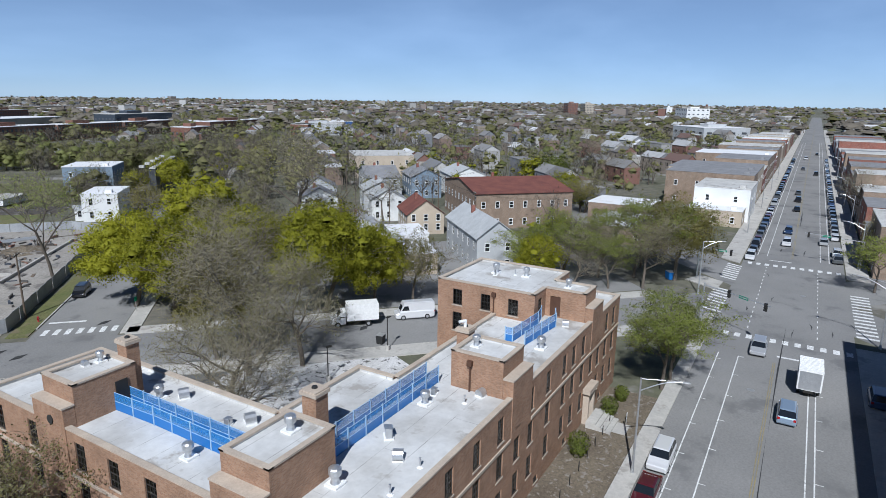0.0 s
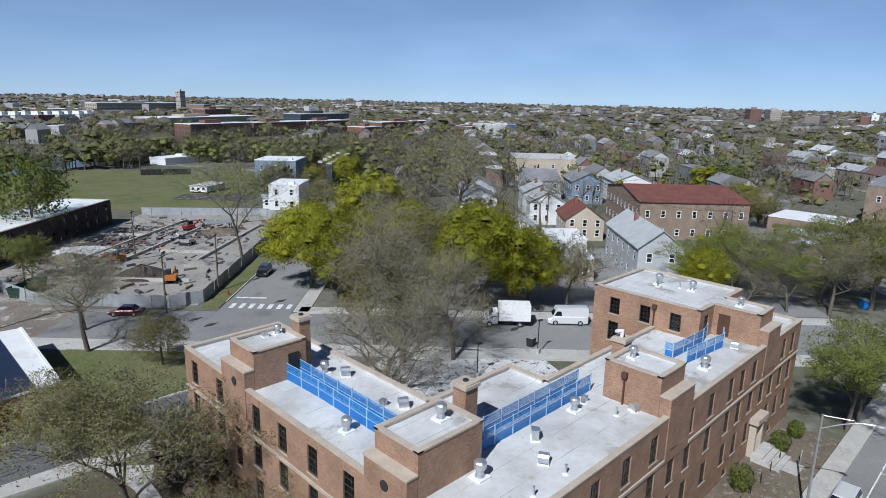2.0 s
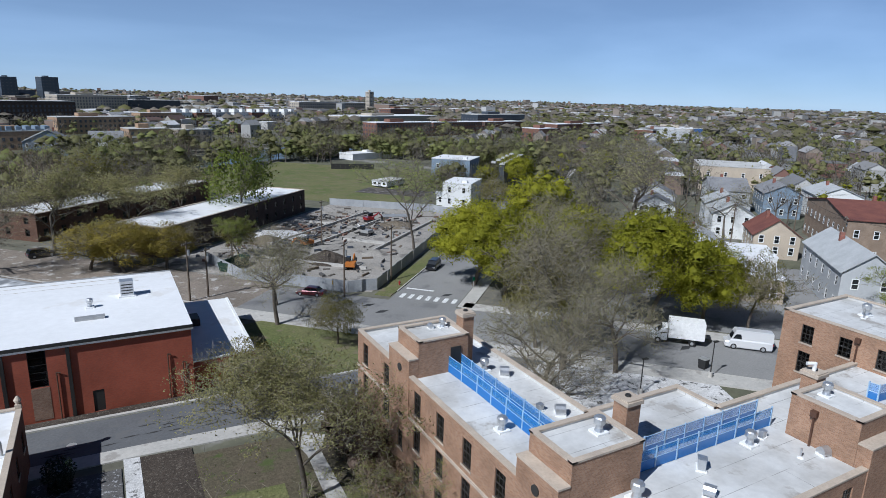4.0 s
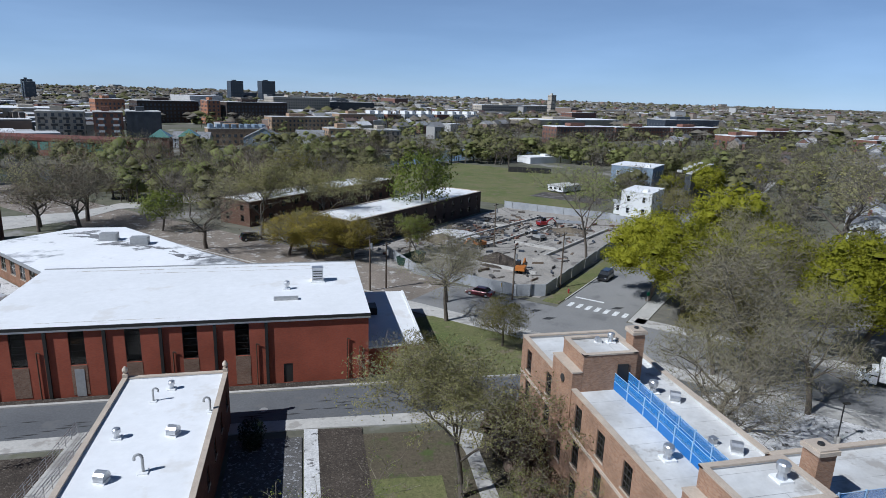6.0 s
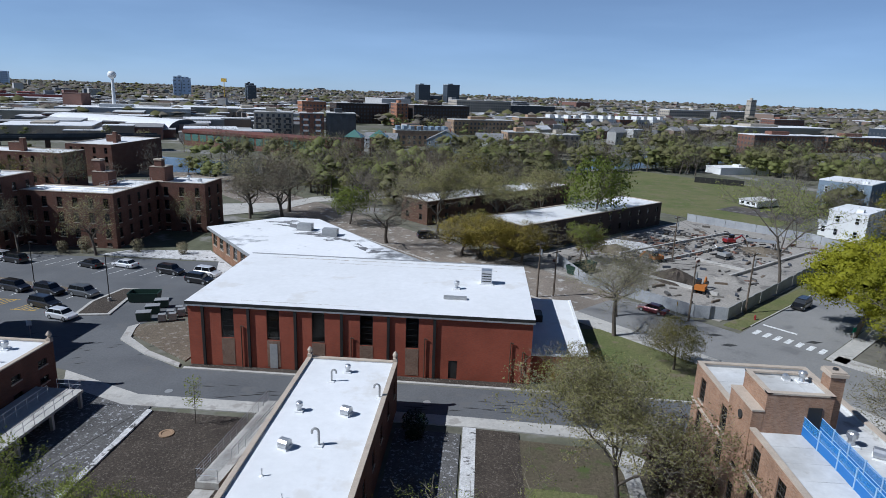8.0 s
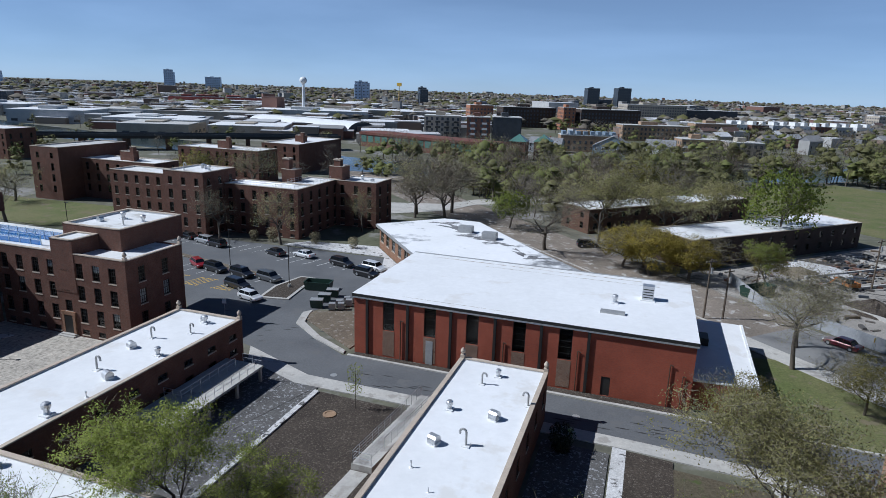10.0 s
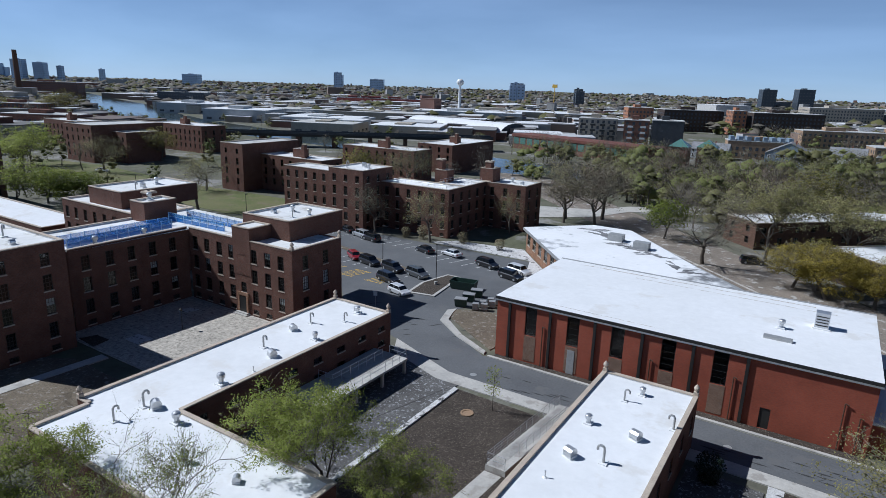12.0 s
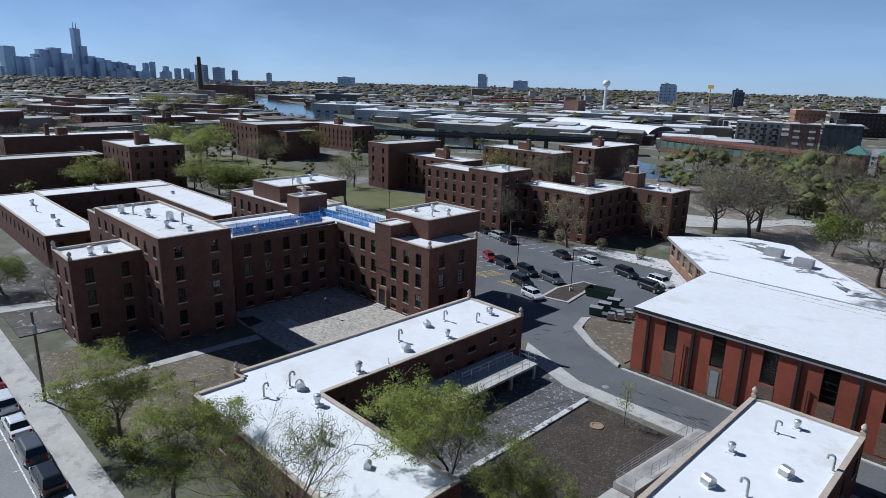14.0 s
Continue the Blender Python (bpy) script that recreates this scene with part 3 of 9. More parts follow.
        self.cope.box(x0 - 0.05, x1 + (0.0 if x1 - x0 < 1 else 0.05), y0 - 0.05, y1 + (0.05 if x1 - x0 < 1 else 0.0), z1 - 0.119, z1)

    def done(self, roof=None, cope=None):
        """One wall, capping and roof part for each body of the building."""
        for name, geo, material, label in (("wall", self.g, self.material, ""), ("coping", self.cope, cope or M_STONE, "weathered limestone capping"), ("roof", self.roofs, roof or M_ROOF, "flat white roof membrane")):
            for piece in pieces(geo):
                part(name, piece, material, self.root, label)
        return self.root


def pieces(geo):
    """A Geo taken apart into those of its bodies that touch at their corners."""
    first, up = {}, list(range(len(geo.f)))

    def root(i):
        while up[i] != i:
            up[i] = up[up[i]]
            i = up[i]
        return i

    for i, f in enumerate(geo.f):
        for k in f:
            key = tuple(round(c, 2) for c in geo.v[k])
            j = first.setdefault(key, i)
            up[root(i)] = root(j)
    out = {}
    for i, f in enumerate(geo.f):
        g = out.setdefault(root(i), Geo())
        g.poly([geo.v[k] for k in f])
    return list(out.values())


def openings(us, w, rows):
    """Holes at the middles us along a wall, for each (low, high) of rows."""
    return [(u - w / 2, u + w / 2, lo, hi) for u in us for lo, hi in rows]


FLOORS = ((7.9, 9.9), (4.95, 6.95), (2.0, 3.9))
LOW = ((4.95, 6.95), (2.0, 3.9))

# tan L-shaped apartment block beside the main street
ZM, ZT = 10.7, 13.4
tan = Building("apartment_building", "tan brick three-storey apartment block with white flat roofs", "apartment building", "brick apartment blocks", M_TAN)
south_us = [3.2, 6.6, 10.2, 13.9, 17.6, 20.6, 23.3, 27.0, 30.9, 33.4, 36.2, 39.0, 41.4, 44.0, 46.6]
tan.face((19, 16.5), (67.8, 16.5), 0, ZM - 0.12, openings(south_us, 1.05, FLOORS) + openings([5, 12, 19.2, 25, 32, 43], 0.9, ((0.5, 1.1),)))
tan.face((67.8, 16.5), (67.8, 26), 0, ZM - 0.12)
tan.face((67.8, 26), (37, 26), 0, ZM - 0.12, openings([16, 19.5, 23, 26.5], 1.05, FLOORS))
tan.face((37, 26), (37, 29.6), 0, ZM - 0.12)
tan.face((37, 29.6), (28, 29.6), 0, ZM - 0.12, openings([3, 6], 1.05, FLOORS))
tan.face((28, 29.6), (28, 50.6), 0, ZM - 0.12, openings([4, 8, 12, 16], 1.05, FLOORS))
tan.face((28, 50.6), (19, 50.6), 0, ZM - 0.12, openings([2.5, 6.5], 1.05, FLOORS))
west_ys = [48.7, 44.1, 38.3, 34.7, 31.0, 27.1, 20.5, 17.9]
tan.face((19, 50.6), (19, 16.5), 0, ZM - 0.12, openings([50.6 - y for y in west_ys], 1.15, FLOORS) + openings([50.6 - 41.3], 0.95, ((6.6, 8.3), (3.7, 5.3))) + openings([50.6 - 23.6], 0.95, ((6.6, 8.3), (3.7, 5.3))))
tan.ring([(19, 16.5), (67.8, 16.5), (67.8, 26), (37, 26), (37, 29.6), (28, 29.6), (28, 50.6), (19, 50.6)], ZM)
# taller end block with stair tower, reaching behind
ends = Building("apartment_building", "tan brick four-storey end block with quoined corners and a white roof", "apartment building", "brick apartment blocks", M_TAN)
ends.face((54.5, 32.6), (54.5, 21.5), 0, ZT - 0.12, openings([2.4, 5.7, 8.8], 1.1, ((10.75, 12.45),)) + openings([2.4], 1.1, FLOORS))
ends.face((54.5, 21.5), (57.5, 21.5), ZM - 0.5, ZT - 0.12, [(1.0, 2.0, 10.75, 12.6)])
ends.face((57.5, 21.5), (57.5, 17.3), ZM - 0.5, ZT - 0.12, [(0.5, 1.6, 10.45, 12.55)], window=False)
ends.face((57.5, 17.3), (60.8, 17.3), ZM - 0.5, ZT - 0.12)
ends.face((60.8, 17.3), (60.8, 21.5), ZM - 0.5, ZT - 0.12)
ends.face((60.8, 21.5), (64.6, 21.5), ZM - 0.5, ZT - 0.12)
ends.face((64.6, 21.5), (64.6, 32.6), 0, ZT - 0.12)
ends.face((64.6, 32.6), (54.5, 32.6), 0, ZT - 0.12, openings([2, 5, 8], 1.1, FLOORS))
ends.ring([(54.5, 21.5), (57.5, 21.5), (57.5, 17.3), (60.8, 17.3), (60.8, 21.5), (64.6, 21.5), (64.6, 32.6), (54.5, 32.6)], ZT, 0.3)
ends_root = ends.done(M_OLDROOF)
g = Geo()
g.box(57.58, 57.64, 19.9, 21.0, 10.42, 12.55)
part("door", g, M_RUST, ends_root, "dark brown steel roof door")
# stair towers of the tan block, with a stepped shoulder on the street side
tan.box(38.4, 42.1, 17.3, 21.7, ZM - 0.5, ZT)
tan.box(19.75, 24.9, 21.8, 25.5, ZM - 0.5, ZT)
tan.box(19.75, 24.2, 39.7, 43.4, ZM - 0.5, ZT)
tan.shoulder(38.4, 42.1, 16.44, 17.28, 7.0, 12.05)
tan.shoulder(57.5, 60.8, 16.44, 17.28, 7.0, 12.05)
tan.shoulder(18.94, 19.73, 21.8, 25.5, 7.0, 12.05)
tan.shoulder(18.94, 19.73, 39.7, 43.4, 7.0, 12.05)
tan_root = tan.done(M_OLDROOF)
# belt course of stone under the top windows
g = Geo()
g.box(19.0, 38.3, 16.40, 16.6, 7.18, 7.40)
g.box(42.2, 67.8, 16.40, 16.6, 7.18, 7.40)
for y0, y1 in ((16.5, 21.7), (25.6, 39.6), (43.5, 50.6)):
    g.box(18.90, 19.1, y0, y1, 7.18, 7.40)
part("belt_course", g, M_STONE, tan_root, "pale stone belt course")


def rect_block(b, x0, x1, y0, y1, z, sides="SWEN", z0=0.0, gap=2.75, w=1.05, rows=None, deep=0.35, frame=None, sill=True, grid=(3, 4)):
    """One box of a brick block, with windows in regular bays on the named sides and a capped white roof."""
    if rows is None:
        rows = [r for r in ((11.0, 12.6), (7.9, 9.9), (4.95, 6.95), (2.0, 3.9), (0.35, 1.05)) if r[1] < z - 0.5 and r[0] > z0]
    c = [(x0, y0), (x1, y0), (x1, y1), (x0, y1)]
    for key, p, q in zip("SENW", c, c[1:] + c[:1]):
        n = math.hypot(q[0] - p[0], q[1] - p[1])
        k = max(1, int((n - 1.2) / gap)) if key in sides and n > 3 else 0
        us = [n * (i + 0.5) / k for i in range(k)]
        b.face(p, q, z0, z - 0.12, openings(us, w, rows), grid[0], grid[1], frame, sill)
    b.ring(c, z, deep)


def quoins(b, x, y, z0, z1, sx, sy):
    """Brick blocks that stand proud of a corner, in every other band of courses."""
    g, z = Geo(), z0 + 0.3
    while z < z1 - 0.5:
        g.box(min(x + 0.025 * sx, x - 0.5 * sx), max(x + 0.025 * sx, x - 0.5 * sx), min(y + 0.025 * sy, y - 0.5 * sy), max(y + 0.025 * sy, y - 0.5 * sy), z, z + 0.38)
        z += 0.62
    for piece in pieces(g):
        part("quoin", piece, b.material, b.root)


def finial(b, x, y, z):
    g = Geo()
    g.box(x - 0.22, x + 0.22, y - 0.22, y + 0.22, z, z + 0.35)
    g.rings((x, y, z + 0.35), [(0.10, 0), (0.12, 0.08), (0.26, 0.25), (0.27, 0.42), (0.16, 0.6), (0.06, 0.72)], 10)
    part("finial", g, M_STONE, b.root, "carved stone urn", smooth=False)


# red brick hall with a white roof
HX0, HX1, HY0, HY1, HZ = -33.6, 6.3, 65.7, 87.2, 8.0
hall = Building("hall", "orange red brick hall with tall windows and white roof", "hall", "", M_ORANGE)
tall = [(a - HX0, a + 1.5 - HX0, 3.65, 7.38) for a in (-29.7, -24.3, -19.0, -13.4, -8.1)]
hall.face((HX0, HY0), (HX1, HY0), 0, HZ - 0.55, tall + [(-3.1 - HX0, -2.1 - HX0, 0.12, 2.4)], 1, 5, M_DARKMETAL, False, 0.2, window=False)
for a, b_, lo, hi in tall:
    add_window(hall.root, Matrix.Translation((HX0 + a, HY0, lo)), b_ - a, hi - lo, 1, 5, M_DARKMETAL, False)
hall.face((HX1, HY0), (HX1, HY1), 0, HZ - 0.55)
hall.face((HX1, HY1), (HX0, HY1), 0, HZ - 0.55)
hall.face((HX0, HY1), (HX0, HY0), 0, HZ - 0.55, openings([4, 9, 14], 1.5, ((3.65, 7.3),)), 1, 5, M_DARKMETAL, False)
hall.roof([(HX0 - 0.2, HY0 - 0.2), (HX1 + 0.2, HY0 - 0.2), (HX1 + 0.2, HY1), (HX0 - 0.2, HY1)], HZ)
hall_root = hall.done(M_BRIGHT)
g = Geo()
g.box(HX0 - 0.22, HX1 + 0.22, HY0 - 0.24, HY0 + 0.3, HZ - 0.55, HZ - 0.004)
g.box(HX0 - 0.22, HX0 + 0.3, HY0 + 0.31, HY1, HZ - 0.55, HZ - 0.004)
g.box(HX1 - 0.3, HX1 + 0.22, HY0 + 0.31, HY1, HZ - 0.55, HZ - 0.004)
part("fascia", g, M_DARKMETAL, hall_root, "black metal roof fascia")
g = Geo()
g.box(HX0 - 0.2, HX1 + 0.2, HY1 - 0.1, HY1 + 0.22, HZ - 0.5, HZ + 0.07)
part("roof_edge", g, M_DULL, hall_root, "dull metal edge strip")
M_GRIME = surface("roof_grime", (0.34, 0.29, 0.23), (0.52, 0.48, 0.42), 0.5, 2.0, 0.9, grain=0.3, bump=0.05, c3=(0.72, 0.71, 0.69), spots=0.5)
hrng = random.Random(4)
for y, wide, x0, x1 in ((HY1 - 1.4, 0.16, HX0 + 4, HX1 - 6), (HY1 - 3.1, 0.10, HX0 + 12, HX1 - 3), (HY0 + 1.0, 0.07, HX0 + 6, HX0 + 20)):
    top, low, x = [], [], x0
    while x < x1:
        k = hrng.uniform(0.15, 1.0) * wide
        mid = y + hrng.uniform(-0.07, 0.07)
        top.append((x, mid + k, HZ + 0.004))
        low.append((x, mid - k, HZ + 0.004))
        x += hrng.uniform(0.3, 0.9)
    g = Geo()
    for i in range(len(top) - 1):
        g.poly([low[i], low[i + 1], top[i + 1], top[i]])
    part("grime_streak", g, M_GRIME, hall_root, "brown grime along a roof seam")
g = Geo()
g.box(HX0 - 0.24, HX1 + 0.24, HY0 - 0.27, HY0 - 0.245, HZ - 0.55, HZ - 0.36)
part("gutter", g, M_METAL, hall_root, "pale metal gutter edge")
for x in (-31.8, -26.4, -20.9, -15.5, -10.1, -4.8):
    g = Geo()
    g.box(x - 0.16, x + 0.16, HY0 - 0.22, HY0 - 0.004, 0.1, HZ - 0.56)
    part("pilaster", g, M_DARKMETAL, hall_root, "dark steel pilaster")
M_PANEL = brick("mottled_brick_panel", (0.24, 0.15, 0.10), (0.16, 0.09, 0.06), (0.25, 0.2, 0.16))
for a in (-29.7, -24.3, -19.0, -13.4, -8.1):
    g = Geo()
    g.box(a - 0.02, a + 1.52, HY0 - 0.03, HY0 - 0.004, 0.3, 3.62)
    part("panel", g, M_PANEL, hall_root, "mottled brown brick panel under a window")
g = Geo()
g.box(-24.0, -23.1, HY0 - 0.07, HY0 - 0.035, 0.15, 3.2)
part("door", g, M_DULL, hall_root, "grey steel door")
g = Geo()
g.box(-3.08, -2.12, HY0 + 0.1, HY0 + 0.16, 0.13, 2.39)
part("door", g, M_DARKMETAL, hall_root, "dark steel door")
for x, h in ((-27.3, 5.3), (-14.4, 4.6), (-5.9, 5.0), (3.9, 5.1), (5.3, 4.0)):
    g = Geo()
    g.tube((x, HY0 - 0.14, 0.15), (x, HY0 - 0.14, h), 0.07, n=6)
    g.tube((x, HY0 - 0.14, h), (x + 0.35, HY0 - 0.16, h - 0.1), 0.07, n=6)
    part("pipe", g, M_RUST, hall_root, "rusty wall pipe")
# raised strip at the back corner, low annex
annex = Building("annex", "low brick annex with white roof beside the red hall", "annex", "", M_ORANGE)
annex.face((HX1 + 0.01, 66.4), (13.0, 66.9), 0, 3.3)
annex.face((13.0, 66.9), (13.5, 86.6), 0, 3.3, openings([4, 9, 15], 1.2, ((1.2, 2.5),)), 2, 2)
annex.face((13.5, 86.6), (HX1 + 0.01, 86.9), 0, 3.3)
annex.roof([(HX1 + 0.01, 66.4), (13.0, 66.9), (13.5, 86.6), (HX1 + 0.01, 86.9)], 3.42)
annex.coping((HX1 + 0.01, 66.4), (13.0, 66.9), 3.3, 0.25, 0.2)
annex.coping((13.0, 66.9), (13.5, 86.6), 3.304, 0.25, 0.2)
annex_root = annex.done(M_BRIGHT, M_WHITE)
g = Geo()
g.box(7.2, 8.6, 77.0, 79.4, 3.43, 4.3)
g.box(7.3, 8.5, 77.1, 79.3, 4.3, 4.36)
solid("rooftop_unit", g, M_DARKMETAL, "dark metal cooling unit on a low white roof", "rooftop unit", "rooftop units")

# angled low school building behind the hall
school = Building("school", "low brown brick school wing with a patchy white roof", "school", "", M_DARKTAN)
pts = [(-52.6, 115.4), (-37.2, 96.8), (-9.2, 97.2), (-18.0, 106.6), (-34.6, 126.6), (-42.0, 126.6)]
for i, (p, q) in enumerate(zip(pts, pts[1:] + pts[:1])):
    n = math.hypot(q[0] - p[0], q[1] - p[1])
    school.face(p, q, 0, 4.6, openings([n * (k + 0.5) / 6 for k in range(6)], 2.2, ((1.6, 3.9),)) if i == 0 else (), 2, 2, M_PALEFRAME)
school.roof([(-53.4, 115.4), (-37.2, 95.9), (-8.4, 96.6), (-17.6, 107.0), (-34.3, 127.3), (-42.4, 127.3)], 5.0)
school_root = school.done(surface("patchy_school_roof", (0.84, 0.84, 0.84), (0.78, 0.78, 0.77), 0.1, 1.0, 0.6, grain=0.04, bump=0.05, c3=(0.20, 0.205, 0.21), spots=0.07))
g = Geo()
for p, q in zip(pts, pts[1:] + pts[:1]):
    d = Vector((q[0] - p[0], q[1] - p[1]))
    g.box(-0.3, d.length + 0.3, -0.8, 0.0, 4.55, 4.99, Matrix.Translation((*p, 0)) @ Matrix.Rotation(math.atan2(d.y, d.x), 4, "Z"))
for piece in pieces(g):
    part("eave", piece, M_DULL, school_root, "dull metal eave")

# the two low white-roofed blocks
ZL = 5.6
near = Building("low_block", "low dark brick block with a bright white roof and stone urns", "building", "low white-roofed blocks", M_RED)
rect_block(near, -17.2, -8.0, 13.6, 58.0, ZL, "EWN", rows=((2.6, 4.2),), gap=3.6, w=1.1, deep=0.22)
for x, y in ((-17.0, 57.8), (-8.2, 57.8)):
    finial(near, x, y, ZL)
near_root = near.done(M_BRIGHT)
long_ = Building("low_block", "long L-shaped low brick block with a bright white roof", "building", "low white-roofed blocks", M_RED)
L8 = [(-52.2, 19.6), (-27, 19.6), (-27, 28.4), (-44.6, 28.4), (-44.6, 58.0), (-53.8, 58.0), (-53.8, 24.4), (-52.2, 24.4)]
for i, (p, q) in enumerate(zip(L8, L8[1:] + L8[:1])):
    n = math.hypot(q[0] - p[0], q[1] - p[1])
    k = int(n / 3.4)
    rows = ((3.5, 4.2), (1.6, 2.3)) if i == 3 else ((2.3, 4.1),)
    long_.face(p, q, 0, ZL - 0.12, openings([n * (j + 0.5) / k for j in range(k)] if k else [], 1.3 if i == 3 else 1.1, rows), 2 if i == 3 else 3, 1 if i == 3 else 4)
long_.ring(L8, ZL, 0.22)
for x, y in ((-53.6, 57.8), (-44.8, 57.8), (-53.6, 24.6)):
    finial(long_, x, y, ZL)
long_root = long_.done(M_BRIGHT)

# dark brick courtyard block
ZC, ZU = 11.3, 13.95
court = Building("apartment_building", "red brown brick three-storey courtyard block with white flat roofs", "apartment building", "brick apartment blocks", M_RED)
CR = ((7.9, 9.9), (4.95, 6.95), (1.95, 3.9), (0.3, 1.0))
CR = tuple((lo + 0.15, hi + 0.15) for lo, hi in CR)
court.face((-81.5, 56.2), (-59.8, 56.2), 0, ZC - 0.12, openings([x + 81.5 for x in (-80.2, -77.5, -74.7, -72.1, -67.3, -64.6, -62.0)], 1.15, CR) + openings([81.5 - 69.7], 1.1, ((9.0, 10.6), (6.3, 7.9), (3.4, 4.9))), 3, 4)
court.face((-59.8, 56.2), (-59.8, 66.0), 0, ZC - 0.12, openings([2.5, 6.5], 1.1, CR))
court.face((-59.8, 66.0), (-64.2, 66.0), 0, ZC - 0.12)
court.face((-82, 38.6), (-82, 56.2), 0, ZC - 0.12, openings([2.2, 5.5, 8.6, 11.8, 15], 1.1, CR))
court.face((-94, 66.0), (-94, 38.6), 0, ZC - 0.12)
court.ring([(-81.5, 56.2), (-59.8, 56.2), (-59.8, 66.0), (-94, 66.0), (-94, 38.6), (-82, 38.6)], ZC, skip=(2, 4, 5))
court.coping((-82, 38.6), (-82, 56.2), ZC - 0.115)
rect_block(court, -74.0, -64.3, 60.2, 71.4, ZU, "E", ZC - 0.6, rows=())
rect_block(court, -93.8, -90.0, 54.6, 60.2, ZU + 0.2, "", ZC - 0.6, rows=())
court.box(-71.6, -68.0, 56.14, 60.19, 6.0, ZU - 0.9, 0.2)
rect_block(court, -101.8, -77.3, 26.8, 36.2, ZU, "SE", rows=CR + ((11.1, 12.7),))
rect_block(court, -91.0, -83.5, 18.3, 26.78, ZC, "SEW", rows=CR)
rect_block(court, -94, -82.1, 36.21, 38.58, ZC, "E", rows=CR)
rect_block(court, -118, -94.1, 56.2, 66.0, ZC, "S", rows=CR)
rect_block(court, -112, -102, 58, 73, ZU, "", ZC - 0.6, rows=())
rect_block(court, -118, -94.1, 30, 36.2, ZC - 0.7, "", rows=())
quoins(court, -59.8, 56.2, 0, ZC, 1, -1)
quoins(court, -77.3, 26.8, 0, ZU, 1, -1)
quoins(court, -83.5, 18.3, 0, ZC, 1, -1)
quoins(court, -91.0, 18.3, 0, ZC, -1, -1)
for x, y in ((-59.95, 56.4), (-59.95, 65.8), (-83.7, 18.5), (-90.8, 18.5)):
    finial(court, x, y, ZC)
court_root = court.done(M_ROOF)
M_BLIND = plain("pale_window_blind", (0.66, 0.68, 0.66), 0.8)
brng = random.Random(6)
for win in [o for o in court_root.children if o.name.split(".")[0] == "window"]:
    size = [max(v.co[i] for v in win.data.vertices) for i in (0, 2)]
    if size[1] > 1.2 and brng.random() < 0.2:
        g = Geo()
        g.box(0.08, size[0] - 0.08, 0.19, 0.21, size[1] * brng.choice((0.08, 0.5, 0.55)), size[1] - 0.08)
        part("blind", g, M_BLIND, win, "pale drawn window blind")

# brick block beyond the car park
riverside = Building("apartment_building", "dark brown brick four-storey block with white roof", "apartment building", "brick apartment blocks", M_RED)
rect_block(riverside, -100, -89.7, 107, 118, 14, "SE", rows=((11.0, 12.6),) + FLOORS + ((0.3, 1.0),))
rect_block(riverside, -89.6, -71, 113.7, 121, 11, "SE")
rect_block(riverside, -79, -71, 121.01, 132, 11, "E")
rect_block(riverside, -70.9, -60.4, 130.5, 139.5, 11, "SE")
rect_block(riverside, -122, -100.1, 113.8, 121.5, 11.8, "S", rows=((9.0, 10.8), (6.0, 7.9), (3.1, 4.9), (0.4, 1.8)))
riverside.box(-81.5, -78, 124, 127, 10.6, 13.6)
riverside.box(-73.5, -70, 132.1, 136, 10.6, 14.0)
quoins(riverside, -71, 113.7, 0, 11, 1, -1)
quoins(riverside, -60.4, 130.5, 0, 11, 1, -1)
quoins(riverside, -89.7, 107, 0, 14, 1, -1)
riverside_root = riverside.done(M_ROOF)

# other brick blocks of the estate, farther off
for x0, y0, w, d, z, up in ((-160, 124, 10, 23, 14.3, 0), (-149.9, 131, 25, 9, 11, 1), (-258, 128, 19, 30, 14.3, 0), (-238.9, 136, 9, 14, 11.8, 0), (-277, 177, 37, 13, 12, 1), (-202, 58, 22, 15, 14.2, 1), (-205, 20, 10, 36, 11, 0), (-250, 40, 12, 40, 13, 1),
                            (-154, 173, 32, 11, 11, 1), (-140, 201, 16, 33, 11, 1), (-398, 100, 20, 26, 11, 0), (-366, 127, 18, 22, 11, 1), (-320, 150, 28, 12, 12, 1), (-260, -10, 14, 30, 11, 0)):
    b = Building("apartment_building", "dark brown brick apartment block with a flat roof, far off", "apartment building", "brick apartment blocks", M_RED)
    rect_block(b, x0, x0 + w, y0, y0 + d, z, "S" if w < 20 else "SE", sill=False, gap=3.2, grid=(1, 2), rows=[r for r in FLOORS + ((11.2, 12.7),) if r[1] < z - 0.6])
    if up:
        b.box(x0 + w * 0.4, x0 + w * 0.4 + 3.6, y0 + d * 0.4, y0 + d * 0.4 + 3, z - 0.4, z + 2.2)
        b.box(x0 + w * 0.4 + 4.4, x0 + w * 0.4 + 5.6, y0 + d * 0.3, y0 + d * 0.3 + 1.2, z - 0.4, z + 3.6)
    b.done(M_ROOF if up else M_GREYROOF)
# single-storey white-roofed wings west of the court
for x0, x1, y0, y1 in ((-170, -122, 24, 33), (-172, -163, 33.1, 62), (-162.9, -120, 53, 62)):
    b = Building("low_block", "low dark brick wing with a bright white roof", "building", "low white-roofed blocks", M_RED)
    rect_block(b, x0, x1, y0, y1, 6.0, "SE", rows=((3.0, 4.6),), gap=3.4, sill=False, deep=0.2)
    b.done(M_BRIGHT)

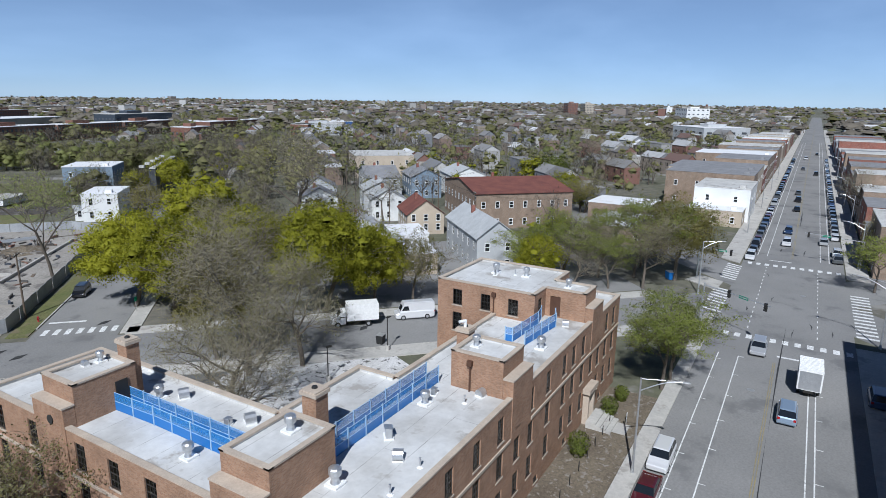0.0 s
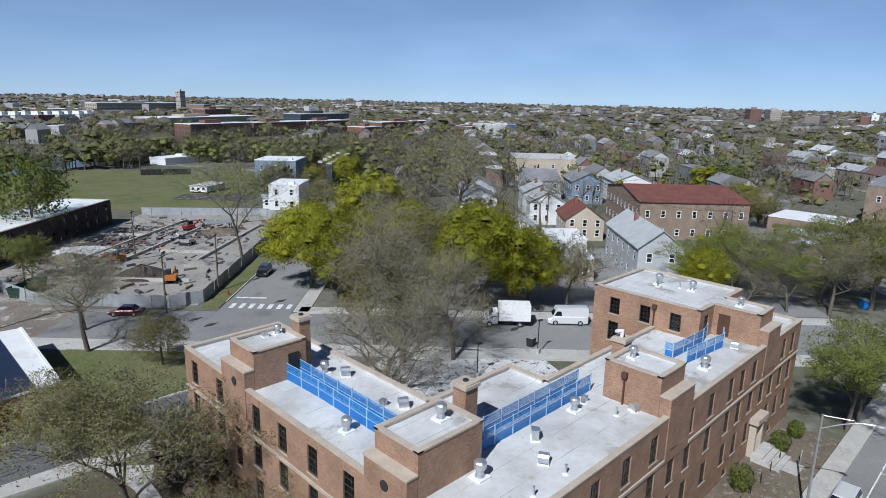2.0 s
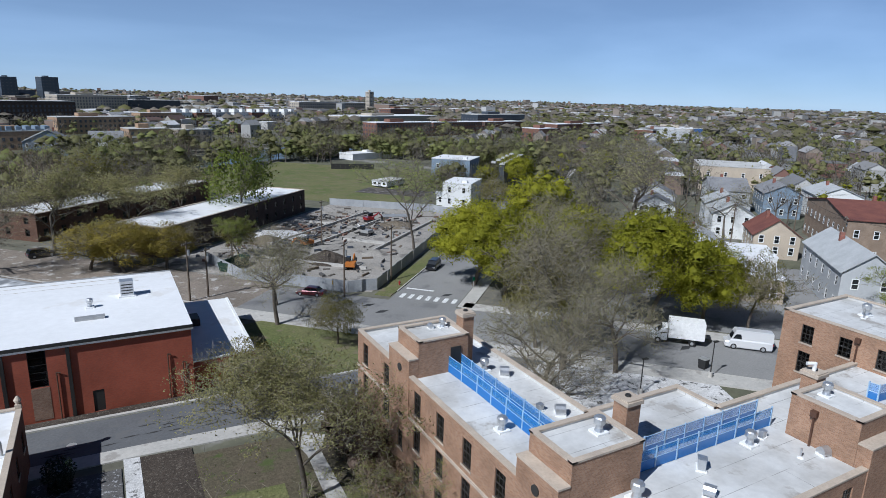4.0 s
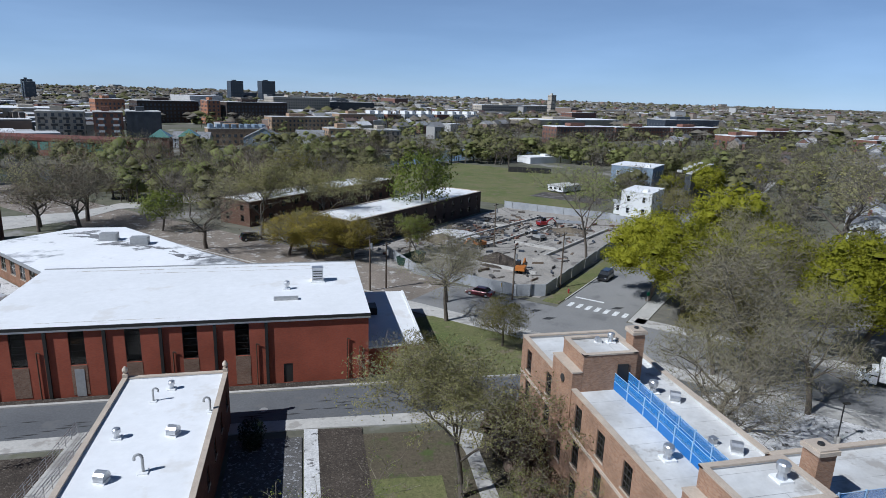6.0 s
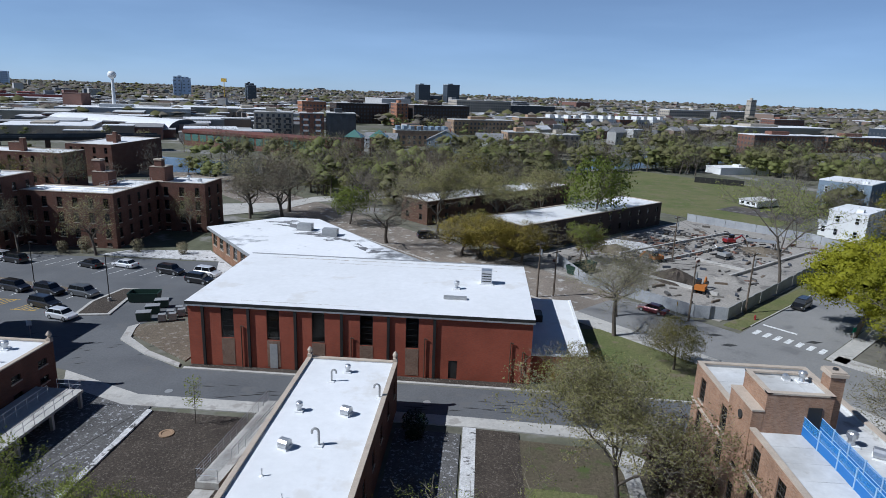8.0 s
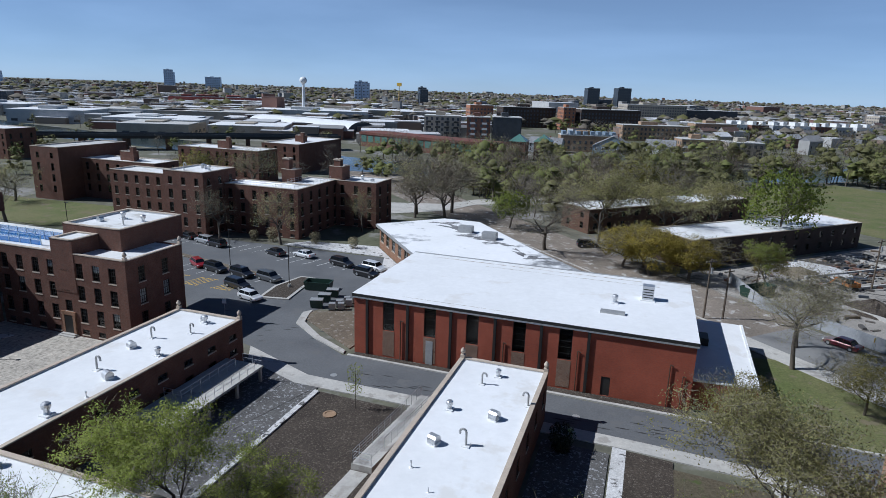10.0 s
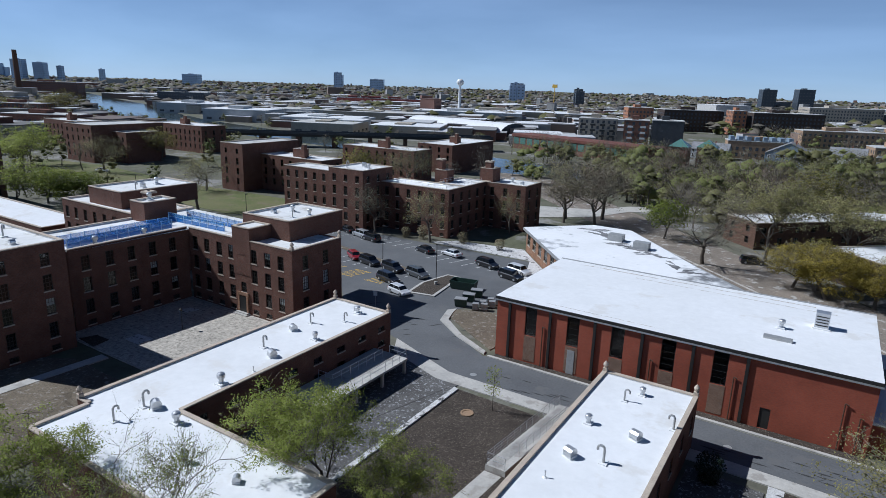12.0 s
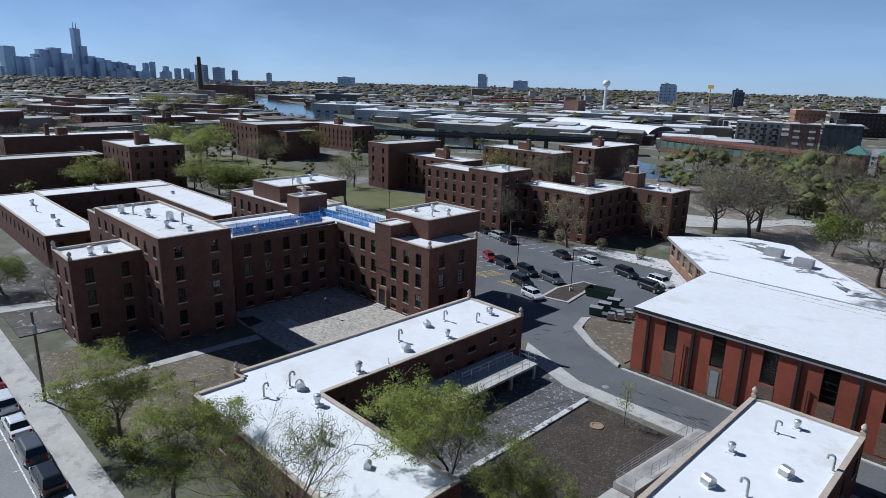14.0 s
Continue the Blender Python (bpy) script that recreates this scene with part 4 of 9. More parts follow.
# two long dark sheds by the building site
M_SHED = brick("dark_brown_brick", (0.13, 0.07, 0.045), (0.09, 0.05, 0.035), (0.12, 0.085, 0.065))
# nearer shed: brick darkened to carry the shade on its long side
M_SHADEBRICK = brick("shade_darkened_brick", (0.06, 0.04, 0.032), (0.045, 0.032, 0.027), (0.06, 0.05, 0.045))
for s0, s1, d0, d1 in ((95, 149.6, -94.2, -82.4), (96, 152, -124.8, -114.4)):
    b = Building("long_shed", "long dark-walled brick shed with a flat white roof", "shed", "long dark sheds", M_SHED if d0 < -100 else M_SHADEBRICK)
    c = [sd(s0, d0), sd(s0, d1), sd(s1, d1), sd(s1, d0)]
    for p, q in zip(c, c[1:] + c[:1]):
        n = math.hypot(q[0] - p[0], q[1] - p[1])
        k = int(n / 4)
        b.face(p, q, 0, 5.88, openings([n * (j + 0.5) / k for j in range(k)], 1.2, ((3.6, 5.0), (1.0, 2.5))), 2, 2, sill=False)
    b.ring(c, 6.0, 0.2)
    b.done(M_BRIGHT)


# ---- trees ----
def grow(seed, height, spread, trunk, levels=4, lift=0.8, fork=3, droop=0.0):
    """Limbs of a tree as (start, end, radius, radius, level)."""
    rng = random.Random(seed)
    limbs, bent = [], (0.1, 0.16, 0.24, 0.3, 0.34, 0.36)

    def go(p, d, length, r, level):
        k = 3 if level < 2 else 2
        for i in range(k):
            d = (d + Vector((rng.gauss(0, bent[level]), rng.gauss(0, bent[level]), rng.gauss(0.03, bent[level] * 0.6) - droop * level * 0.05))).normalized()
            q = p + d * (length / k)
            r1 = r * (0.84 if level < 2 else 0.75)
            limbs.append((p.copy(), q.copy(), r, r1, level))
            p, r = q, r1
            if level < levels and (i > 0 or level > 0):
                for j in range(rng.choice((1, 2)) if i < k - 1 else fork):
                    a = rng.uniform(0, 2 * math.pi)
                    side = Vector((math.cos(a), math.sin(a), 0)) * spread
                    side = (side + d * lift + Vector((0, 0, rng.uniform(-0.25, 0.55)))).normalized()
                    go(p, side, length * rng.uniform(0.58, 0.82), r * 0.62, level + 1)

    go(Vector((0, 0, -0.3)), Vector((rng.gauss(0, 0.05), rng.gauss(0, 0.05), 1)), height * 0.34, trunk, 0)
    top = max(l[1].z for l in limbs)
    return [(a * (height / top), b * (height / top), r, s, lv) for a, b, r, s, lv in limbs]


def tree_kind(seed, height, spread, trunk, count, size, leaf, twigs=0, levels=4, scatter=0.9, droop=0.0, fork=3, full=0, pads=0, long=0.7):
    """Meshes of one kind of tree: wood, fine twigs and leaves; full: leafy lumps of a dense crown, pads: leaf clusters on the limbs."""
    rng = random.Random(seed + 50)
    limbs = grow(seed, height, spread, trunk, levels, droop=droop, fork=fork)
    wood, fine, crown, thin, few = Geo(), Geo(), Geo(), Geo(), Geo()
    for a, b, r, s, lv in limbs:
        if lv < 4:
            wood.tube(a, b, max(r, 0.02), max(s, 0.014), 7 if lv == 0 else (5 if lv < 2 else 3), False)
        elif lv < 5 or rng.random() < 0.55:
            w = (b - a).cross(Vector((rng.gauss(0, 1), rng.gauss(0, 1), rng.gauss(0, 1)))).normalized() * 0.014
            fine.poly([a - w, a + w, b + w * 0.6, b - w * 0.6])
            if lv == 4:
                thin.poly([a - w * 1.6, a + w * 1.6, b])
    ends = [l for l in limbs if l[4] >= levels - 1]
    tips = [l for l in limbs if l[4] == levels]
    for i in range(twigs):
        a, b, r, s, lv = rng.choice(tips)
        p = a.lerp(b, rng.random())
        d = ((b - a).normalized() * 0.8 + Vector((rng.gauss(0, 0.6), rng.gauss(0, 0.6), rng.gauss(0.1, 0.5)))).normalized()
        q = p + d * rng.uniform(0.35, 1.1) * long
        w = d.cross(Vector((rng.gauss(0, 1), rng.gauss(0, 1), rng.gauss(0, 1)))).normalized() * rng.uniform(0.007, 0.015)
        fine.poly([p - w, p + w, q])
        if i % 3 == 0:
            thin.poly([p - w * 2, p + w * 2, q])
    middle = Vector((0, 0, height * 0.5))
    blobs = []
    for i in range(full):
        a, b = i * 2.4 + rng.uniform(-0.5, 0.5), math.acos(1 - 1.72 * (i + 0.5) / full)
        r = rng.uniform(0.62, 1.0)
        lump = 1 + 0.16 * math.sin(3 * a + seed) + 0.12 * math.sin(5 * b + a)
        c = Vector((math.cos(a) * math.sin(b) * r * lump * height * 0.38, math.sin(a) * math.sin(b) * r * lump * height * 0.38, height * (0.54 + 0.36 * math.cos(b) * r * lump)))
        blobs.append((c, height * rng.uniform(0.075, 0.135)))
        if full > 65:
            crown.lump(c, blobs[-1][1] * 0.56, rng)
            few.lump(c, blobs[-1][1] * 0.7, rng)
    knots = [rng.choice(tips) for i in range(pads)]
    knots = [k[0].lerp(k[1], rng.random()) + Vector((0, 0, 0.1)) for k in knots]
    for i in range(count):
        spread_at = Vector((rng.gauss(0, 1), rng.gauss(0, 1), rng.gauss(0, 0.8))) * scatter * 0.5
        if pads and i % 5:
            c = rng.choice(knots)
            p = c + Vector((spread_at.x, spread_at.y, spread_at.z * 0.6))
            c = c - Vector((0, 0, 0.3))
        elif full and i % 12:
            c, r = rng.choice(blobs)
            d = Vector((rng.gauss(0, 1), rng.gauss(0, 1), rng.gauss(0.35, 0.9))).normalized()
            p = c + d * r * rng.uniform(0.7, 1.12)
        else:
            a, b, r, s, lv = rng.choice(ends)
            p = a.lerp(b, rng.random() ** 0.7) + spread_at
            c = middle
        out = ((p - c).normalized() + (p - middle).normalized() * 0.5 + Vector((rng.gauss(0, 1), rng.gauss(0, 1), rng.gauss(0.3, 1))) * 0.35).normalized()
        u = Vector((rng.gauss(0, 1), rng.gauss(0, 1), rng.gauss(0, 0.7))).normalized()
        w = u.cross(Vector((rng.gauss(0, 1), rng.gauss(0, 1), rng.gauss(0, 1)))).normalized()
        k = size * rng.uniform(0.5, 1.3)
        crown.leaf(p, u * k, w * k, out)
        if i % 4 == 0:
            k *= 1.7
            few.leaf(p, u * k, w * k, out)
    stem = wood.mesh("trunk", M_BARK, smooth=True)
    near = (stem, fine.mesh("branchwork", M_TWIG) if fine.f else None, crown.mesh("crown", leaf))
    return near, (stem, thin.mesh("branchwork", M_TWIG) if thin.f else None, few.mesh("crown", leaf))


L_MAPLE = leaves("maple_flower_leaves", (0.235, 0.24, 0.018), (0.45, 0.44, 0.034), 0.55)
L_LIGHT = leaves("young_green_leaves", (0.18, 0.215, 0.04), (0.40, 0.44, 0.105), 0.55)
L_OLIVE = leaves("olive_leaves", (0.13, 0.118, 0.032), (0.30, 0.265, 0.07), 0.45)
L_OCHRE = leaves("ochre_leaves", (0.19, 0.155, 0.03), (0.36, 0.285, 0.05), 0.45)
L_PALEBUD = leaves("pale_olive_buds", (0.235, 0.222, 0.095), (0.42, 0.385, 0.17), 0.55)
L_BUD = leaves("brown_buds", (0.21, 0.18, 0.11), (0.33, 0.29, 0.17), 0.3)
L_GREEN = leaves("spring_green_leaves", (0.105, 0.14, 0.024), (0.24, 0.27, 0.05), 0.45)
L_FIR = leaves("dark_needles", (0.02, 0.035, 0.018), (0.035, 0.055, 0.025), 0.1)
L_RED = leaves("reddish_buds", (0.12, 0.082, 0.06), (0.20, 0.14, 0.10), 0.2)
L_WOODA = leaves("woodland_olive", (0.13, 0.13, 0.055), (0.30, 0.285, 0.125), 0.5)
L_WOODB = leaves("woodland_brown", (0.13, 0.112, 0.088), (0.28, 0.25, 0.20), 0.4)
L_WOODC = leaves("woodland_green", (0.135, 0.152, 0.048), (0.30, 0.315, 0.11), 0.5)
KINDS = {
    "maple": [tree_kind(3, 13, 0.9, 0.32, 24000, 0.125, L_MAPLE, 0, 3, 1.3, full=84), tree_kind(8, 12, 1.0, 0.3, 24000, 0.125, L_MAPLE, 0, 3, 1.3, full=72)],
    "light": [tree_kind(11, 10, 1.0, 0.2, 17000, 0.078, L_LIGHT, 700, 4, 0.6, pads=320), tree_kind(17, 10, 1.0, 0.2, 17000, 0.078, L_LIGHT, 700, 4, 0.6, pads=290)],
    "sparse": [tree_kind(51, 13, 1.1, 0.27, 13000, 0.055, L_LIGHT, 2500, 4, 0.7, pads=420)],
    "olive": [tree_kind(21, 11, 0.9, 0.25, 14000, 0.105, L_OLIVE, 1200, 4, 1.2, full=60), tree_kind(24, 11, 1.0, 0.25, 14000, 0.105, L_OLIVE, 1200, 4, 1.2, full=54)],
    "bare": [tree_kind(31, 14, 1.0, 0.34, 8000, 0.062, L_PALEBUD, 3200, 5, 0.9), tree_kind(35, 13, 1.1, 0.32, 3600, 0.06, L_BUD, 4200, 5, 0.9), tree_kind(38, 13, 1.0, 0.32, 8000, 0.066, L_PALEBUD, 3000, 5, 0.9)],
    "green": [tree_kind(41, 13, 0.9, 0.3, 14000, 0.15, L_GREEN, 0, 4, 1.4, full=58)],
    "veil": [tree_kind(61, 14, 1.1, 0.27, 26000, 0.085, L_PALEBUD, 3600, 5, 0.8, pads=900)],
    "ochre": [tree_kind(24, 9, 1.1, 0.25, 14000, 0.10, L_OCHRE, 900, 4, 1.2, full=60)],
    "red": [tree_kind(45, 10, 1.0, 0.24, 6000, 0.05, L_RED, 6500, 5, 0.8)],
}
TREE_WORDS = {
    "maple": "maple in bright yellow green spring flower",
    "light": "young tree with thin light green spring leaves",
    "sparse": "open tree with dark limbs and sparse light buds",
    "olive": "broad tree with olive yellow young leaves",
    "bare": "tall bare grey brown tree with fine twigs",
    "green": "tall tree with fresh green leaves",
    "veil": "broad tree with a thin veil of pale olive buds",
    "ochre": "broad low tree with ochre yellow young leaves",
    "red": "bare tree with reddish brown buds",
}
TREE_STEP = {"n": 0}


def tree(kind, x, y, high, wide=1.0, z=0.0):
    k = KINDS[kind]
    TREE_STEP["n"] += 1
    wood, fine, crown = k[TREE_STEP["n"] % len(k)][math.hypot(x, y) > 125]
    h0 = max(v.co.z for v in wood.vertices)
    s = high / h0
    m = Matrix.LocRotScale((x, y, z), Euler((0, 0, TREE_STEP["n"] * 2.4)), (s * wide, s * wide, s))
    t = thing("tree", TREE_WORDS[kind], "tree", "trees", at=m)
    part("trunk", wood, None, t)
    if fine:
        tagged(part("branchwork", fine, None, t), "fine bare branchwork", kind="stuff")
    part("crown", crown, None, t)
    return t

# trees near and in the middle distance
for kind, x, y, high, wide in (
    ("bare", 46.2, 53.4, 17.0, 0.85), ("bare", 51.6, 49.9, 14.0, 0.85), ("olive", 47.6, 60.2, 13.5, 0.9), ("maple", 67.8, 60.5, 17.5, 1.05), ("maple", 74.5, 56.2, 13.5, 0.95),
    ("maple", 55.5, 79.0, 15.5, 1.05), ("maple", 54.2, 87.0, 16.0, 1.05), ("maple", 79.7, 101.3, 17.5, 1.05), ("bare", 76.4, 88.6, 13.8, 1.1), ("olive", 79.5, 52.2, 10.5, 0.9), ("bare", 61, 73, 15, 1.0), ("maple", 70, 78, 15, 1.0), ("olive", 84, 72, 13, 1.0),
    ("bare", 109.1, 105.8, 21.5, 1.1), ("green", 220.7, 82.9, 11.4, 1.2), ("light", 98.0, 41.5, 9.5, 1.0), ("maple", 96.5, 38.0, 10.5, 0.9), ("light", 105.3, 36.8, 12, 1.0), ("light", 113.3, 25.4, 13.6, 1.15),
    ("light", 122.5, 19.8, 12.4, 1.1), ("light", 68.7, 11.2, 11.0, 1.0), ("sparse", 55.4, 112.4, 19.0, 0.7), ("veil", 11.6, 42.6, 12.4, 1.05), ("bare", 19.3, 82.2, 12.2, 0.9),
    ("olive", 24.5, 72.2, 6.2, 1.2), ("green", 27.7, 149.6, 17.8, 0.9), ("ochre", 1.8, 118.7, 8.6, 1.5), ("ochre", -3.7, 122.7, 7.6, 1.4), ("ochre", 8.5, 117.5, 8.0, 1.4), ("veil", -9.8, 139.5, 15.5, 1.1), ("veil", 4.5, 141.0, 14.0, 1.0), ("veil", 15.0, 158.0, 14.0, 1.1), ("light", 20, 119.2, 7.6, 1.0), ("bare", -20, 129.2, 14.4, 1.1),
    ("red", -48.9, 148.1, 13.4, 1.3), ("green", -31.8, 146.4, 9, 1.2), ("red", -57.0, 147.3, 11.7, 1.2), ("bare", -10.6, 153, 14.5, 1.1), ("olive", -3.4, 172, 15, 1.3),
    ("light", -57.6, 14.6, 9, 1.1), ("light", -46, 14.9, 8.2, 1.2), ("light", -170.4, 70.9, 11.3, 1.2), ("olive", -188.2, 57.4, 9.6, 1.2), ("light", -231, 100, 14.2, 1.3),
    ("light", -222, 96, 12.2, 1.2), ("bare", -85.6, 105.9, 10.6, 0.9), ("bare", -72.2, 108.6, 11.0, 0.9), ("bare", -62, 126.6, 8.9, 0.8), ("red", -50.5, 158, 15.4, 1.2),
    ("bare", -58.4, 152, 15.1, 1.1), ("olive", 173.7, 54.7, 9.1, 1.2), ("maple", 220.3, 90.2, 11.1, 1.3), ("maple", 186.7, 64.9, 10.8, 1.0), ("bare", 107.3, 22.4, 12.2, 0.8),
    ("light", 118, 33, 11.0, 0.9), ("light", 111.6, 44, 8.5, 1.0), ("bare", 145.4, 154.1, 19, 1.2), ("bare", 170.3, 158.3, 17.3, 1.2), ("maple", 121.2, 187.8, 8.2, 1.2), ("bare", 130.7, 95.4, 12.6, 0.9),
    ("maple", 128.9, 178.2, 13, 1.0), ("olive", 94.4, 140.7, 9.9, 1.1), ("light", -29.5, 30.2, 10.5, 0.9), ("light", -35.0, 31.5, 8.6, 1.0), ("sparse", -31.5, 16.5, 13.2, 0.62), ("light", -24.0, 31.8, 8.0, 0.9),
    ("sparse", 1.8, 27.0, 11.5, 1.0), ("sparse", 13.6, 33.0, 7.5, 0.8), ("olive", 10.5, 58.0, 7.5, 1.0), ("bare", 33.5, 41.0, 12.0, 0.9), ("bare", 38.0, 47.0, 13.0, 0.9),
):
    tree(kind, x, y, high, wide)
# corner lots beyond the tan block, the estate, and the far kerb
for kind, x, y, high, wide in (
    ("olive", 115.7, 18.6, 14.2, 1.15), ("bare", 109.9, 37.8, 10.5, 1.1), ("bare", 109.7, 31.1, 9.5, 1.1), ("light", 104.0, 27.5, 8.5, 1.3), ("bare", 100.5, 33.0, 9.0, 1.1), ("light", 121.0, 26.0, 9.5, 1.3), ("bare", 174.4, 56.0, 12.4, 1.1), ("bare", 238.4, 72.7, 21.0, 1.0),
    ("light", 71.5, 10.8, 9.0, 1.1), ("light", 127.2, -12.6, 9.5, 1.1), ("bare", 199.3, -14.6, 16.0, 0.8), ("bare", 150.0, -13.6, 10.0, 0.8),
    ("light", -188.4, 49.0, 10.5, 1.5), ("light", -256.8, 95.9, 14.0, 1.3), ("light", -247.7, 109.9, 14.2, 1.3), ("green", -172.3, 78.9, 8.4, 1.5), ("green", -174.3, 90.4, 6.6, 1.5), ("light", -294.0, 65.8, 9.0, 1.4),
    ("bare", -133.8, 96.0, 12.9, 1.1), ("bare", -335.8, 87.4, 12.0, 1.3), ("olive", -511.4, 252.8, 18.0, 1.8), ("light", -562.8, 204.8, 15.0, 1.8), ("olive", -540.0, 225.0, 14.0, 1.8), ("bare", -215.0, 118.0, 12.0, 1.2), ("bare", -160.0, 118.0, 11.0, 1.2),
    ("olive", -128.0, 150.0, 12.0, 1.3), ("bare", -116.0, 160.0, 13.0, 1.2), ("olive", -230.0, 150.0, 12.0, 1.4), ("bare", -98.0, 19.5, 8.0, 1.0), ("green", -112.0, 15.5, 6.0, 1.3), ("bare", 21.2, 90.5, 9.3, 1.1), ("olive", 21.9, 121.2, 7.0, 1.1), ("olive", 0.3, 123.7, 8.2, 1.3),
):
    tree(kind, x, y, high, wide)


def bush(x, y, high, leaf, label, seed=0, many=900):
    rng = random.Random(seed + int(x * 7 + y * 3))
    g, w = Geo(), Geo()
    for i in range(9):
        a = rng.uniform(0, 6.28)
        w.tube((0, 0, 0), (math.cos(a) * high * 0.4, math.sin(a) * high * 0.4, high * rng.uniform(0.5, 0.9)), 0.025, 0.01, 4, False)
    for i in range(many):
        a, r, z = rng.uniform(0, 6.28), math.sqrt(rng.random()) * high * 0.5, rng.random()
        r *= math.sin(max(0.25, z) * 2.6) ** 0.7
        p = Vector((math.cos(a) * r, math.sin(a) * r, 0.1 + z * high))
        u = Vector((rng.gauss(0, 1), rng.gauss(0, 1), rng.gauss(0, 1))).normalized() * rng.uniform(0.06, 0.14)
        v = u.cross(Vector((rng.gauss(0, 1), rng.gauss(0, 1), rng.gauss(0, 1)))).normalized() * 0.07
        g.leaf(p, u * (1 + high * 0.12), v * (1 + high * 0.12), (p - Vector((0, 0, high * 0.35)) + Vector((rng.gauss(0, 0.3), rng.gauss(0, 0.3), 0.3)) * high * 0.4).normalized())
    for i in range(7 if high > 4 else 0):
        a = 6.283 * i / 6
        r = high * 0.3 if i < 6 else 0
        g.lump(Vector((math.cos(a) * r, math.sin(a) * r, high * (0.42 if i < 6 else 0.62))), high * 0.22, rng)
    t = thing("bush", label, "bush", "bushes", at=Matrix.Translation((x, y, 0.0)))
    part("stem", w, M_BARK, t)
    part("foliage", g, leaf, t)


for x, y, h in ((59.3, 14.6, 2.0), (50.5, 14.9, 2.2), (63.5, 14.4, 1.6)):
    bush(x, y, h, L_GREEN, "round clipped green bush in front of a brick wall")
bush(-5.6, 53.0, 2.6, L_FIR, "dark evergreen shrub in the shade", 3, 1300)
for x, y, h in ((-186, 85, 7.5), (-175, 84.5, 8), (-180, 92, 6)):
    bush(x, y, h, L_GREEN, "large rounded green shrub on a lawn", 5, 3200)
for x, y, h in ((-64.6, 13.6, 2.8), (-61.4, 13.8, 3.0), (-58.4, 13.7, 2.8), (-54.0, 14.6, 2.4)):
    bush(x, y, h, L_GREEN, "loose green shrub on bare earth", 7, 1100)
for x, y, h in ((17.5, 47, 5.0), (17.3, 43.5, 4.5), (16.8, 39, 4.0), (15, 36, 3.2), (17.6, 49.5, 5.5)):
    bush(x, y, h, L_RED, "brown climbing shrub against a brick wall", 9, 1500)
for x, y, h in ((-79, 109, 2.2), (-75, 110, 3), (-66, 112, 2.5), (-57, 112, 2.4), (-50, 122, 2.2)):
    bush(x, y, h, L_BUD, "dry tan ornamental shrub", 11, 700)
# sapling in the soil bed
sap = thing("sapling", "thin staked sapling with few green leaves", "tree", at=Matrix.Translation((-27.0, 52.6, 0.1)))
g = Geo()
g.tube((0, 0, 0), (0.1, 0, 4.6), 0.05, 0.02, 6)
rng = random.Random(5)
for i in range(14):
    z, a = rng.uniform(1.6, 4.4), rng.uniform(0, 6.28)
    g.tube((0.03, 0, z), (math.cos(a) * 0.9, math.sin(a) * 0.9, z + 0.7), 0.015, 0.006, 4, False)
part("trunk", g, M_BARK, sap)
g = Geo()
for i in range(260):
    z, a, r = rng.uniform(1.8, 5.0), rng.uniform(0, 6.28), rng.uniform(0.1, 1.0)
    p = Vector((math.cos(a) * r, math.sin(a) * r, z))
    u = Vector((rng.gauss(0, 1), rng.gauss(0, 1), rng.gauss(0, 1))).normalized() * 0.1
    v = u.cross(Vector((rng.gauss(0, 1), rng.gauss(0, 1), 1))).normalized() * 0.06
    g.poly([p - u, p + v, p + u, p - v])
part("crown", g, L_LIGHT, sap)


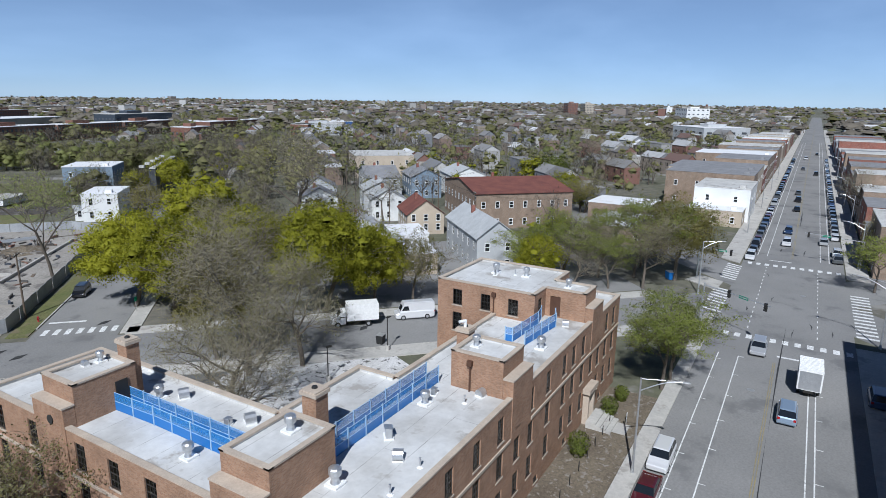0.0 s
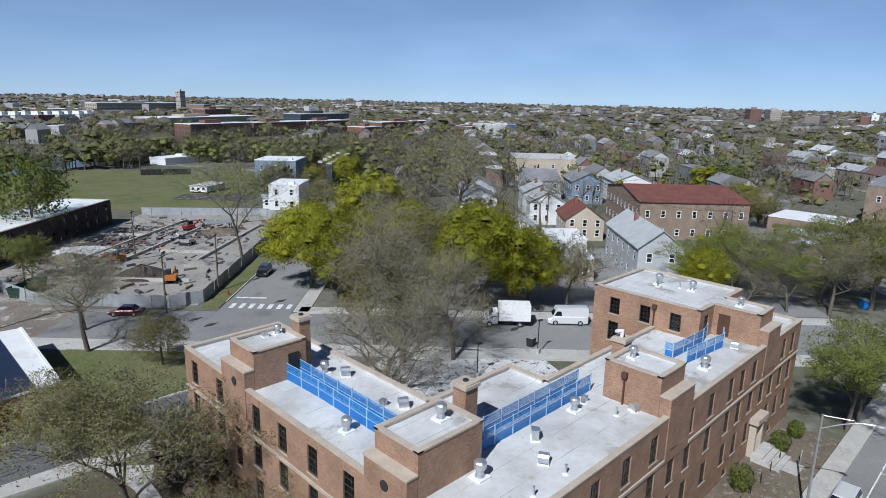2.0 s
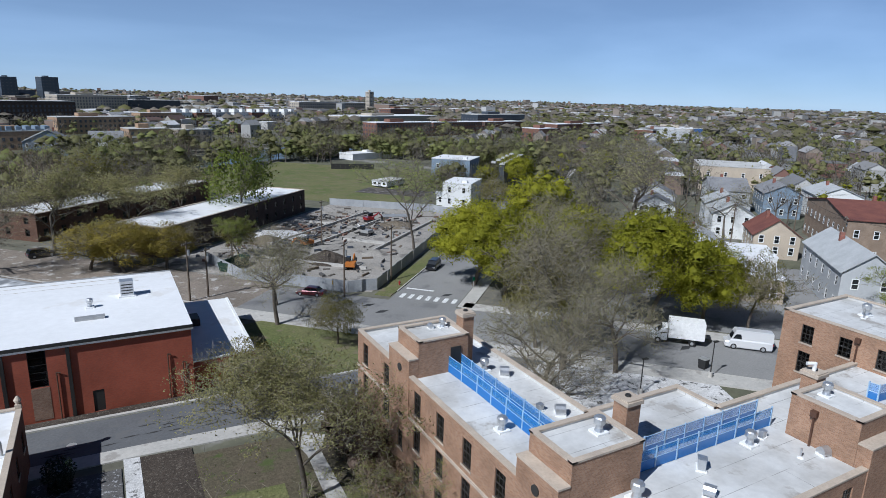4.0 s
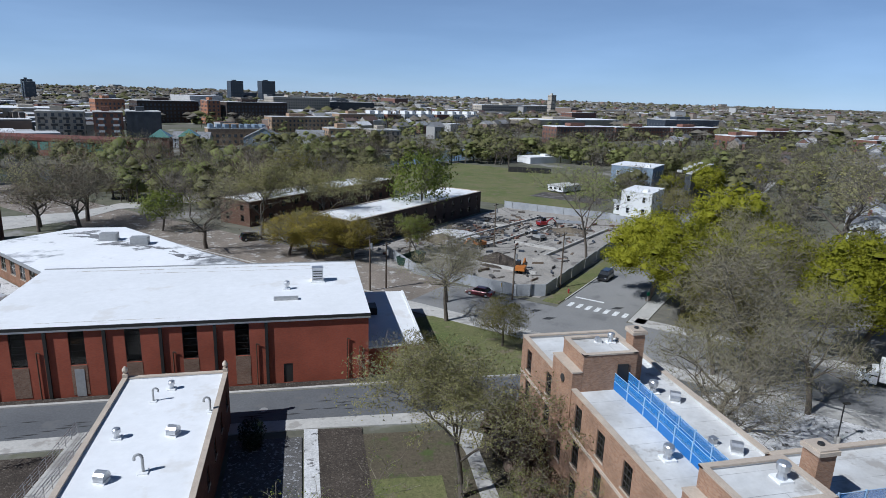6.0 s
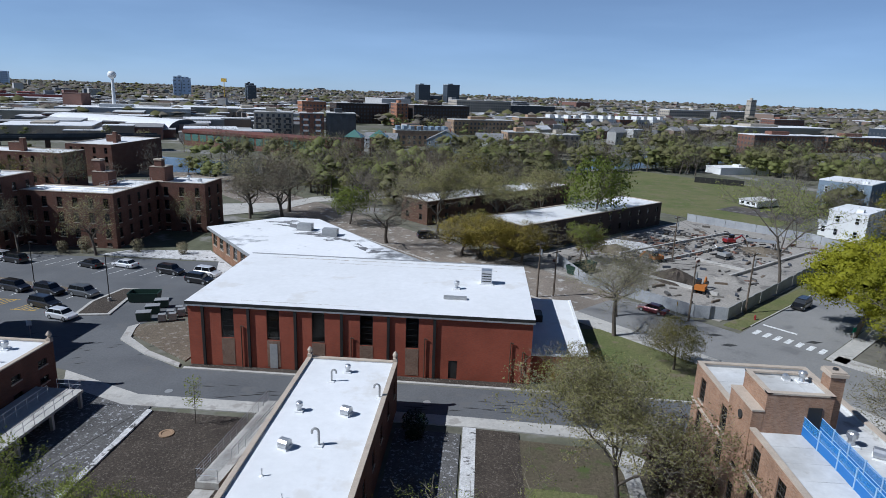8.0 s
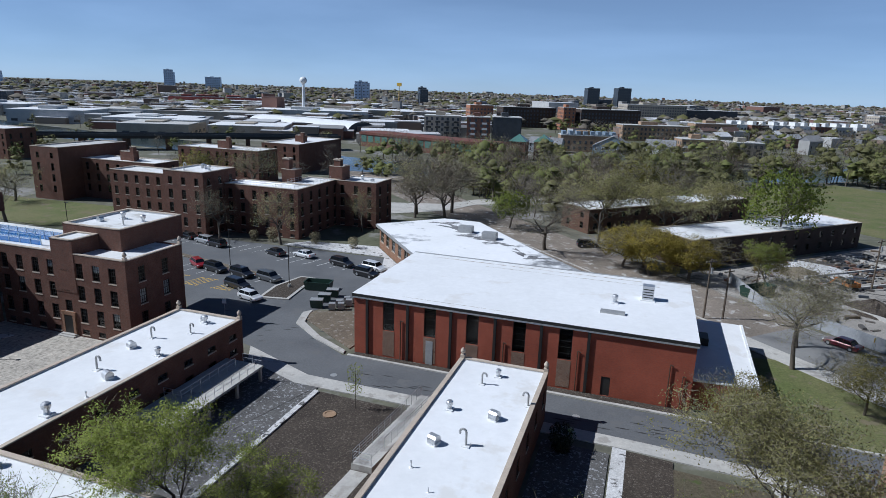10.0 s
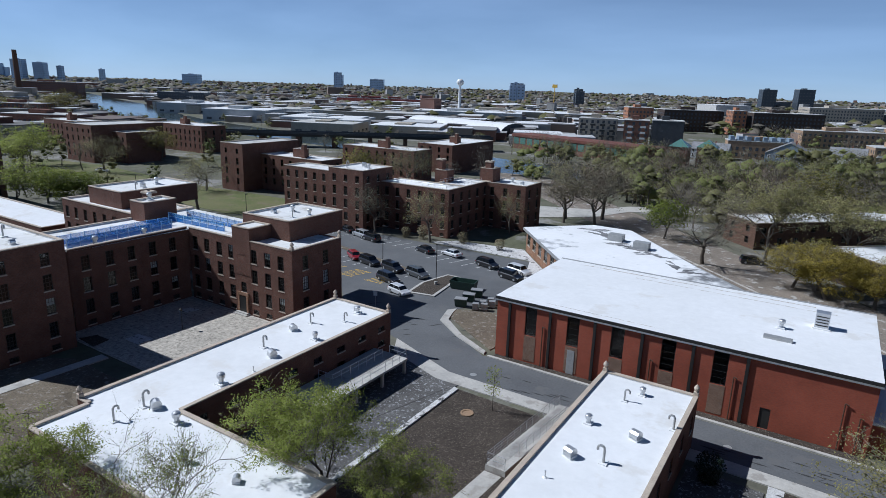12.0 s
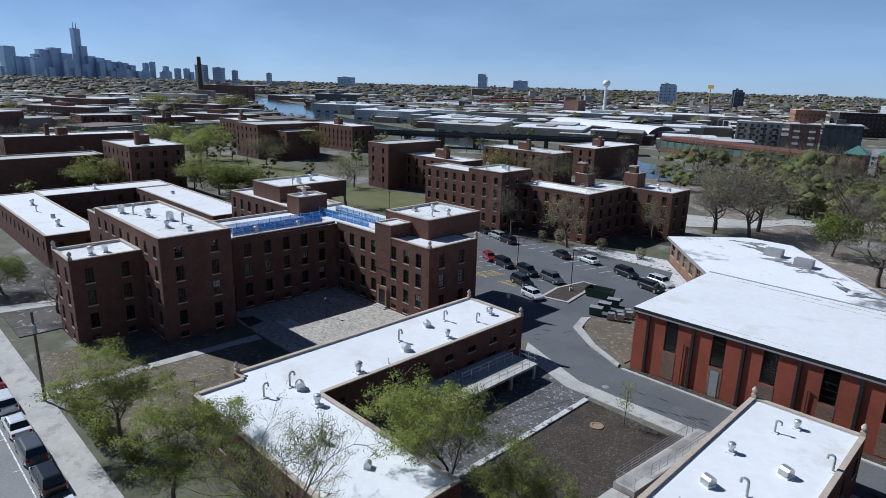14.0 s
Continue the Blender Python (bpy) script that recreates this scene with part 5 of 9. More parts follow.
# ---- woods and town trees too many to count ----
def clumps(name, spots, leaf, label, size=0.5, many=120, seed=1, bare=False):
    """Crowns of a few uneven lumps each, of small leaves, or of fine twigs over forked stems."""
    rng = random.Random(seed)
    g = Geo()
    for x, y, h, w in spots:
        g.k = 1
        if many > 30:
            stem = Vector((x, y, 0))
            top = Vector((x + rng.gauss(0, 0.4), y + rng.gauss(0, 0.4), h * 0.42))
            g.tube(stem, top, h * 0.022, h * 0.014, 4, False)
            for i in range(7 if bare else 0):
                a = rng.uniform(0, 6.28)
                q = Vector((x + math.cos(a) * w * 0.6, y + math.sin(a) * w * 0.6, h * rng.uniform(0.62, 0.9)))
                g.tube(stem.lerp(top, rng.uniform(0.7, 1)), q, h * 0.012, h * 0.004, 3, False)
        g.k = 0
        lumps, mid = [], Vector((x, y, h * 0.45))
        for i in range(1 if many < 30 else (3 if many < 100 else rng.randint(6, 10))):
            a, b = rng.uniform(0, 6.28), math.acos(rng.uniform(-0.55 if bare else -0.9, 1))
            lumps.append((Vector((x + math.cos(a) * math.sin(b) * w * 0.58, y + math.sin(a) * math.sin(b) * w * 0.58, h * (0.6 if bare else 0.52) + math.cos(b) * h * (0.25 if bare else 0.3))), w * rng.uniform(0.48, 0.74)))
            if not bare:
                g.lump(lumps[-1][0], lumps[-1][1] * (0.5 if many > 30 else 1.4), rng, 0.85 if many > 30 else 0.6, 0.4 if many > 30 else 1.6)
        for i in range(many):
            c, r = rng.choice(lumps)
            d = Vector((rng.gauss(0, 1), rng.gauss(0, 1), rng.gauss(0.25, 0.9))).normalized()
            p = c + d * r * rng.uniform(0.55, 1.12)
            out = (d + (p - mid).normalized() * 0.5 + Vector((rng.gauss(0, 1), rng.gauss(0, 1), rng.gauss(0.3, 1))) * 0.3).normalized()
            if bare:
                q = (d + Vector((rng.gauss(0, 0.5), rng.gauss(0, 0.5), 0.5))).normalized() * size * rng.uniform(0.6, 1.3)
                v = q.cross(Vector((rng.gauss(0, 1), rng.gauss(0, 1), rng.gauss(0, 1)))).normalized() * size * 0.13
                g.leaf(p + q, q, v, out)
            else:
                u = Vector((rng.gauss(0, 1), rng.gauss(0, 1), rng.gauss(0, 0.7))).normalized() * size * rng.uniform(0.6, 1.3)
                v = u.cross(Vector((rng.gauss(0, 1), rng.gauss(0, 1), rng.gauss(0, 1)))).normalized() * u.length * 0.75
                g.leaf(p, u, v, out)
    return solid(name, g, (leaf, M_BARK), label, "trees", kind="stuff")


def scatter(count, inside, seed, lo=7, hi=14):
    rng = random.Random(seed)
    out = []
    while len(out) < count:
        p = inside(rng)
        if p:
            h = rng.uniform(lo, hi)
            out.append((*p, h, h * rng.uniform(0.38, 0.62)))
    return out


RIVER = [(-1100, 560), (-900, 480), (-700, 408), (-560, 342), (-430, 290), (-300, 272), (-190, 258), (-112, 238), (-30, 258), (60, 310), (150, 380), (260, 520), (300, 700)]


def off_river(x, y):
    best = 1e9
    for (ax, ay), (bx, by) in zip(RIVER, RIVER[1:]):
        dx, dy = bx - ax, by - ay
        t = max(0, min(1, ((x - ax) * dx + (y - ay) * dy) / (dx * dx + dy * dy)))
        best = min(best, math.hypot(x - ax - t * dx, y - ay - t * dy))
    return best


def bank(rng):
    i = rng.randrange(5, len(RIVER) - 2)
    (ax, ay), (bx, by) = RIVER[i], RIVER[i + 1]
    t, w = rng.random(), rng.choice((-1, 1)) * rng.uniform(20, 48)
    x, y = ax + (bx - ax) * t, ay + (by - ay) * t
    n = math.hypot(bx - ax, by - ay)
    x, y = x - (by - ay) / n * w, y + (bx - ax) / n * w
    s, d = (x + y) * R2, (x - y) * R2
    return None if (155 < s < 256 and -156 < d < -58) or x < -120 else (x, y)


def grove(rng):
    """The wooded strip between the sheds, the field and the river."""
    s, d = rng.uniform(95, 262), rng.uniform(-215, -124)
    x, y = sd(s, d)
    return (x, y) if off_river(x, y) > 22 and not (155 < s < 256 and d > -156) and x > -66 and not (-60 < x < -5 and y < 140) else None


def avenue(rng):
    """Both sides of the diagonal street and the yards beside it."""
    s, d = rng.uniform(118, 420), rng.choice((-40, -38, -15, -13, -8)) + rng.uniform(-2.5, 2.5)
    if s > 205:
        d = rng.uniform(-42, -6)
    return sd(s, d) if not (112 < s < 262 and d < -29) else None


def yards(rng):
    """Gardens between the houses north of the brick block."""
    s, d = rng.uniform(112, 330), rng.uniform(-14, 76)
    return sd(s, d) if not (100 < s < 132 and 10 < d < 46) and not (140 < s < 180 and 26 < d < 76) and not (245 < s < 280 and 24 < d < 56) else None


def belt(rng):
    """The wooded belt beyond the playing field."""
    s, d = rng.uniform(268, 308), rng.uniform(-190, -40)
    x, y = sd(s, d)
    return (x, y) if off_river(x, y) > 24 and not (s < 292 and -138 < d < -92) else None


def near_bank(rng):
    """The wooded near bank behind the sheds and the field."""
    x, y = rng.uniform(-25, 95), rng.uniform(228, 320)
    s, d = (x + y) * R2, (x - y) * R2
    return (x, y) if 20 < off_river(x, y) < 42 and not (160 < s < 254 and d > -155) else None


def homes(rng):
    """Round the modern houses east of the field."""
    s, d = rng.choice(((rng.uniform(205, 262), rng.uniform(-62, -55)), (rng.uniform(192, 214), rng.uniform(-72, -43)), (rng.uniform(234, 262), rng.uniform(-80, -43))))
    return sd(s, d)


clumps("far_woods", scatter(34, near_bank, 41) + scatter(70, bank, 1) + scatter(50, grove, 2) + scatter(60, belt, 3) + scatter(12, homes, 31, 6, 9), L_WOODA, "olive spring woods along the river", 0.25, 560, 1)
clumps("far_woods", scatter(80, bank, 4) + scatter(75, grove, 5, 8, 13) + scatter(35, belt, 6) + scatter(14, homes, 32, 6, 9), L_WOODB, "bare brown woods along the river", 0.6, 480, 2, True)
clumps("far_woods", scatter(24, near_bank, 42) + scatter(50, bank, 7) + scatter(26, grove, 8) + scatter(60, belt, 9), L_WOODC, "light green spring woods along the river", 0.25, 560, 3)
clumps("far_woods", scatter(22, grove, 10) + scatter(14, bank, 11), L_RED, "reddish budding woods along the river", 0.62, 400, 4, True)
clumps("street_trees", scatter(40, avenue, 12, 8, 14) + scatter(16, yards, 13, 7, 11), L_WOODA, "olive trees along the diagonal street", 0.24, 400, 13)
clumps("street_trees", scatter(60, avenue, 14, 9, 15) + scatter(30, yards, 15, 8, 14), L_WOODB, "bare brown trees along the diagonal street", 0.55, 420, 14, True)
clumps("street_trees", scatter(12, avenue, 16, 8, 12) + scatter(14, yards, 17, 6, 10), L_MAPLE, "yellow green maples between the houses", 0.22, 480, 15)


# ---- vehicles ----
CAR = {
    "sedan": dict(l=4.7, w=1.82, belt=0.92, roof=1.44, hood=0.30, cab=(0.27, 0.38, 0.74, 0.87)),
    "suv": dict(l=4.75, w=1.9, belt=1.08, roof=1.72, hood=0.27, cab=(0.24, 0.33, 0.90, 0.97)),
    "hatch": dict(l=4.2, w=1.78, belt=0.98, roof=1.52, hood=0.26, cab=(0.22, 0.34, 0.86, 0.96)),
    "pickup": dict(l=5.6, w=1.98, belt=1.12, roof=1.82, hood=0.27, cab=(0.24, 0.32, 0.56, 0.60)),
    "van": dict(l=5.9, w=2.05, belt=1.35, roof=2.6, hood=0.16, cab=(0.12, 0.22, 0.985, 1.0)),
}
PAINTS = {
    "white": ((0.80, 0.80, 0.80), "white"), "black": ((0.015, 0.015, 0.017), "black"), "grey": ((0.10, 0.105, 0.11), "dark grey"), "silver": ((0.45, 0.46, 0.47), "silver"),
    "red": ((0.35, 0.02, 0.025), "red"), "blue": ((0.03, 0.06, 0.14), "dark blue"), "maroon": ((0.10, 0.015, 0.02), "maroon"), "paleblue": ((0.28, 0.36, 0.46), "pale blue grey"), "tan": ((0.3, 0.26, 0.2), "tan"),
}
PAINT = {k: paint(k + "_car_paint", c) for k, (c, w) in PAINTS.items()}
M_LAMP = plain("clear_lamp", (0.75, 0.76, 0.75), 0.15)
M_TAIL = plain("red_lamp", (0.35, 0.01, 0.01), 0.2)
CAR_MESH = {}


def section(x, w, z0, z1, r):
    """One cross-section of a body: a rounded box, narrower at the top."""
    h = w / 2
    return [(x, -h * 0.94, z0), (x, -h, z0 + r), (x, -h, z1 - r * 1.2), (x, -h * 0.9, z1), (x, h * 0.9, z1), (x, h, z1 - r * 1.2), (x, h, z0 + r), (x, h * 0.94, z0)]


def loft(g, sections):
    n, c = len(g.v), len(sections[0])
    for s in sections:
        g.v.extend(s)
    for k in range(len(sections) - 1):
        for i in range(c):
            j = (i + 1) % c
            g.f.append((n + k * c + i, n + k * c + j, n + (k + 1) * c + j, n + (k + 1) * c + i))
            g.m.append(g.k)
    g.f.append(tuple(n + i for i in range(c))[::-1])
    g.f.append(tuple(n + (len(sections) - 1) * c + i for i in range(c)))
    g.m.extend([g.k] * 2)


def car_meshes(kind, colour):
    if (kind, colour) in CAR_MESH:
        return CAR_MESH[kind, colour]
    c = CAR[kind]
    L, W, B, T = c["l"], c["w"], c["belt"], c["roof"]
    a0, a1, a2, a3 = (v * L for v in c["cab"])
    g = Geo()
    nose = B * 0.74
    rows = [section(0.0, W * 0.80, 0.38, nose * 0.9, 0.1), section(0.12, W * 0.93, 0.26, nose, 0.12), section(0.5, W, 0.22, nose + 0.06, 0.12), section(a0, W, 0.22, B - 0.02, 0.12), section(a1, W, 0.22, B, 0.12), section(L - 0.6, W, 0.22, B, 0.12), section(L - 0.1, W * 0.94, 0.26, B - 0.03, 0.12), section(L, W * 0.84, 0.4, B * 0.86, 0.1)]
    if kind == "pickup":
        rows = rows[:5] + [section(a3 + 0.05, W, 0.22, B, 0.12), section(a3 + 0.1, W, 0.22, B * 0.72, 0.1)] + [section(L - 0.15, W, 0.26, B * 0.72, 0.1), section(L - 0.1, W, 0.26, B - 0.05, 0.1), section(L, W * 0.96, 0.4, B - 0.06, 0.1)]
    loft(g, rows)
    body = g.mesh("body", PAINT[colour])
    g = Geo()
    h, k = W / 2 * 0.88, W / 2 * 0.72
    z = B - 0.03
    lo = [(a0, -h, z), (a3, -h, z), (a3, h, z), (a0, h, z)]
    hi = [(a1, -k, T - 0.06), (a2, -k, T - 0.06), (a2, k, T - 0.06), (a1, k, T - 0.06)]
    for i in range(4):
        j = (i + 1) % 4
        g.poly([lo[i], lo[j], hi[j], hi[i]])
    g.poly(hi)
    cabin = g.mesh("cabin_glass", M_CARGLASS if kind != "van" else PAINT[colour])
    g = Geo()
    mid = (a1 + a2) / 2
    rr = [(x, y * (k + 0.03), T - 0.07) for y, row in ((-1, (a1 - 0.04, mid, a2 + 0.04)), (1, (a2 + 0.04, mid, a1 - 0.04))) for x in row]
    tt = [(a1 + 0.12, -k + 0.12, T), (a2 - 0.12, -k + 0.12, T), (a2 - 0.12, k - 0.12, T), (a1 + 0.12, k - 0.12, T)]
    g.v.extend(rr + tt)
    g.f.extend([(0, 1, 2, 7, 6), (2, 3, 8, 7), (3, 4, 5, 9, 8), (5, 0, 6, 9), (6, 7, 8, 9)])
    for i, xb in enumerate((a0, (a0 + a3) / 2, a3, a3, (a0 + a3) / 2, a0)):
        x, y, zz = rr[i]
        n, sy = len(g.v), -1 if i < 3 else 1
        w = 0.08 if i % 3 != 2 else -0.08
        if i in (3, 5):
            w = -0.08 if i == 3 else 0.08
        g.v.extend([(x + w, y, zz), (xb + w, sy * (h + 0.02), z), (xb, sy * (h + 0.02), z)])
        g.f.append((i, n, n + 1, n + 2))
    g.m = [0] * len(g.f)
    roof = g.mesh("roof", PAINT[colour])
    tyre, rim = Geo(), Geo()
    r = 0.33 if kind in ("sedan", "hatch") else 0.38
    tyre.tube((0, -0.11, 0), (0, 0.11, 0), r, n=14)
    rim.tube((0, -0.118, 0), (0, 0.118, 0), r * 0.62, n=10)
    lamp, tail = Geo(), Geo()
    lamp.box(0.02, 0.34, -0.19, 0.19, -0.08, 0.06)
    tail.box(-0.14, 0.012, -0.12, 0.12, -0.12, 0.12)
    shield = Geo()
    if kind == "van":
        for sy in (-1, 1):
            ww = [(a0 + 0.2, sy * (h + 0.004), z + 0.1), (a0 + 1.35, sy * (h + 0.004), z + 0.1), (a1 + 0.6, sy * (h - 0.07), z + 0.75), (a1 + 0.05, sy * (h - 0.07), z + 0.75)]
            shield.poly(ww if sy < 0 else ww[::-1])
        shield.poly([(a0 + 0.02, h * 0.9, z + 0.08), (a0 + 0.02, -h * 0.9, z + 0.08), (a1 - 0.25, -k * 0.95, T - 0.5), (a1 - 0.25, k * 0.95, T - 0.5)])
    CAR_MESH[kind, colour] = (body, cabin, roof, tyre.mesh("wheel", M_BLACK), rim.mesh("rim", M_METAL), lamp.mesh("headlight", M_LAMP), tail.mesh("tail_light", M_TAIL), r, L, W, B, shield.mesh("windscreen", M_CARGLASS) if kind == "van" else None)
    return CAR_MESH[kind, colour]


CAR_WORDS = {"sedan": "sedan car", "suv": "sport utility car", "hatch": "hatchback car", "pickup": "pickup truck", "van": "delivery van"}


def car(kind, colour, x, y, turn, where="parked on asphalt", full=True, group="cars", z=0.03):
    """A car whose middle stands at x, y and whose nose points to turn (degrees from +x)."""
    body, cabin, roof, tyre, rim, lamp, tail, r, L, W, B, shield = car_meshes(kind, colour)
    m = Matrix.Translation((x, y, z)) @ Matrix.Rotation(radians(turn + 180), 4, "Z") @ Matrix.Translation((-L / 2, 0, 0))
    t = thing("van" if kind == "van" else "car", f"{PAINTS[colour][1]} {CAR_WORDS[kind]} {where}", "van" if kind == "van" else "car", group, at=m)
    part("body", body, None, t)
    part("cabin_glass" if kind != "van" else "cabin", cabin, None, t)
    part("roof", roof, None, t)
    if shield:
        part("windscreen", shield, None, t, "dark cab windows")
    for xx in (L * 0.19, L * 0.80):
        for sy in (-1, 1):
            w = part("wheel", tyre, None, t, at=Matrix.Translation((xx, sy * (W / 2 - 0.1), r)))
            if full:
                part("rim", rim, None, w)
    if full:
        for sy in (-1, 1):
            part("headlight", lamp, None, t, at=Matrix.Translation((0.03, sy * W * 0.36, B * 0.66)))
            part("tail_light", tail, None, t, at=Matrix.Translation((L + 0.005, sy * W * 0.38, B * 0.80)))
    return t


def box_truck(x, y, turn, label, z=0.03):
    m = Matrix.Translation((x, y, z)) @ Matrix.Rotation(radians(turn + 180), 4, "Z") @ Matrix.Translation((-3.4, 0, 0))
    t = thing("box_truck", label, "truck", "cars", at=m)
    g = Geo()
    loft(g, [section(0.0, 1.8, 0.5, 1.25, 0.12), section(0.25, 2.0, 0.45, 1.4, 0.12), section(0.9, 2.05, 0.45, 1.5, 0.12), section(1.5, 2.05, 0.45, 2.3, 0.15), section(2.1, 2.05, 0.45, 2.35, 0.15)])
    part("cab", g, M_WHITE, t, "white truck cab")
    g = Geo()
    g.poly([(0.93, 0.88, 1.55), (0.93, -0.88, 1.55), (1.42, -0.85, 2.24), (1.42, 0.85, 2.24)])
    for sy in (-1, 1):
        p = [(1.2, sy * 1.032, 1.45), (2.0, sy * 1.032, 1.45), (2.0, sy * 1.0, 2.1), (1.5, sy * 1.0, 2.1)]
        g.poly(p if sy < 0 else p[::-1])
    part("windscreen", g, M_CARGLASS, t)
    g = Geo()
    g.box(2.25, 6.8, -1.2, 1.2, 0.95, 3.3)
    part("cargo_box", g, M_WHITE, t, "white ribbed cargo box")
    g = Geo()
    for i in range(11):
        g.box(2.5 + i * 0.4, 2.54 + i * 0.4, -1.2, 1.2, 3.301, 3.33)
        for sy in (-1, 1):
            g.box(2.5 + i * 0.4, 2.54 + i * 0.4, min(sy * 1.201, sy * 1.22), max(sy * 1.201, sy * 1.22), 1.0, 3.25)
    part("rib", g, M_WHITE, t)
    g = Geo()
    g.box(6.801, 6.83, -1.05, 1.05, 1.05, 3.15)
    for i in range(6):
        g.box(6.831, 6.845, -0.8, 0.5 - 0.12 * (i % 3), 2.7 - i * 0.22, 2.78 - i * 0.22)
    part("roll_door", g, M_METAL, t, "pale roll-up rear door with faint lettering bars")
    g = Geo()
    g.box(1.9, 6.7, -0.5, 0.5, 0.6, 0.94)
    part("chassis", g, M_DARKMETAL, t)
    for xx in (0.95, 5.3):
        for sy in (-1, 1):
            g = Geo()
            g.tube((xx, sy * 0.98 - 0.14, 0.42), (xx, sy * 0.98 + 0.14, 0.42), 0.42, n=14)
            w = part("wheel", g, M_BLACK, t)
            g = Geo()
            g.tube((xx, sy * 0.98 - 0.148, 0.42), (xx, sy * 0.98 + 0.148, 0.42), 0.22, n=10)
            part("rim", g, M_METAL, w)
    return t


# on the main street
car("suv", "silver", 87.0, 2.6, 180, "on the main street", group="cars on the street")
car("suv", "paleblue", 69.0, -1.4, 0, "on the main street", group="cars on the street")
box_truck(78.4, -3.2, 0, "small white box truck on the main street")
car("suv", "white", 53.6, 8.1, 180, "parked at the kerb")
car("sedan", "maroon", 47.6, 8.1, 180, "parked at the kerb")
car("suv", "white", 160.4, 2.2, 180, "on the main street", group="cars on the street")
car("suv", "blue", 176, 2.4, 180, "on the main street", group="cars on the street")
for i, (k, c, x, y, tn) in enumerate((("sedan", "black", 215, 1.6, 180), ("suv", "black", 236, 1.8, 180), ("sedan", "grey", 255, 2.2, 180), ("suv", "black", 330, -3, 0), ("sedan", "grey", 352, 2.6, 180), ("suv", "white", 420, 2.4, 180), ("sedan", "black", 460, -3, 0), ("sedan", "silver", 166, -5.2, 0))):
    car(k, c, x, y, tn, "on the main street", False, "cars on the street")
rng = random.Random(12)
names = ["black", "grey", "white", "silver", "black", "blue", "white", "grey", "maroon", "black"]
x = 142.0
while x < 420:
    for side, y, tn in ((1, 8.2, 180), (-1, -7.6, 0)):
        if rng.random() < (0.86 if x < 330 else 0.7):
            car(rng.choice(("sedan", "suv", "suv", "hatch")), rng.choice(names), x + rng.uniform(-0.5, 0.5), y, tn, "parked along the main street", False, "cars parked along the street")
    x += 6.2
# near kerb, west
for k, c, x in (("suv", "black", -55.4), ("suv", "grey", -61.0), ("sedan", "white", -66.6), ("suv", "white", -72.4), ("sedan", "red", -78.6), ("sedan", "white", -98), ("suv", "silver", -104.4), ("sedan", "white", -49.3)):
    car(k, c, x, 8.3, 180, "parked at the kerb", group="cars parked along the street")
# side streets
box_truck(66.2, 53.6, 135, "white box truck parked in the side street")
car("van", "white", 73.4, 48.0, 135, "parked in the side street", group="vans")
car("suv", "black", 53.0, 99.4, 225, "parked beside the site fence")
car("sedan", "maroon", 27.4, 93.2, 140, "parked beside the site fence")
car("suv", "black", -11.7, 135.5, 20, "parked behind the school")
car("suv", "blue", 78, -9.9, 0, "parked in shade")
# car park
for k, c, px, py, tn in (("suv", "silver", -86.9, 103.0, 165), ("suv", "black", -83.0, 101.8, 165), ("sedan", "black", -68.6, 101.2, 160), ("sedan", "white", -62.8, 102.2, 165), ("suv", "black", -53.3, 99.8, 345), ("suv", "black", -46.3, 95.7, 345), ("suv", "white", -46.6, 99.6, 345),
                         ("hatch", "red", -76.6, 88.6, 330), ("suv", "black", -71.9, 87.4, 345), ("suv", "black", -65.9, 86.7, 345), ("suv", "grey", -60.3, 86.6, 345), ("suv", "black", -62.7, 81.2, 345), ("hatch", "white", -57.4, 77.2, 345), ("sedan", "black", -92.5, 104.6, 165), ("suv", "white", -97.5, 103.2, 165)):
    car(k, c, px, py, tn, "parked in the car park", group="cars in the car park")
# cars under way or parked far west, in front of the estate
for k, c, x, y, tn in (("sedan", "white", -216, 118, 20), ("suv", "black", -150, 100, 10), ("sedan", "grey", -158, 104, 12)):
    car(k, c, x, y, tn, "parked beside a lawn", False)


# ---- roof gear ----
GEAR = {}


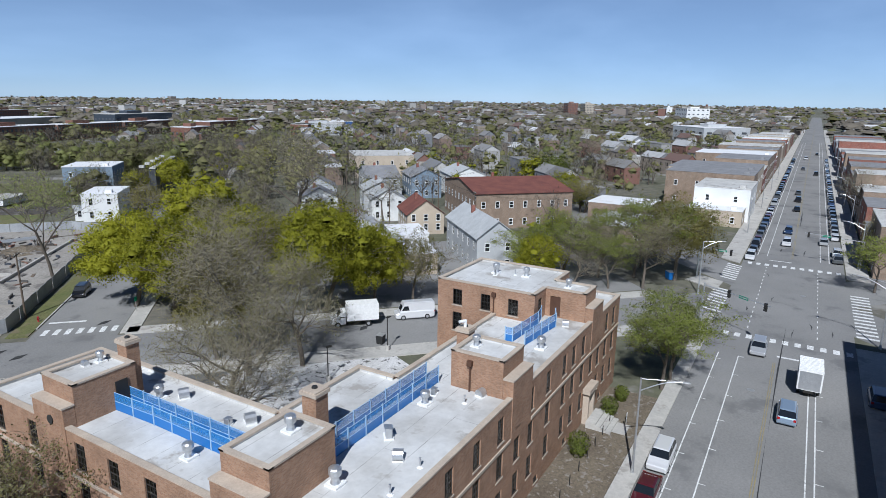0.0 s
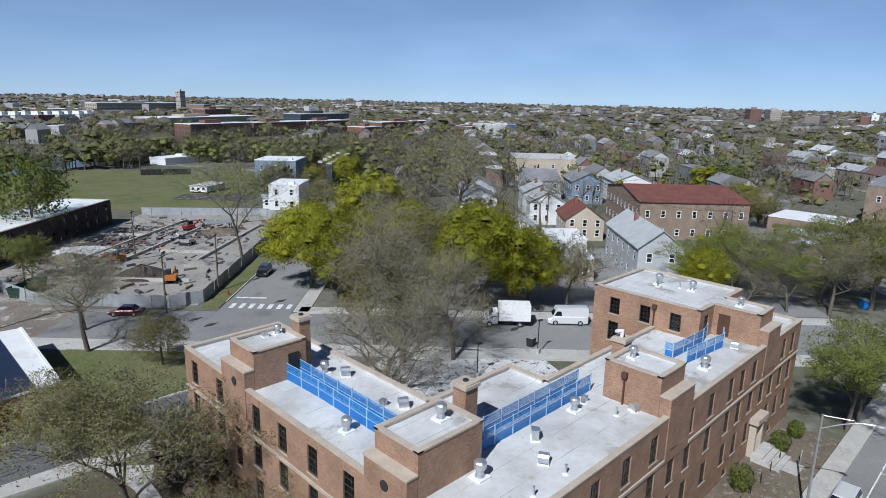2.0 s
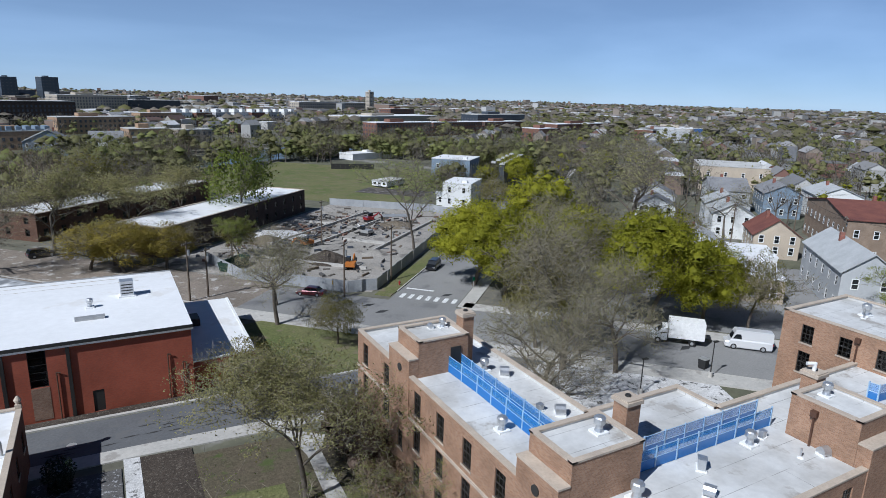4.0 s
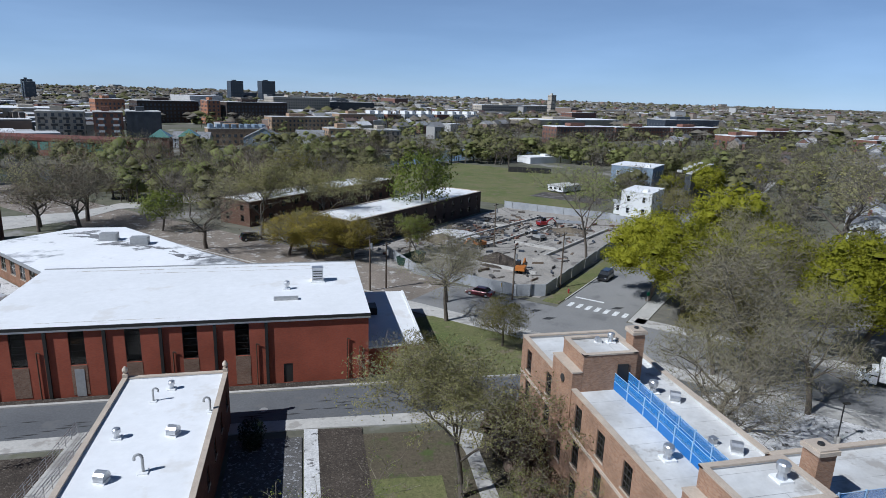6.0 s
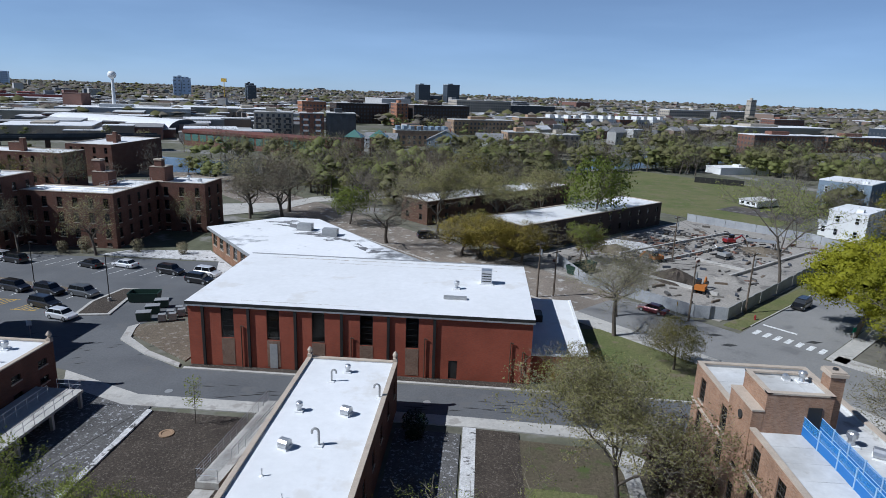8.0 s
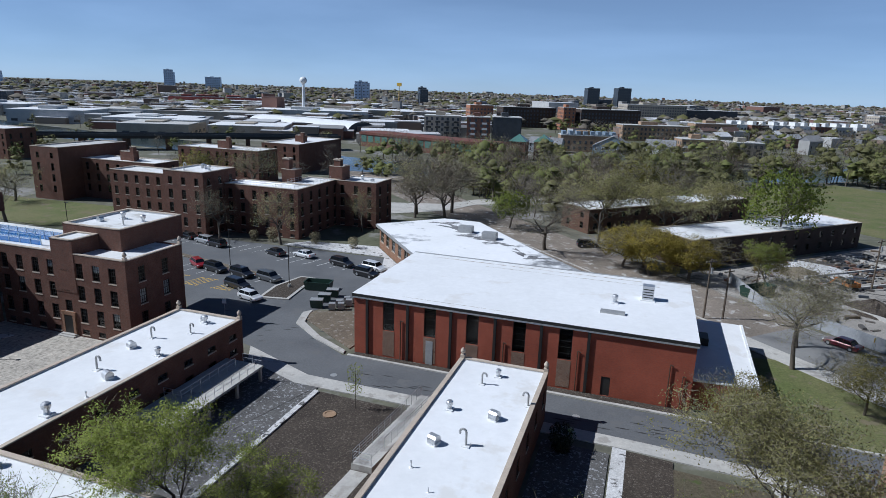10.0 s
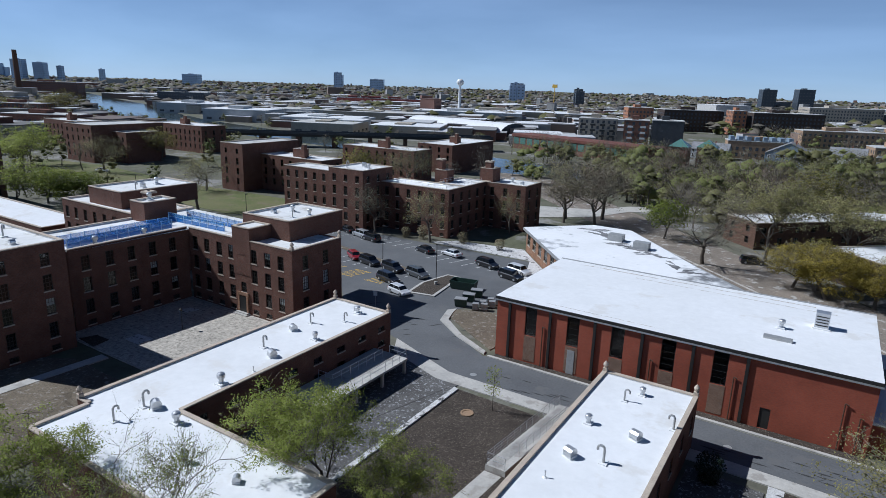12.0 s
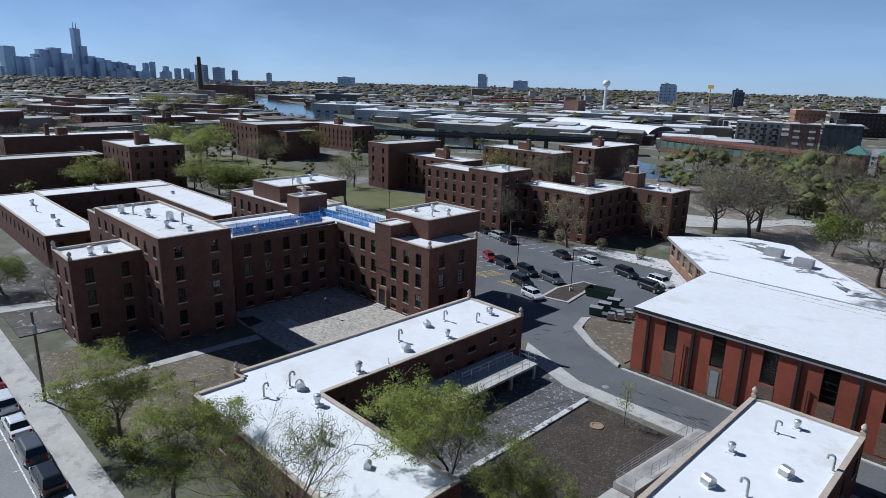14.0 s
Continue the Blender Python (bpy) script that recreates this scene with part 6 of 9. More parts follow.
def gear(kind):
    """Shared meshes of roof vents, standing on z = 0."""
    if kind in GEAR:
        return GEAR[kind]
    g, base = Geo(), Geo()
    if kind == "turbine_vent":
        base.prism([(0.42, 0.42), (-0.42, 0.42), (-0.42, -0.42), (0.42, -0.42)], 0, 0.14)
        g.rings((0, 0, 0.1), [(0.30, 0), (0.22, 0.22), (0.22, 0.45), (0.33, 0.5), (0.36, 0.62), (0.36, 0.86), (0.28, 0.95), (0.06, 1.02)], 12)
    elif kind == "hood_vent":
        base.prism([(0.32, 0.32), (-0.32, 0.32), (-0.32, -0.32), (0.32, -0.32)], 0, 0.16)
        rows = []
        for i in range(7):
            a = math.pi * i / 6
            rows.append([(0.33 * math.cos(a), -0.30, 0.28 + 0.36 * math.sin(a)), (0.33 * math.cos(a), 0.30, 0.28 + 0.36 * math.sin(a))])
        for a, b in zip(rows, rows[1:]):
            g.poly([a[0], a[1], b[1], b[0]])
        g.poly([r[0] for r in rows][::-1])
        g.poly([r[1] for r in rows])
        g.box(-0.32, 0.32, -0.29, 0.29, 0.12, 0.3)
    elif kind == "gooseneck":
        base.prism([(0.28, 0.28), (-0.28, 0.28), (-0.28, -0.28), (0.28, -0.28)], 0, 0.08)
        last = Vector((0, 0, 0.05))
        pts = [Vector((0, 0, 1.0))] + [Vector((0.22 - 0.22 * math.cos(a), 0, 1.0 + 0.22 * math.sin(a))) for a in (0.6, 1.2, 1.8, 2.4, 3.0)] + [Vector((0.44, 0, 0.86))]
        for q in pts:
            g.tube(last, q, 0.085, n=8)
            last = q
    elif kind == "pipe_vent":
        base.rings((0, 0, 0), [(0.22, 0), (0.10, 0.1)], 8)
        g.tube((0, 0, 0), (0, 0, 0.62), 0.055, n=8)
        g.tube((0, 0, 0.45), (0, 0, 0.66), 0.075, n=8)
    elif kind == "slant_vent":
        base.prism([(0.4, 0.3), (-0.4, 0.3), (-0.4, -0.3), (0.4, -0.3)], 0, 0.1)
        for i in range(3):
            g.box(-0.36 + i * 0.25, -0.16 + i * 0.25, -0.2, 0.2, 0.08, 0.75 - 0.06 * i)
        g.poly([(-0.4, -0.26, 0.72), (0.4, -0.26, 0.6), (0.4, 0.26, 0.66), (-0.4, 0.26, 0.78)])
    GEAR[kind] = (g.mesh("cap", M_METAL if kind != "gooseneck" else M_DULL), base.mesh("curb", M_WHITE))
    return GEAR[kind]


GEAR_WORDS = {"turbine_vent": "round galvanized metal roof vent on a white curb", "hood_vent": "arched grey metal roof hood", "gooseneck": "bent grey gooseneck pipe on the roof", "pipe_vent": "short capped vent pipe on the roof", "slant_vent": "ribbed metal flue group on the roof"}


def roof_gear(kind, x, y, z, turn=0.0, size=1.0):
    cap, base = gear(kind)
    t = thing(kind, GEAR_WORDS[kind], "roof vent", "roof vents", at=Matrix.LocRotScale((x, y, z), Euler((0, 0, radians(turn))), (size, size, size)))
    part("cap", cap, None, t)
    part("curb", base, None, t, "white flashed curb")
    return t


ZR = ZM - 0.35
for k, x, y, z, tn, s in (
    ("turbine_vent", 23.9, 21.0, ZR, 0, 1.1), ("turbine_vent", 34.8, 21.8, ZR, 0, 1.0), ("slant_vent", 29.7, 21.4, ZR, 40, 1.1), ("hood_vent", 27.9, 19.4, ZR, 30, 1.1), ("pipe_vent", 27.9, 17.8, ZR, 0, 1), ("pipe_vent", 24.8, 17.8, ZR, 0, 1),
    ("slant_vent", 36.4, 22.0, ZR, 10, 0.8), ("pipe_vent", 36.4, 19.4, ZR, 0, 1), ("turbine_vent", 49.0, 18.5, ZR, 0, 1.1), ("hood_vent", 55.6, 18.6, ZR, 20, 1), ("hood_vent", 38.0, 18.9, ZR, 80, 1),
    ("turbine_vent", 60.3, 28.5, ZT - 0.3, 0, 1.1), ("turbine_vent", 60.8, 25.1, ZT - 0.3, 0, 1.0), ("pipe_vent", 60.7, 26.4, ZT - 0.3, 0, 1), ("turbine_vent", 59.4, 19.8, ZT - 0.3, 0, 0.9), ("gooseneck", 59.4, 28.2, ZT - 0.3, 200, 0.8),
    ("turbine_vent", 23.4, 23.8, ZT - 0.25, 0, 1.0), ("turbine_vent", 40.4, 20.6, ZT - 0.25, 0, 0.9), ("turbine_vent", 23.2, 42.2, ZT - 0.25, 0, 0.8), ("hood_vent", 22.2, 42.4, ZT - 0.25, 0, 0.7),
    ("turbine_vent", 21.3, 30.4, ZR, 0, 1.0), ("turbine_vent", 25.2, 38.7, ZR, 0, 1.0), ("hood_vent", 26.2, 37.3, ZR, 60, 1.2), ("hood_vent", 26.2, 30.4, ZR, 60, 1.2), ("pipe_vent", 21.0, 45.6, ZR, 0, 1), ("slant_vent", 25.2, 31.4, ZR, 20, 0.8),
    ("turbine_vent", -12.5, 55.1, ZL - 0.22, 0, 0.8), ("gooseneck", -13.6, 53.0, ZL - 0.22, 0, 1), ("gooseneck", -8.6, 50.4, ZL - 0.22, 180, 1.1), ("turbine_vent", -15.0, 47.2, ZL - 0.22, 0, 0.85), ("hood_vent", -10.9, 47.1, ZL - 0.22, 70, 1.3),
    ("hood_vent", -14.5, 41.6, ZL - 0.22, 70, 1.3), ("gooseneck", -12.0, 42.2, ZL - 0.22, 180, 1.2), ("pipe_vent", -15.0, 37.9, ZL - 0.22, 0, 0.9), ("turbine_vent", -12, 33, ZL - 0.22, 0, 0.8), ("pipe_vent", -12.8, 35.6, ZL - 0.22, 0, 0.6),
    ("gooseneck", -50.2, 49.7, ZL - 0.22, 0, 1.1), ("hood_vent", -50.2, 46.9, ZL - 0.22, 70, 1.2), ("turbine_vent", -46.3, 46.4, ZL - 0.22, 0, 0.9), ("gooseneck", -49.2, 41.6, ZL - 0.22, 0, 1.2), ("hood_vent", -46.8, 40.6, ZL - 0.22, 70, 1.3),
    ("turbine_vent", -46.0, 33.6, ZL - 0.22, 0, 1.1), ("pipe_vent", -45.6, 37.1, ZL - 0.22, 0, 0.9), ("hood_vent", -46.9, 27.5, ZL - 0.22, 70, 1.3), ("gooseneck", -47.9, 27.0, ZL - 0.22, 90, 1.2), ("gooseneck", -47.7, 24.2, ZL - 0.22, 90, 1.1),
    ("turbine_vent", -43.3, 27.0, ZL - 0.22, 0, 1.0), ("turbine_vent", -47.8, 55.5, ZL - 0.22, 0, 0.9), ("slant_vent", -48.4, 55.9, ZL - 0.22, 0, 0.8), ("gooseneck", -47.3, 52.4, ZL - 0.22, 0, 1.0), ("turbine_vent", -38, 24, ZL - 0.22, 0, 0.9), ("hood_vent", -33, 24.6, ZL - 0.22, 40, 0.9),
    ("turbine_vent", -2.8, 75.2, 8.0, 0, 1.0), ("turbine_vent", -66, 66, ZU - 0.35, 0, 1.0), ("gooseneck", -67, 63.5, ZU - 0.35, 0, 1), ("turbine_vent", -70, 66.5, ZU - 0.35, 0, 1), ("hood_vent", -71.5, 64, ZU - 0.35, 0, 1.1),
    ("turbine_vent", -86, 21.5, ZC - 0.35, 0, 1.1), ("slant_vent", -86.5, 23.3, ZC - 0.35, 0, 1.2), ("turbine_vent", -84, 30.5, ZU - 0.35, 0, 1.0), ("gooseneck", -85, 33, ZU - 0.35, 0, 1.3), ("slant_vent", -88, 32.5, ZU - 0.35, 0, 1.6), ("turbine_vent", -92, 31, ZU - 0.35, 0, 1.2), ("gooseneck", -95, 30, ZU - 0.35, 0, 1.3), ("slant_vent", -97, 29, ZU - 0.35, 0, 1.5), ("hood_vent", -80.5, 32, ZU - 0.35, 0, 1.0),
    ("turbine_vent", -83.2, 43, ZC - 0.35, 0, 1.1), ("turbine_vent", -83, 50, ZC - 0.35, 0, 1.0), ("turbine_vent", -93, 57.5, ZU - 0.1, 0, 1.1), ("turbine_vent", -92, 112, 13.65, 0, 1.2), ("slant_vent", -95, 114, 13.65, 0, 1.5), ("gooseneck", -97, 110, 13.65, 0, 1.4), ("turbine_vent", -66, 135, 10.65, 0, 1.2), ("hood_vent", -63, 134, 10.65, 0, 1.2),
    ("slant_vent", -105, 64, ZU - 0.35, 0, 1.3), ("turbine_vent", -107, 68, ZU - 0.35, 0, 1.2), ("gooseneck", -104, 62, ZU - 0.35, 0, 1.2),
    ("turbine_vent", -130, 28, 5.8, 0, 1.2), ("hood_vent", -138, 29, 5.8, 0, 1.2), ("gooseneck", -146, 28, 5.8, 0, 1.2), ("turbine_vent", -154, 29, 5.8, 0, 1.2), ("turbine_vent", -167, 45, 5.8, 0, 1.2), ("hood_vent", -150, 57, 5.8, 0, 1.2),
):
    roof_gear(k, x, y, z, tn, s)


def chimney(parent, x, y, w, d, z0, z1):
    g = Geo()
    g.box(x - w / 2, x + w / 2, y - d / 2, y + d / 2, z0, z1 - 0.35)
    c = part("chimney", g, M_TAN if parent == tan_root else M_RED, parent)
    g = Geo()
    g.box(x - w / 2 - 0.12, x + w / 2 + 0.12, y - d / 2 - 0.12, y + d / 2 + 0.12, z1 - 0.349, z1 - 0.1)
    g.box(x - w / 2 - 0.04, x + w / 2 + 0.04, y - d / 2 - 0.04, y + d / 2 + 0.04, z1 - 0.099, z1)
    part("cap", g, M_STONE, c, "stone chimney cap")
    g = Geo()
    g.tube((x, y, z1), (x, y, z1 + 0.12), 0.2, 0.17, 10)
    part("flue", g, M_DARKMETAL, c)


chimney(tan_root, 24.75, 41.2, 1.0, 1.1, ZM - 0.5, 14.7)
chimney(tan_root, 27.0, 25.2, 1.15, 1.15, ZM - 0.5, 14.0)
chimney(tan_root, 42.7, 22.8, 1.1, 1.1, ZM - 0.5, 13.6)
chimney(riverside_root, -81, 126, 1.6, 1.6, 12.5, 16.0)
chimney(riverside_root, -72, 134, 1.6, 1.6, 13.5, 15.6)
chimney(court_root, -97, 60, 1.6, 1.6, ZC - 0.6, 14.5)
g = Geo()
g.tube((42.6, 22.8, 13.6), (42.6, 22.8, 14.2), 0.14, n=8)
g.tube((42.6, 22.8, 14.12), (42.1, 23.1, 14.12), 0.14, n=8)
part("flue_pipe", g, M_WHITE, tan_root, "white bent flue pipe")
# stair tower door, downpipes and their dark hoppers on the tan block
g = Geo()
g.box(22.6, 23.5, 39.62, 39.69, ZR, ZR + 2.1)
part("door", g, M_DARKMETAL, tan_root, "dark roof door")
for x, y, z0, z1 in ((25.05, 23.2, ZR, 13.0), (38.25, 20.0, ZR, 13.0), (54.36, 25.9, ZR, 13.0)):
    g = Geo()
    g.tube((x, y, z0), (x, y, z1 - 0.5), 0.08, n=6)
    g.prism([(x + 0.18, y + 0.2), (x - 0.18, y + 0.2), (x - 0.18, y - 0.2), (x + 0.18, y - 0.2)], z1 - 0.55, z1 - 0.15)
    part("downpipe", g, M_RUST, tan_root, "rusty downpipe with a hopper head")
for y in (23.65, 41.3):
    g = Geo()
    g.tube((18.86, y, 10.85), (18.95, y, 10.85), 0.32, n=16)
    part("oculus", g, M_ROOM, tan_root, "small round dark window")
for y0 in (21.8, 25.2, 39.7, 43.1):
    g = Geo()
    for i in range(3):
        g.tube((18.98, y0 + 0.08 + i * 0.1, 9.0), (18.98, y0 + 0.08 + i * 0.1, 11.85), 0.05, n=5)
    part("pilaster_rib", g, M_TAN, tan_root)
# entrance on the street side
g = Geo()
g.box(56.2, 56.55, 15.9, 16.49, 0.1, 3.5)
g.box(58.0, 58.35, 15.9, 16.49, 0.1, 3.5)
g.box(55.9, 58.65, 15.7, 16.49, 3.5, 4.0)
part("portal", g, M_STONE, tan_root, "pale stone door surround")
g = Geo()
g.box(56.56, 57.99, 16.40, 16.48, 0.4, 3.3)
part("door", g, M_DARKMETAL, tan_root, "dark entrance door")
g = Geo()
for i in range(4):
    g.box(55.6, 58.9, 13.4 + i * 0.5, 15.88, 0.1 if i == 0 else 0.1 + i * 0.17, 0.27 + i * 0.17)
g.box(56.2, 58.3, 12.1, 13.39, 0.1, 0.17)
solid("entrance_steps", g, M_CONCRETE, "pale concrete entrance steps and walk", "steps")


# ---- blue roof fences ----
def netting(name, c, open_share):
    """Fine plastic net: part of the light passes between its threads."""
    m, t, b = nodes_of(name)
    b.inputs["Base Color"].default_value, b.inputs["Roughness"].default_value = (*c, 1), 0.5
    clear = t.nodes.new("ShaderNodeBsdfTransparent")
    mx = t.nodes.new("ShaderNodeMixShader")
    mx.inputs[0].default_value = open_share
    link(t, b.outputs[0], mx.inputs[1])
    link(t, clear.outputs[0], mx.inputs[2])
    link(t, mx.outputs[0], t.nodes["Material Output"].inputs[0])
    return m


M_SCREEN = netting("blue_screen", (0.035, 0.20, 0.56), 0.32)
M_NET = netting("blue_net", (0.06, 0.27, 0.62), 0.55)



def mesh_fence(pts, z, label, high=1.25):
    """Posts, top rail and blue netting along a line on a roof."""
    t = thing("roof_fence", label, "fence", "blue roof fences")
    posts = []
    for (ax, ay), (bx, by) in zip(pts, pts[1:]):
        n = max(1, round(math.hypot(bx - ax, by - ay) / 1.75))
        posts += [(ax + (bx - ax) * i / n, ay + (by - ay) * i / n) for i in range(n)]
    posts.append(pts[-1])
    for x, y in posts:
        g = Geo()
        g.box(x - 0.045, x + 0.045, y - 0.045, y + 0.045, z, z + high + 0.08)
        part("post", g, M_BLUEPOST, t, "pale blue post")
    for (ax, ay), (bx, by) in zip(posts, posts[1:]):
        g = Geo()
        for h in (high, high * 0.52):
            g.tube((ax, ay, z + h), (bx, by, z + h), 0.025, n=5)
        part("rail", g, M_BLUEPOST, t)
        d = Vector((bx - ax, by - ay, 0))
        m = Matrix.Translation((ax, ay, z)) @ Matrix.Rotation(math.atan2(d.y, d.x), 4, "Z")
        g = Geo()
        g.box(0.03, d.length - 0.03, -0.004, 0.004, 0.03, high * 0.54, m)
        part("panel", g, M_SCREEN, t, "dense blue plastic screen")
        g = Geo()
        g.box(0.03, d.length - 0.03, -0.003, 0.003, high * 0.55, high, m)
        part("netting", g, M_NET, t, "thin see-through blue netting")


for line in (
    [(22.45, 39.9), (22.6, 35.6), (22.5, 26.0)], [(23.6, 39.8), (23.55, 27.6)],
    [(25.4, 22.78), (38.3, 22.78)], [(25.6, 23.9), (38.3, 23.9)],
    [(48.9, 22.0), (49.0, 21.3), (54.4, 21.0), (56.2, 21.4)], [(48.8, 20.0), (54.9, 19.35), (56.2, 19.9)],
):
    mesh_fence(line, ZR, "blue screened safety fence on a white roof", 1.38)
mesh_fence([(-83.6, 39.5), (-83.9, 55.0)], ZC - 0.35, "blue screened safety fence on a white roof", 1.3)
mesh_fence([(-86.0, 56.0), (-86.0, 39.5)], ZC - 0.35, "blue screened safety fence on a white roof", 1.3)
mesh_fence([(-89.0, 58.0), (-76.0, 58.4)], ZC - 0.35, "blue screened safety fence on a white roof", 1.3)
mesh_fence([(-88.5, 61.0), (-75.0, 60.8)], ZC - 0.35, "blue screened safety fence on a white roof", 1.3)


def pipe_rail(pts, z, label, name="railing", high=1.05, mat=None, step=1.6, bars=(1.0, 0.55)):
    t = thing(name, label, "railing", "railings")
    for (ax, ay), (bx, by) in zip(pts, pts[1:]):
        n = max(1, round(math.hypot(bx - ax, by - ay) / step))
        for i in range(n + 1):
            x, y = ax + (bx - ax) * i / n, ay + (by - ay) * i / n
            g = Geo()
            g.tube((x, y, z), (x, y, z + high), 0.028, n=5)
            part("post", g, mat or M_METAL, t)
        for h in bars:
            g = Geo()
            g.tube((ax, ay, z + high * h), (bx, by, z + high * h), 0.026, n=5)
            part("rail", g, mat or M_METAL, t)


pipe_rail([(-88.5, 115), (-72.5, 115)], 10.65, "pale metal roof railing")
pipe_rail([(-72.5, 115), (-72.5, 131)], 10.65, "pale metal roof railing")
pipe_rail([(-78, 121), (-78, 130)], 10.65, "pale metal roof railing")

# ---- ramp and canopy beside the low blocks ----
g = Geo()
g.prism([(-22.6, 43.0), (-20.6, 43.0), (-19.3, 57.0), (-21.3, 57.0)], 0.1, 0.72)
ramp = solid("access_ramp", g, M_CONCRETE, "pale concrete access ramp with metal railings", "ramp")
pipe_rail([(-22.5, 43.1), (-21.25, 56.9)], 0.72, "galvanized metal railing on a ramp", high=1.2, bars=(1.0, 0.75, 0.5, 0.25), step=1.2)
pipe_rail([(-20.7, 46.0), (-19.4, 56.9)], 0.72, "galvanized metal railing on a ramp", high=1.2, bars=(1.0, 0.75, 0.5, 0.25), step=1.2)
pipe_rail([(-22.5, 43.1), (-20.7, 43.1)], 0.72, "galvanized metal railing on a ramp", high=1.2, bars=(1.0, 0.5))
g = Geo()
g.prism([(-23.5, 29.6), (-21.8, 29.6), (-20.9, 42.9), (-22.6, 42.9)], 0.0, 0.14)
solid("path", g, M_CONCRETE, "pale concrete path beside a soil bed", "path", kind="structure")
deck = thing("entrance_deck", "white concrete entrance deck with railings beside a low block", "deck")
g = Geo()
g.box(-44.4, -39.4, 40.4, 54.5, 1.75, 2.0)
part("slab", g, M_CONCRETE, deck, "pale concrete slab")
for y in (41, 45.5, 50, 54.2):
    g = Geo()
    g.box(-39.8, -39.5, y - 0.15, y + 0.15, 0.05, 1.75)
    part("post", g, M_CONCRETE, deck)
pipe_rail([(-39.5, 45.0), (-39.5, 54.4), (-42.0, 54.4)], 2.0, "metal railing on an entrance deck", step=1.4)
pipe_rail([(-44.2, 44.6), (-42.1, 44.6), (-42.0, 53.0)], 2.0, "metal railing on an entrance deck", step=1.4)
# this path takes the shade-toned ground colour instead of plain concrete
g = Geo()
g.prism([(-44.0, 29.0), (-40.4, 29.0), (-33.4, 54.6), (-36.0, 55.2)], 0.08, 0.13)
solid("path", g, M_SHADY, "path strewn with pale petals, shade put into its dark colour", "path", kind="structure")
g = Geo()
g.prism([(-32.9, 29.5), (-32.3, 29.5), (-32.3, 54.4), (-32.9, 54.6)], 0.05, 0.28)
solid("garden_kerb", g, M_GRAVEL, "low pale stone edging of a soil bed", "kerb", kind="structure")
g = Geo()
g.prism([(-45.5, 71.2), (-46.8, 75.2), (-45.9, 76.6), (-45.6, 75.0), (-44.6, 72.0), (-40.0, 68.2), (-34.8, 65.4), (-34.6, 64.6), (-40.3, 67.4)], 0.02, 0.22)
solid("kerb", g, M_CONCRETE, "pale concrete kerb round a bed", "kerb", kind="structure")

# ---- the paved court ----
for pts, mat, label in (
    ([(-74.6, 40.8), (-71.5, 40.8), (-71.9, 43.0), (-74.7, 42.7)], M_GRAVEL, "pale gravel planter square in the paved court"),
    ([(-79.3, 37.5), (-75.5, 37.2), (-76.0, 39.5), (-78.7, 39.4)], M_MULCH, "dark planting bed in the paved court"),
    ([(-78.2, 51.0), (-76.4, 51.6), (-76.2, 53.2), (-77.9, 52.8)], M_GRAVEL, "pale gravel planter square in the paved court"),
):
    g = Geo()
    g.prism(pts, 0.05, 0.16, False)
    solid("planter_bed", g, mat, label, "yard", kind="structure")
t = thing("court_lamp", "slim dark lamp post in the paved court", "lamp post", at=Matrix.Translation((-71.7, 47.2, 0.09)))
g = Geo()
g.tube((0, 0, 0), (0, 0, 2.6), 0.06, 0.045, 8)
part("post", g, M_DARKMETAL, t)
g = Geo()
g.rings((0, 0, 2.6), [(0.06, 0), (0.2, 0.08), (0.22, 0.3), (0.08, 0.42)], 10)
part("lantern", g, M_DARKMETAL, t)
g = Geo()
g.box(-70.55, -69.15, 56.02, 56.19, 0.1, 2.7)
part("door", g, M_DARKMETAL, court_root, "dark entrance door")
g = Geo()
for x0, x1, z0, z1 in ((-70.95, -70.56, 0.1, 2.9), (-69.14, -68.75, 0.1, 2.9), (-71.05, -68.65, 2.9, 3.35)):
    g.box(x0, x1, 55.98, 56.18, z0, z1)
part("door_surround", g, M_DARKTAN, court_root, "brown brick door surround")
for i in range(2):
    g = Geo()
    g.box(-71.2 + 0.2 * i, -68.5 - 0.2 * i, 55.3 + 0.3 * i, 56.15, 0.09, 0.25 + 0.16 * i)
    part("step", g, M_CONCRETE, court_root)

# weathered dark patches on the school roof
M_STAIN = surface("weathered_roof_stain", (0.12, 0.12, 0.125), (0.25, 0.25, 0.25), 0.35, 2.0, 0.85, grain=0.3, bump=0.1, c3=(0.72, 0.72, 0.72), spots=0.45)
srng = random.Random(14)
for k in range(17):
    f = (k + srng.uniform(0.1, 0.9)) / 17
    cx, cy = -40.5 + f * 27.5 + srng.uniform(-1.6, 0.2), 123.6 - f * 23.2 + srng.uniform(-1.6, 0.2)
    r, ring = srng.uniform(0.8, 1.7) * (1.0 if f < 0.6 else 0.55), []
    turn = srng.choice((2.26, 2.5, 0.4, 3.0))
    for i in range(30):
        a = 6.283 * i / 30
        q = r * (0.8 + 0.25 * math.sin(3 * a + k) + srng.uniform(-0.3, 0.3))
        u, w = math.cos(a) * q * 2.3, math.sin(a) * q * 0.8
        ring.append((cx + u * math.cos(turn) - w * math.sin(turn), cy + u * math.sin(turn) + w * math.cos(turn), 5.006 + 0.0015 * k))
    g = Geo()
    g.poly(ring)
    part("roof_stain", g, M_STAIN, school_root, "dark weathered patch on the white roof")


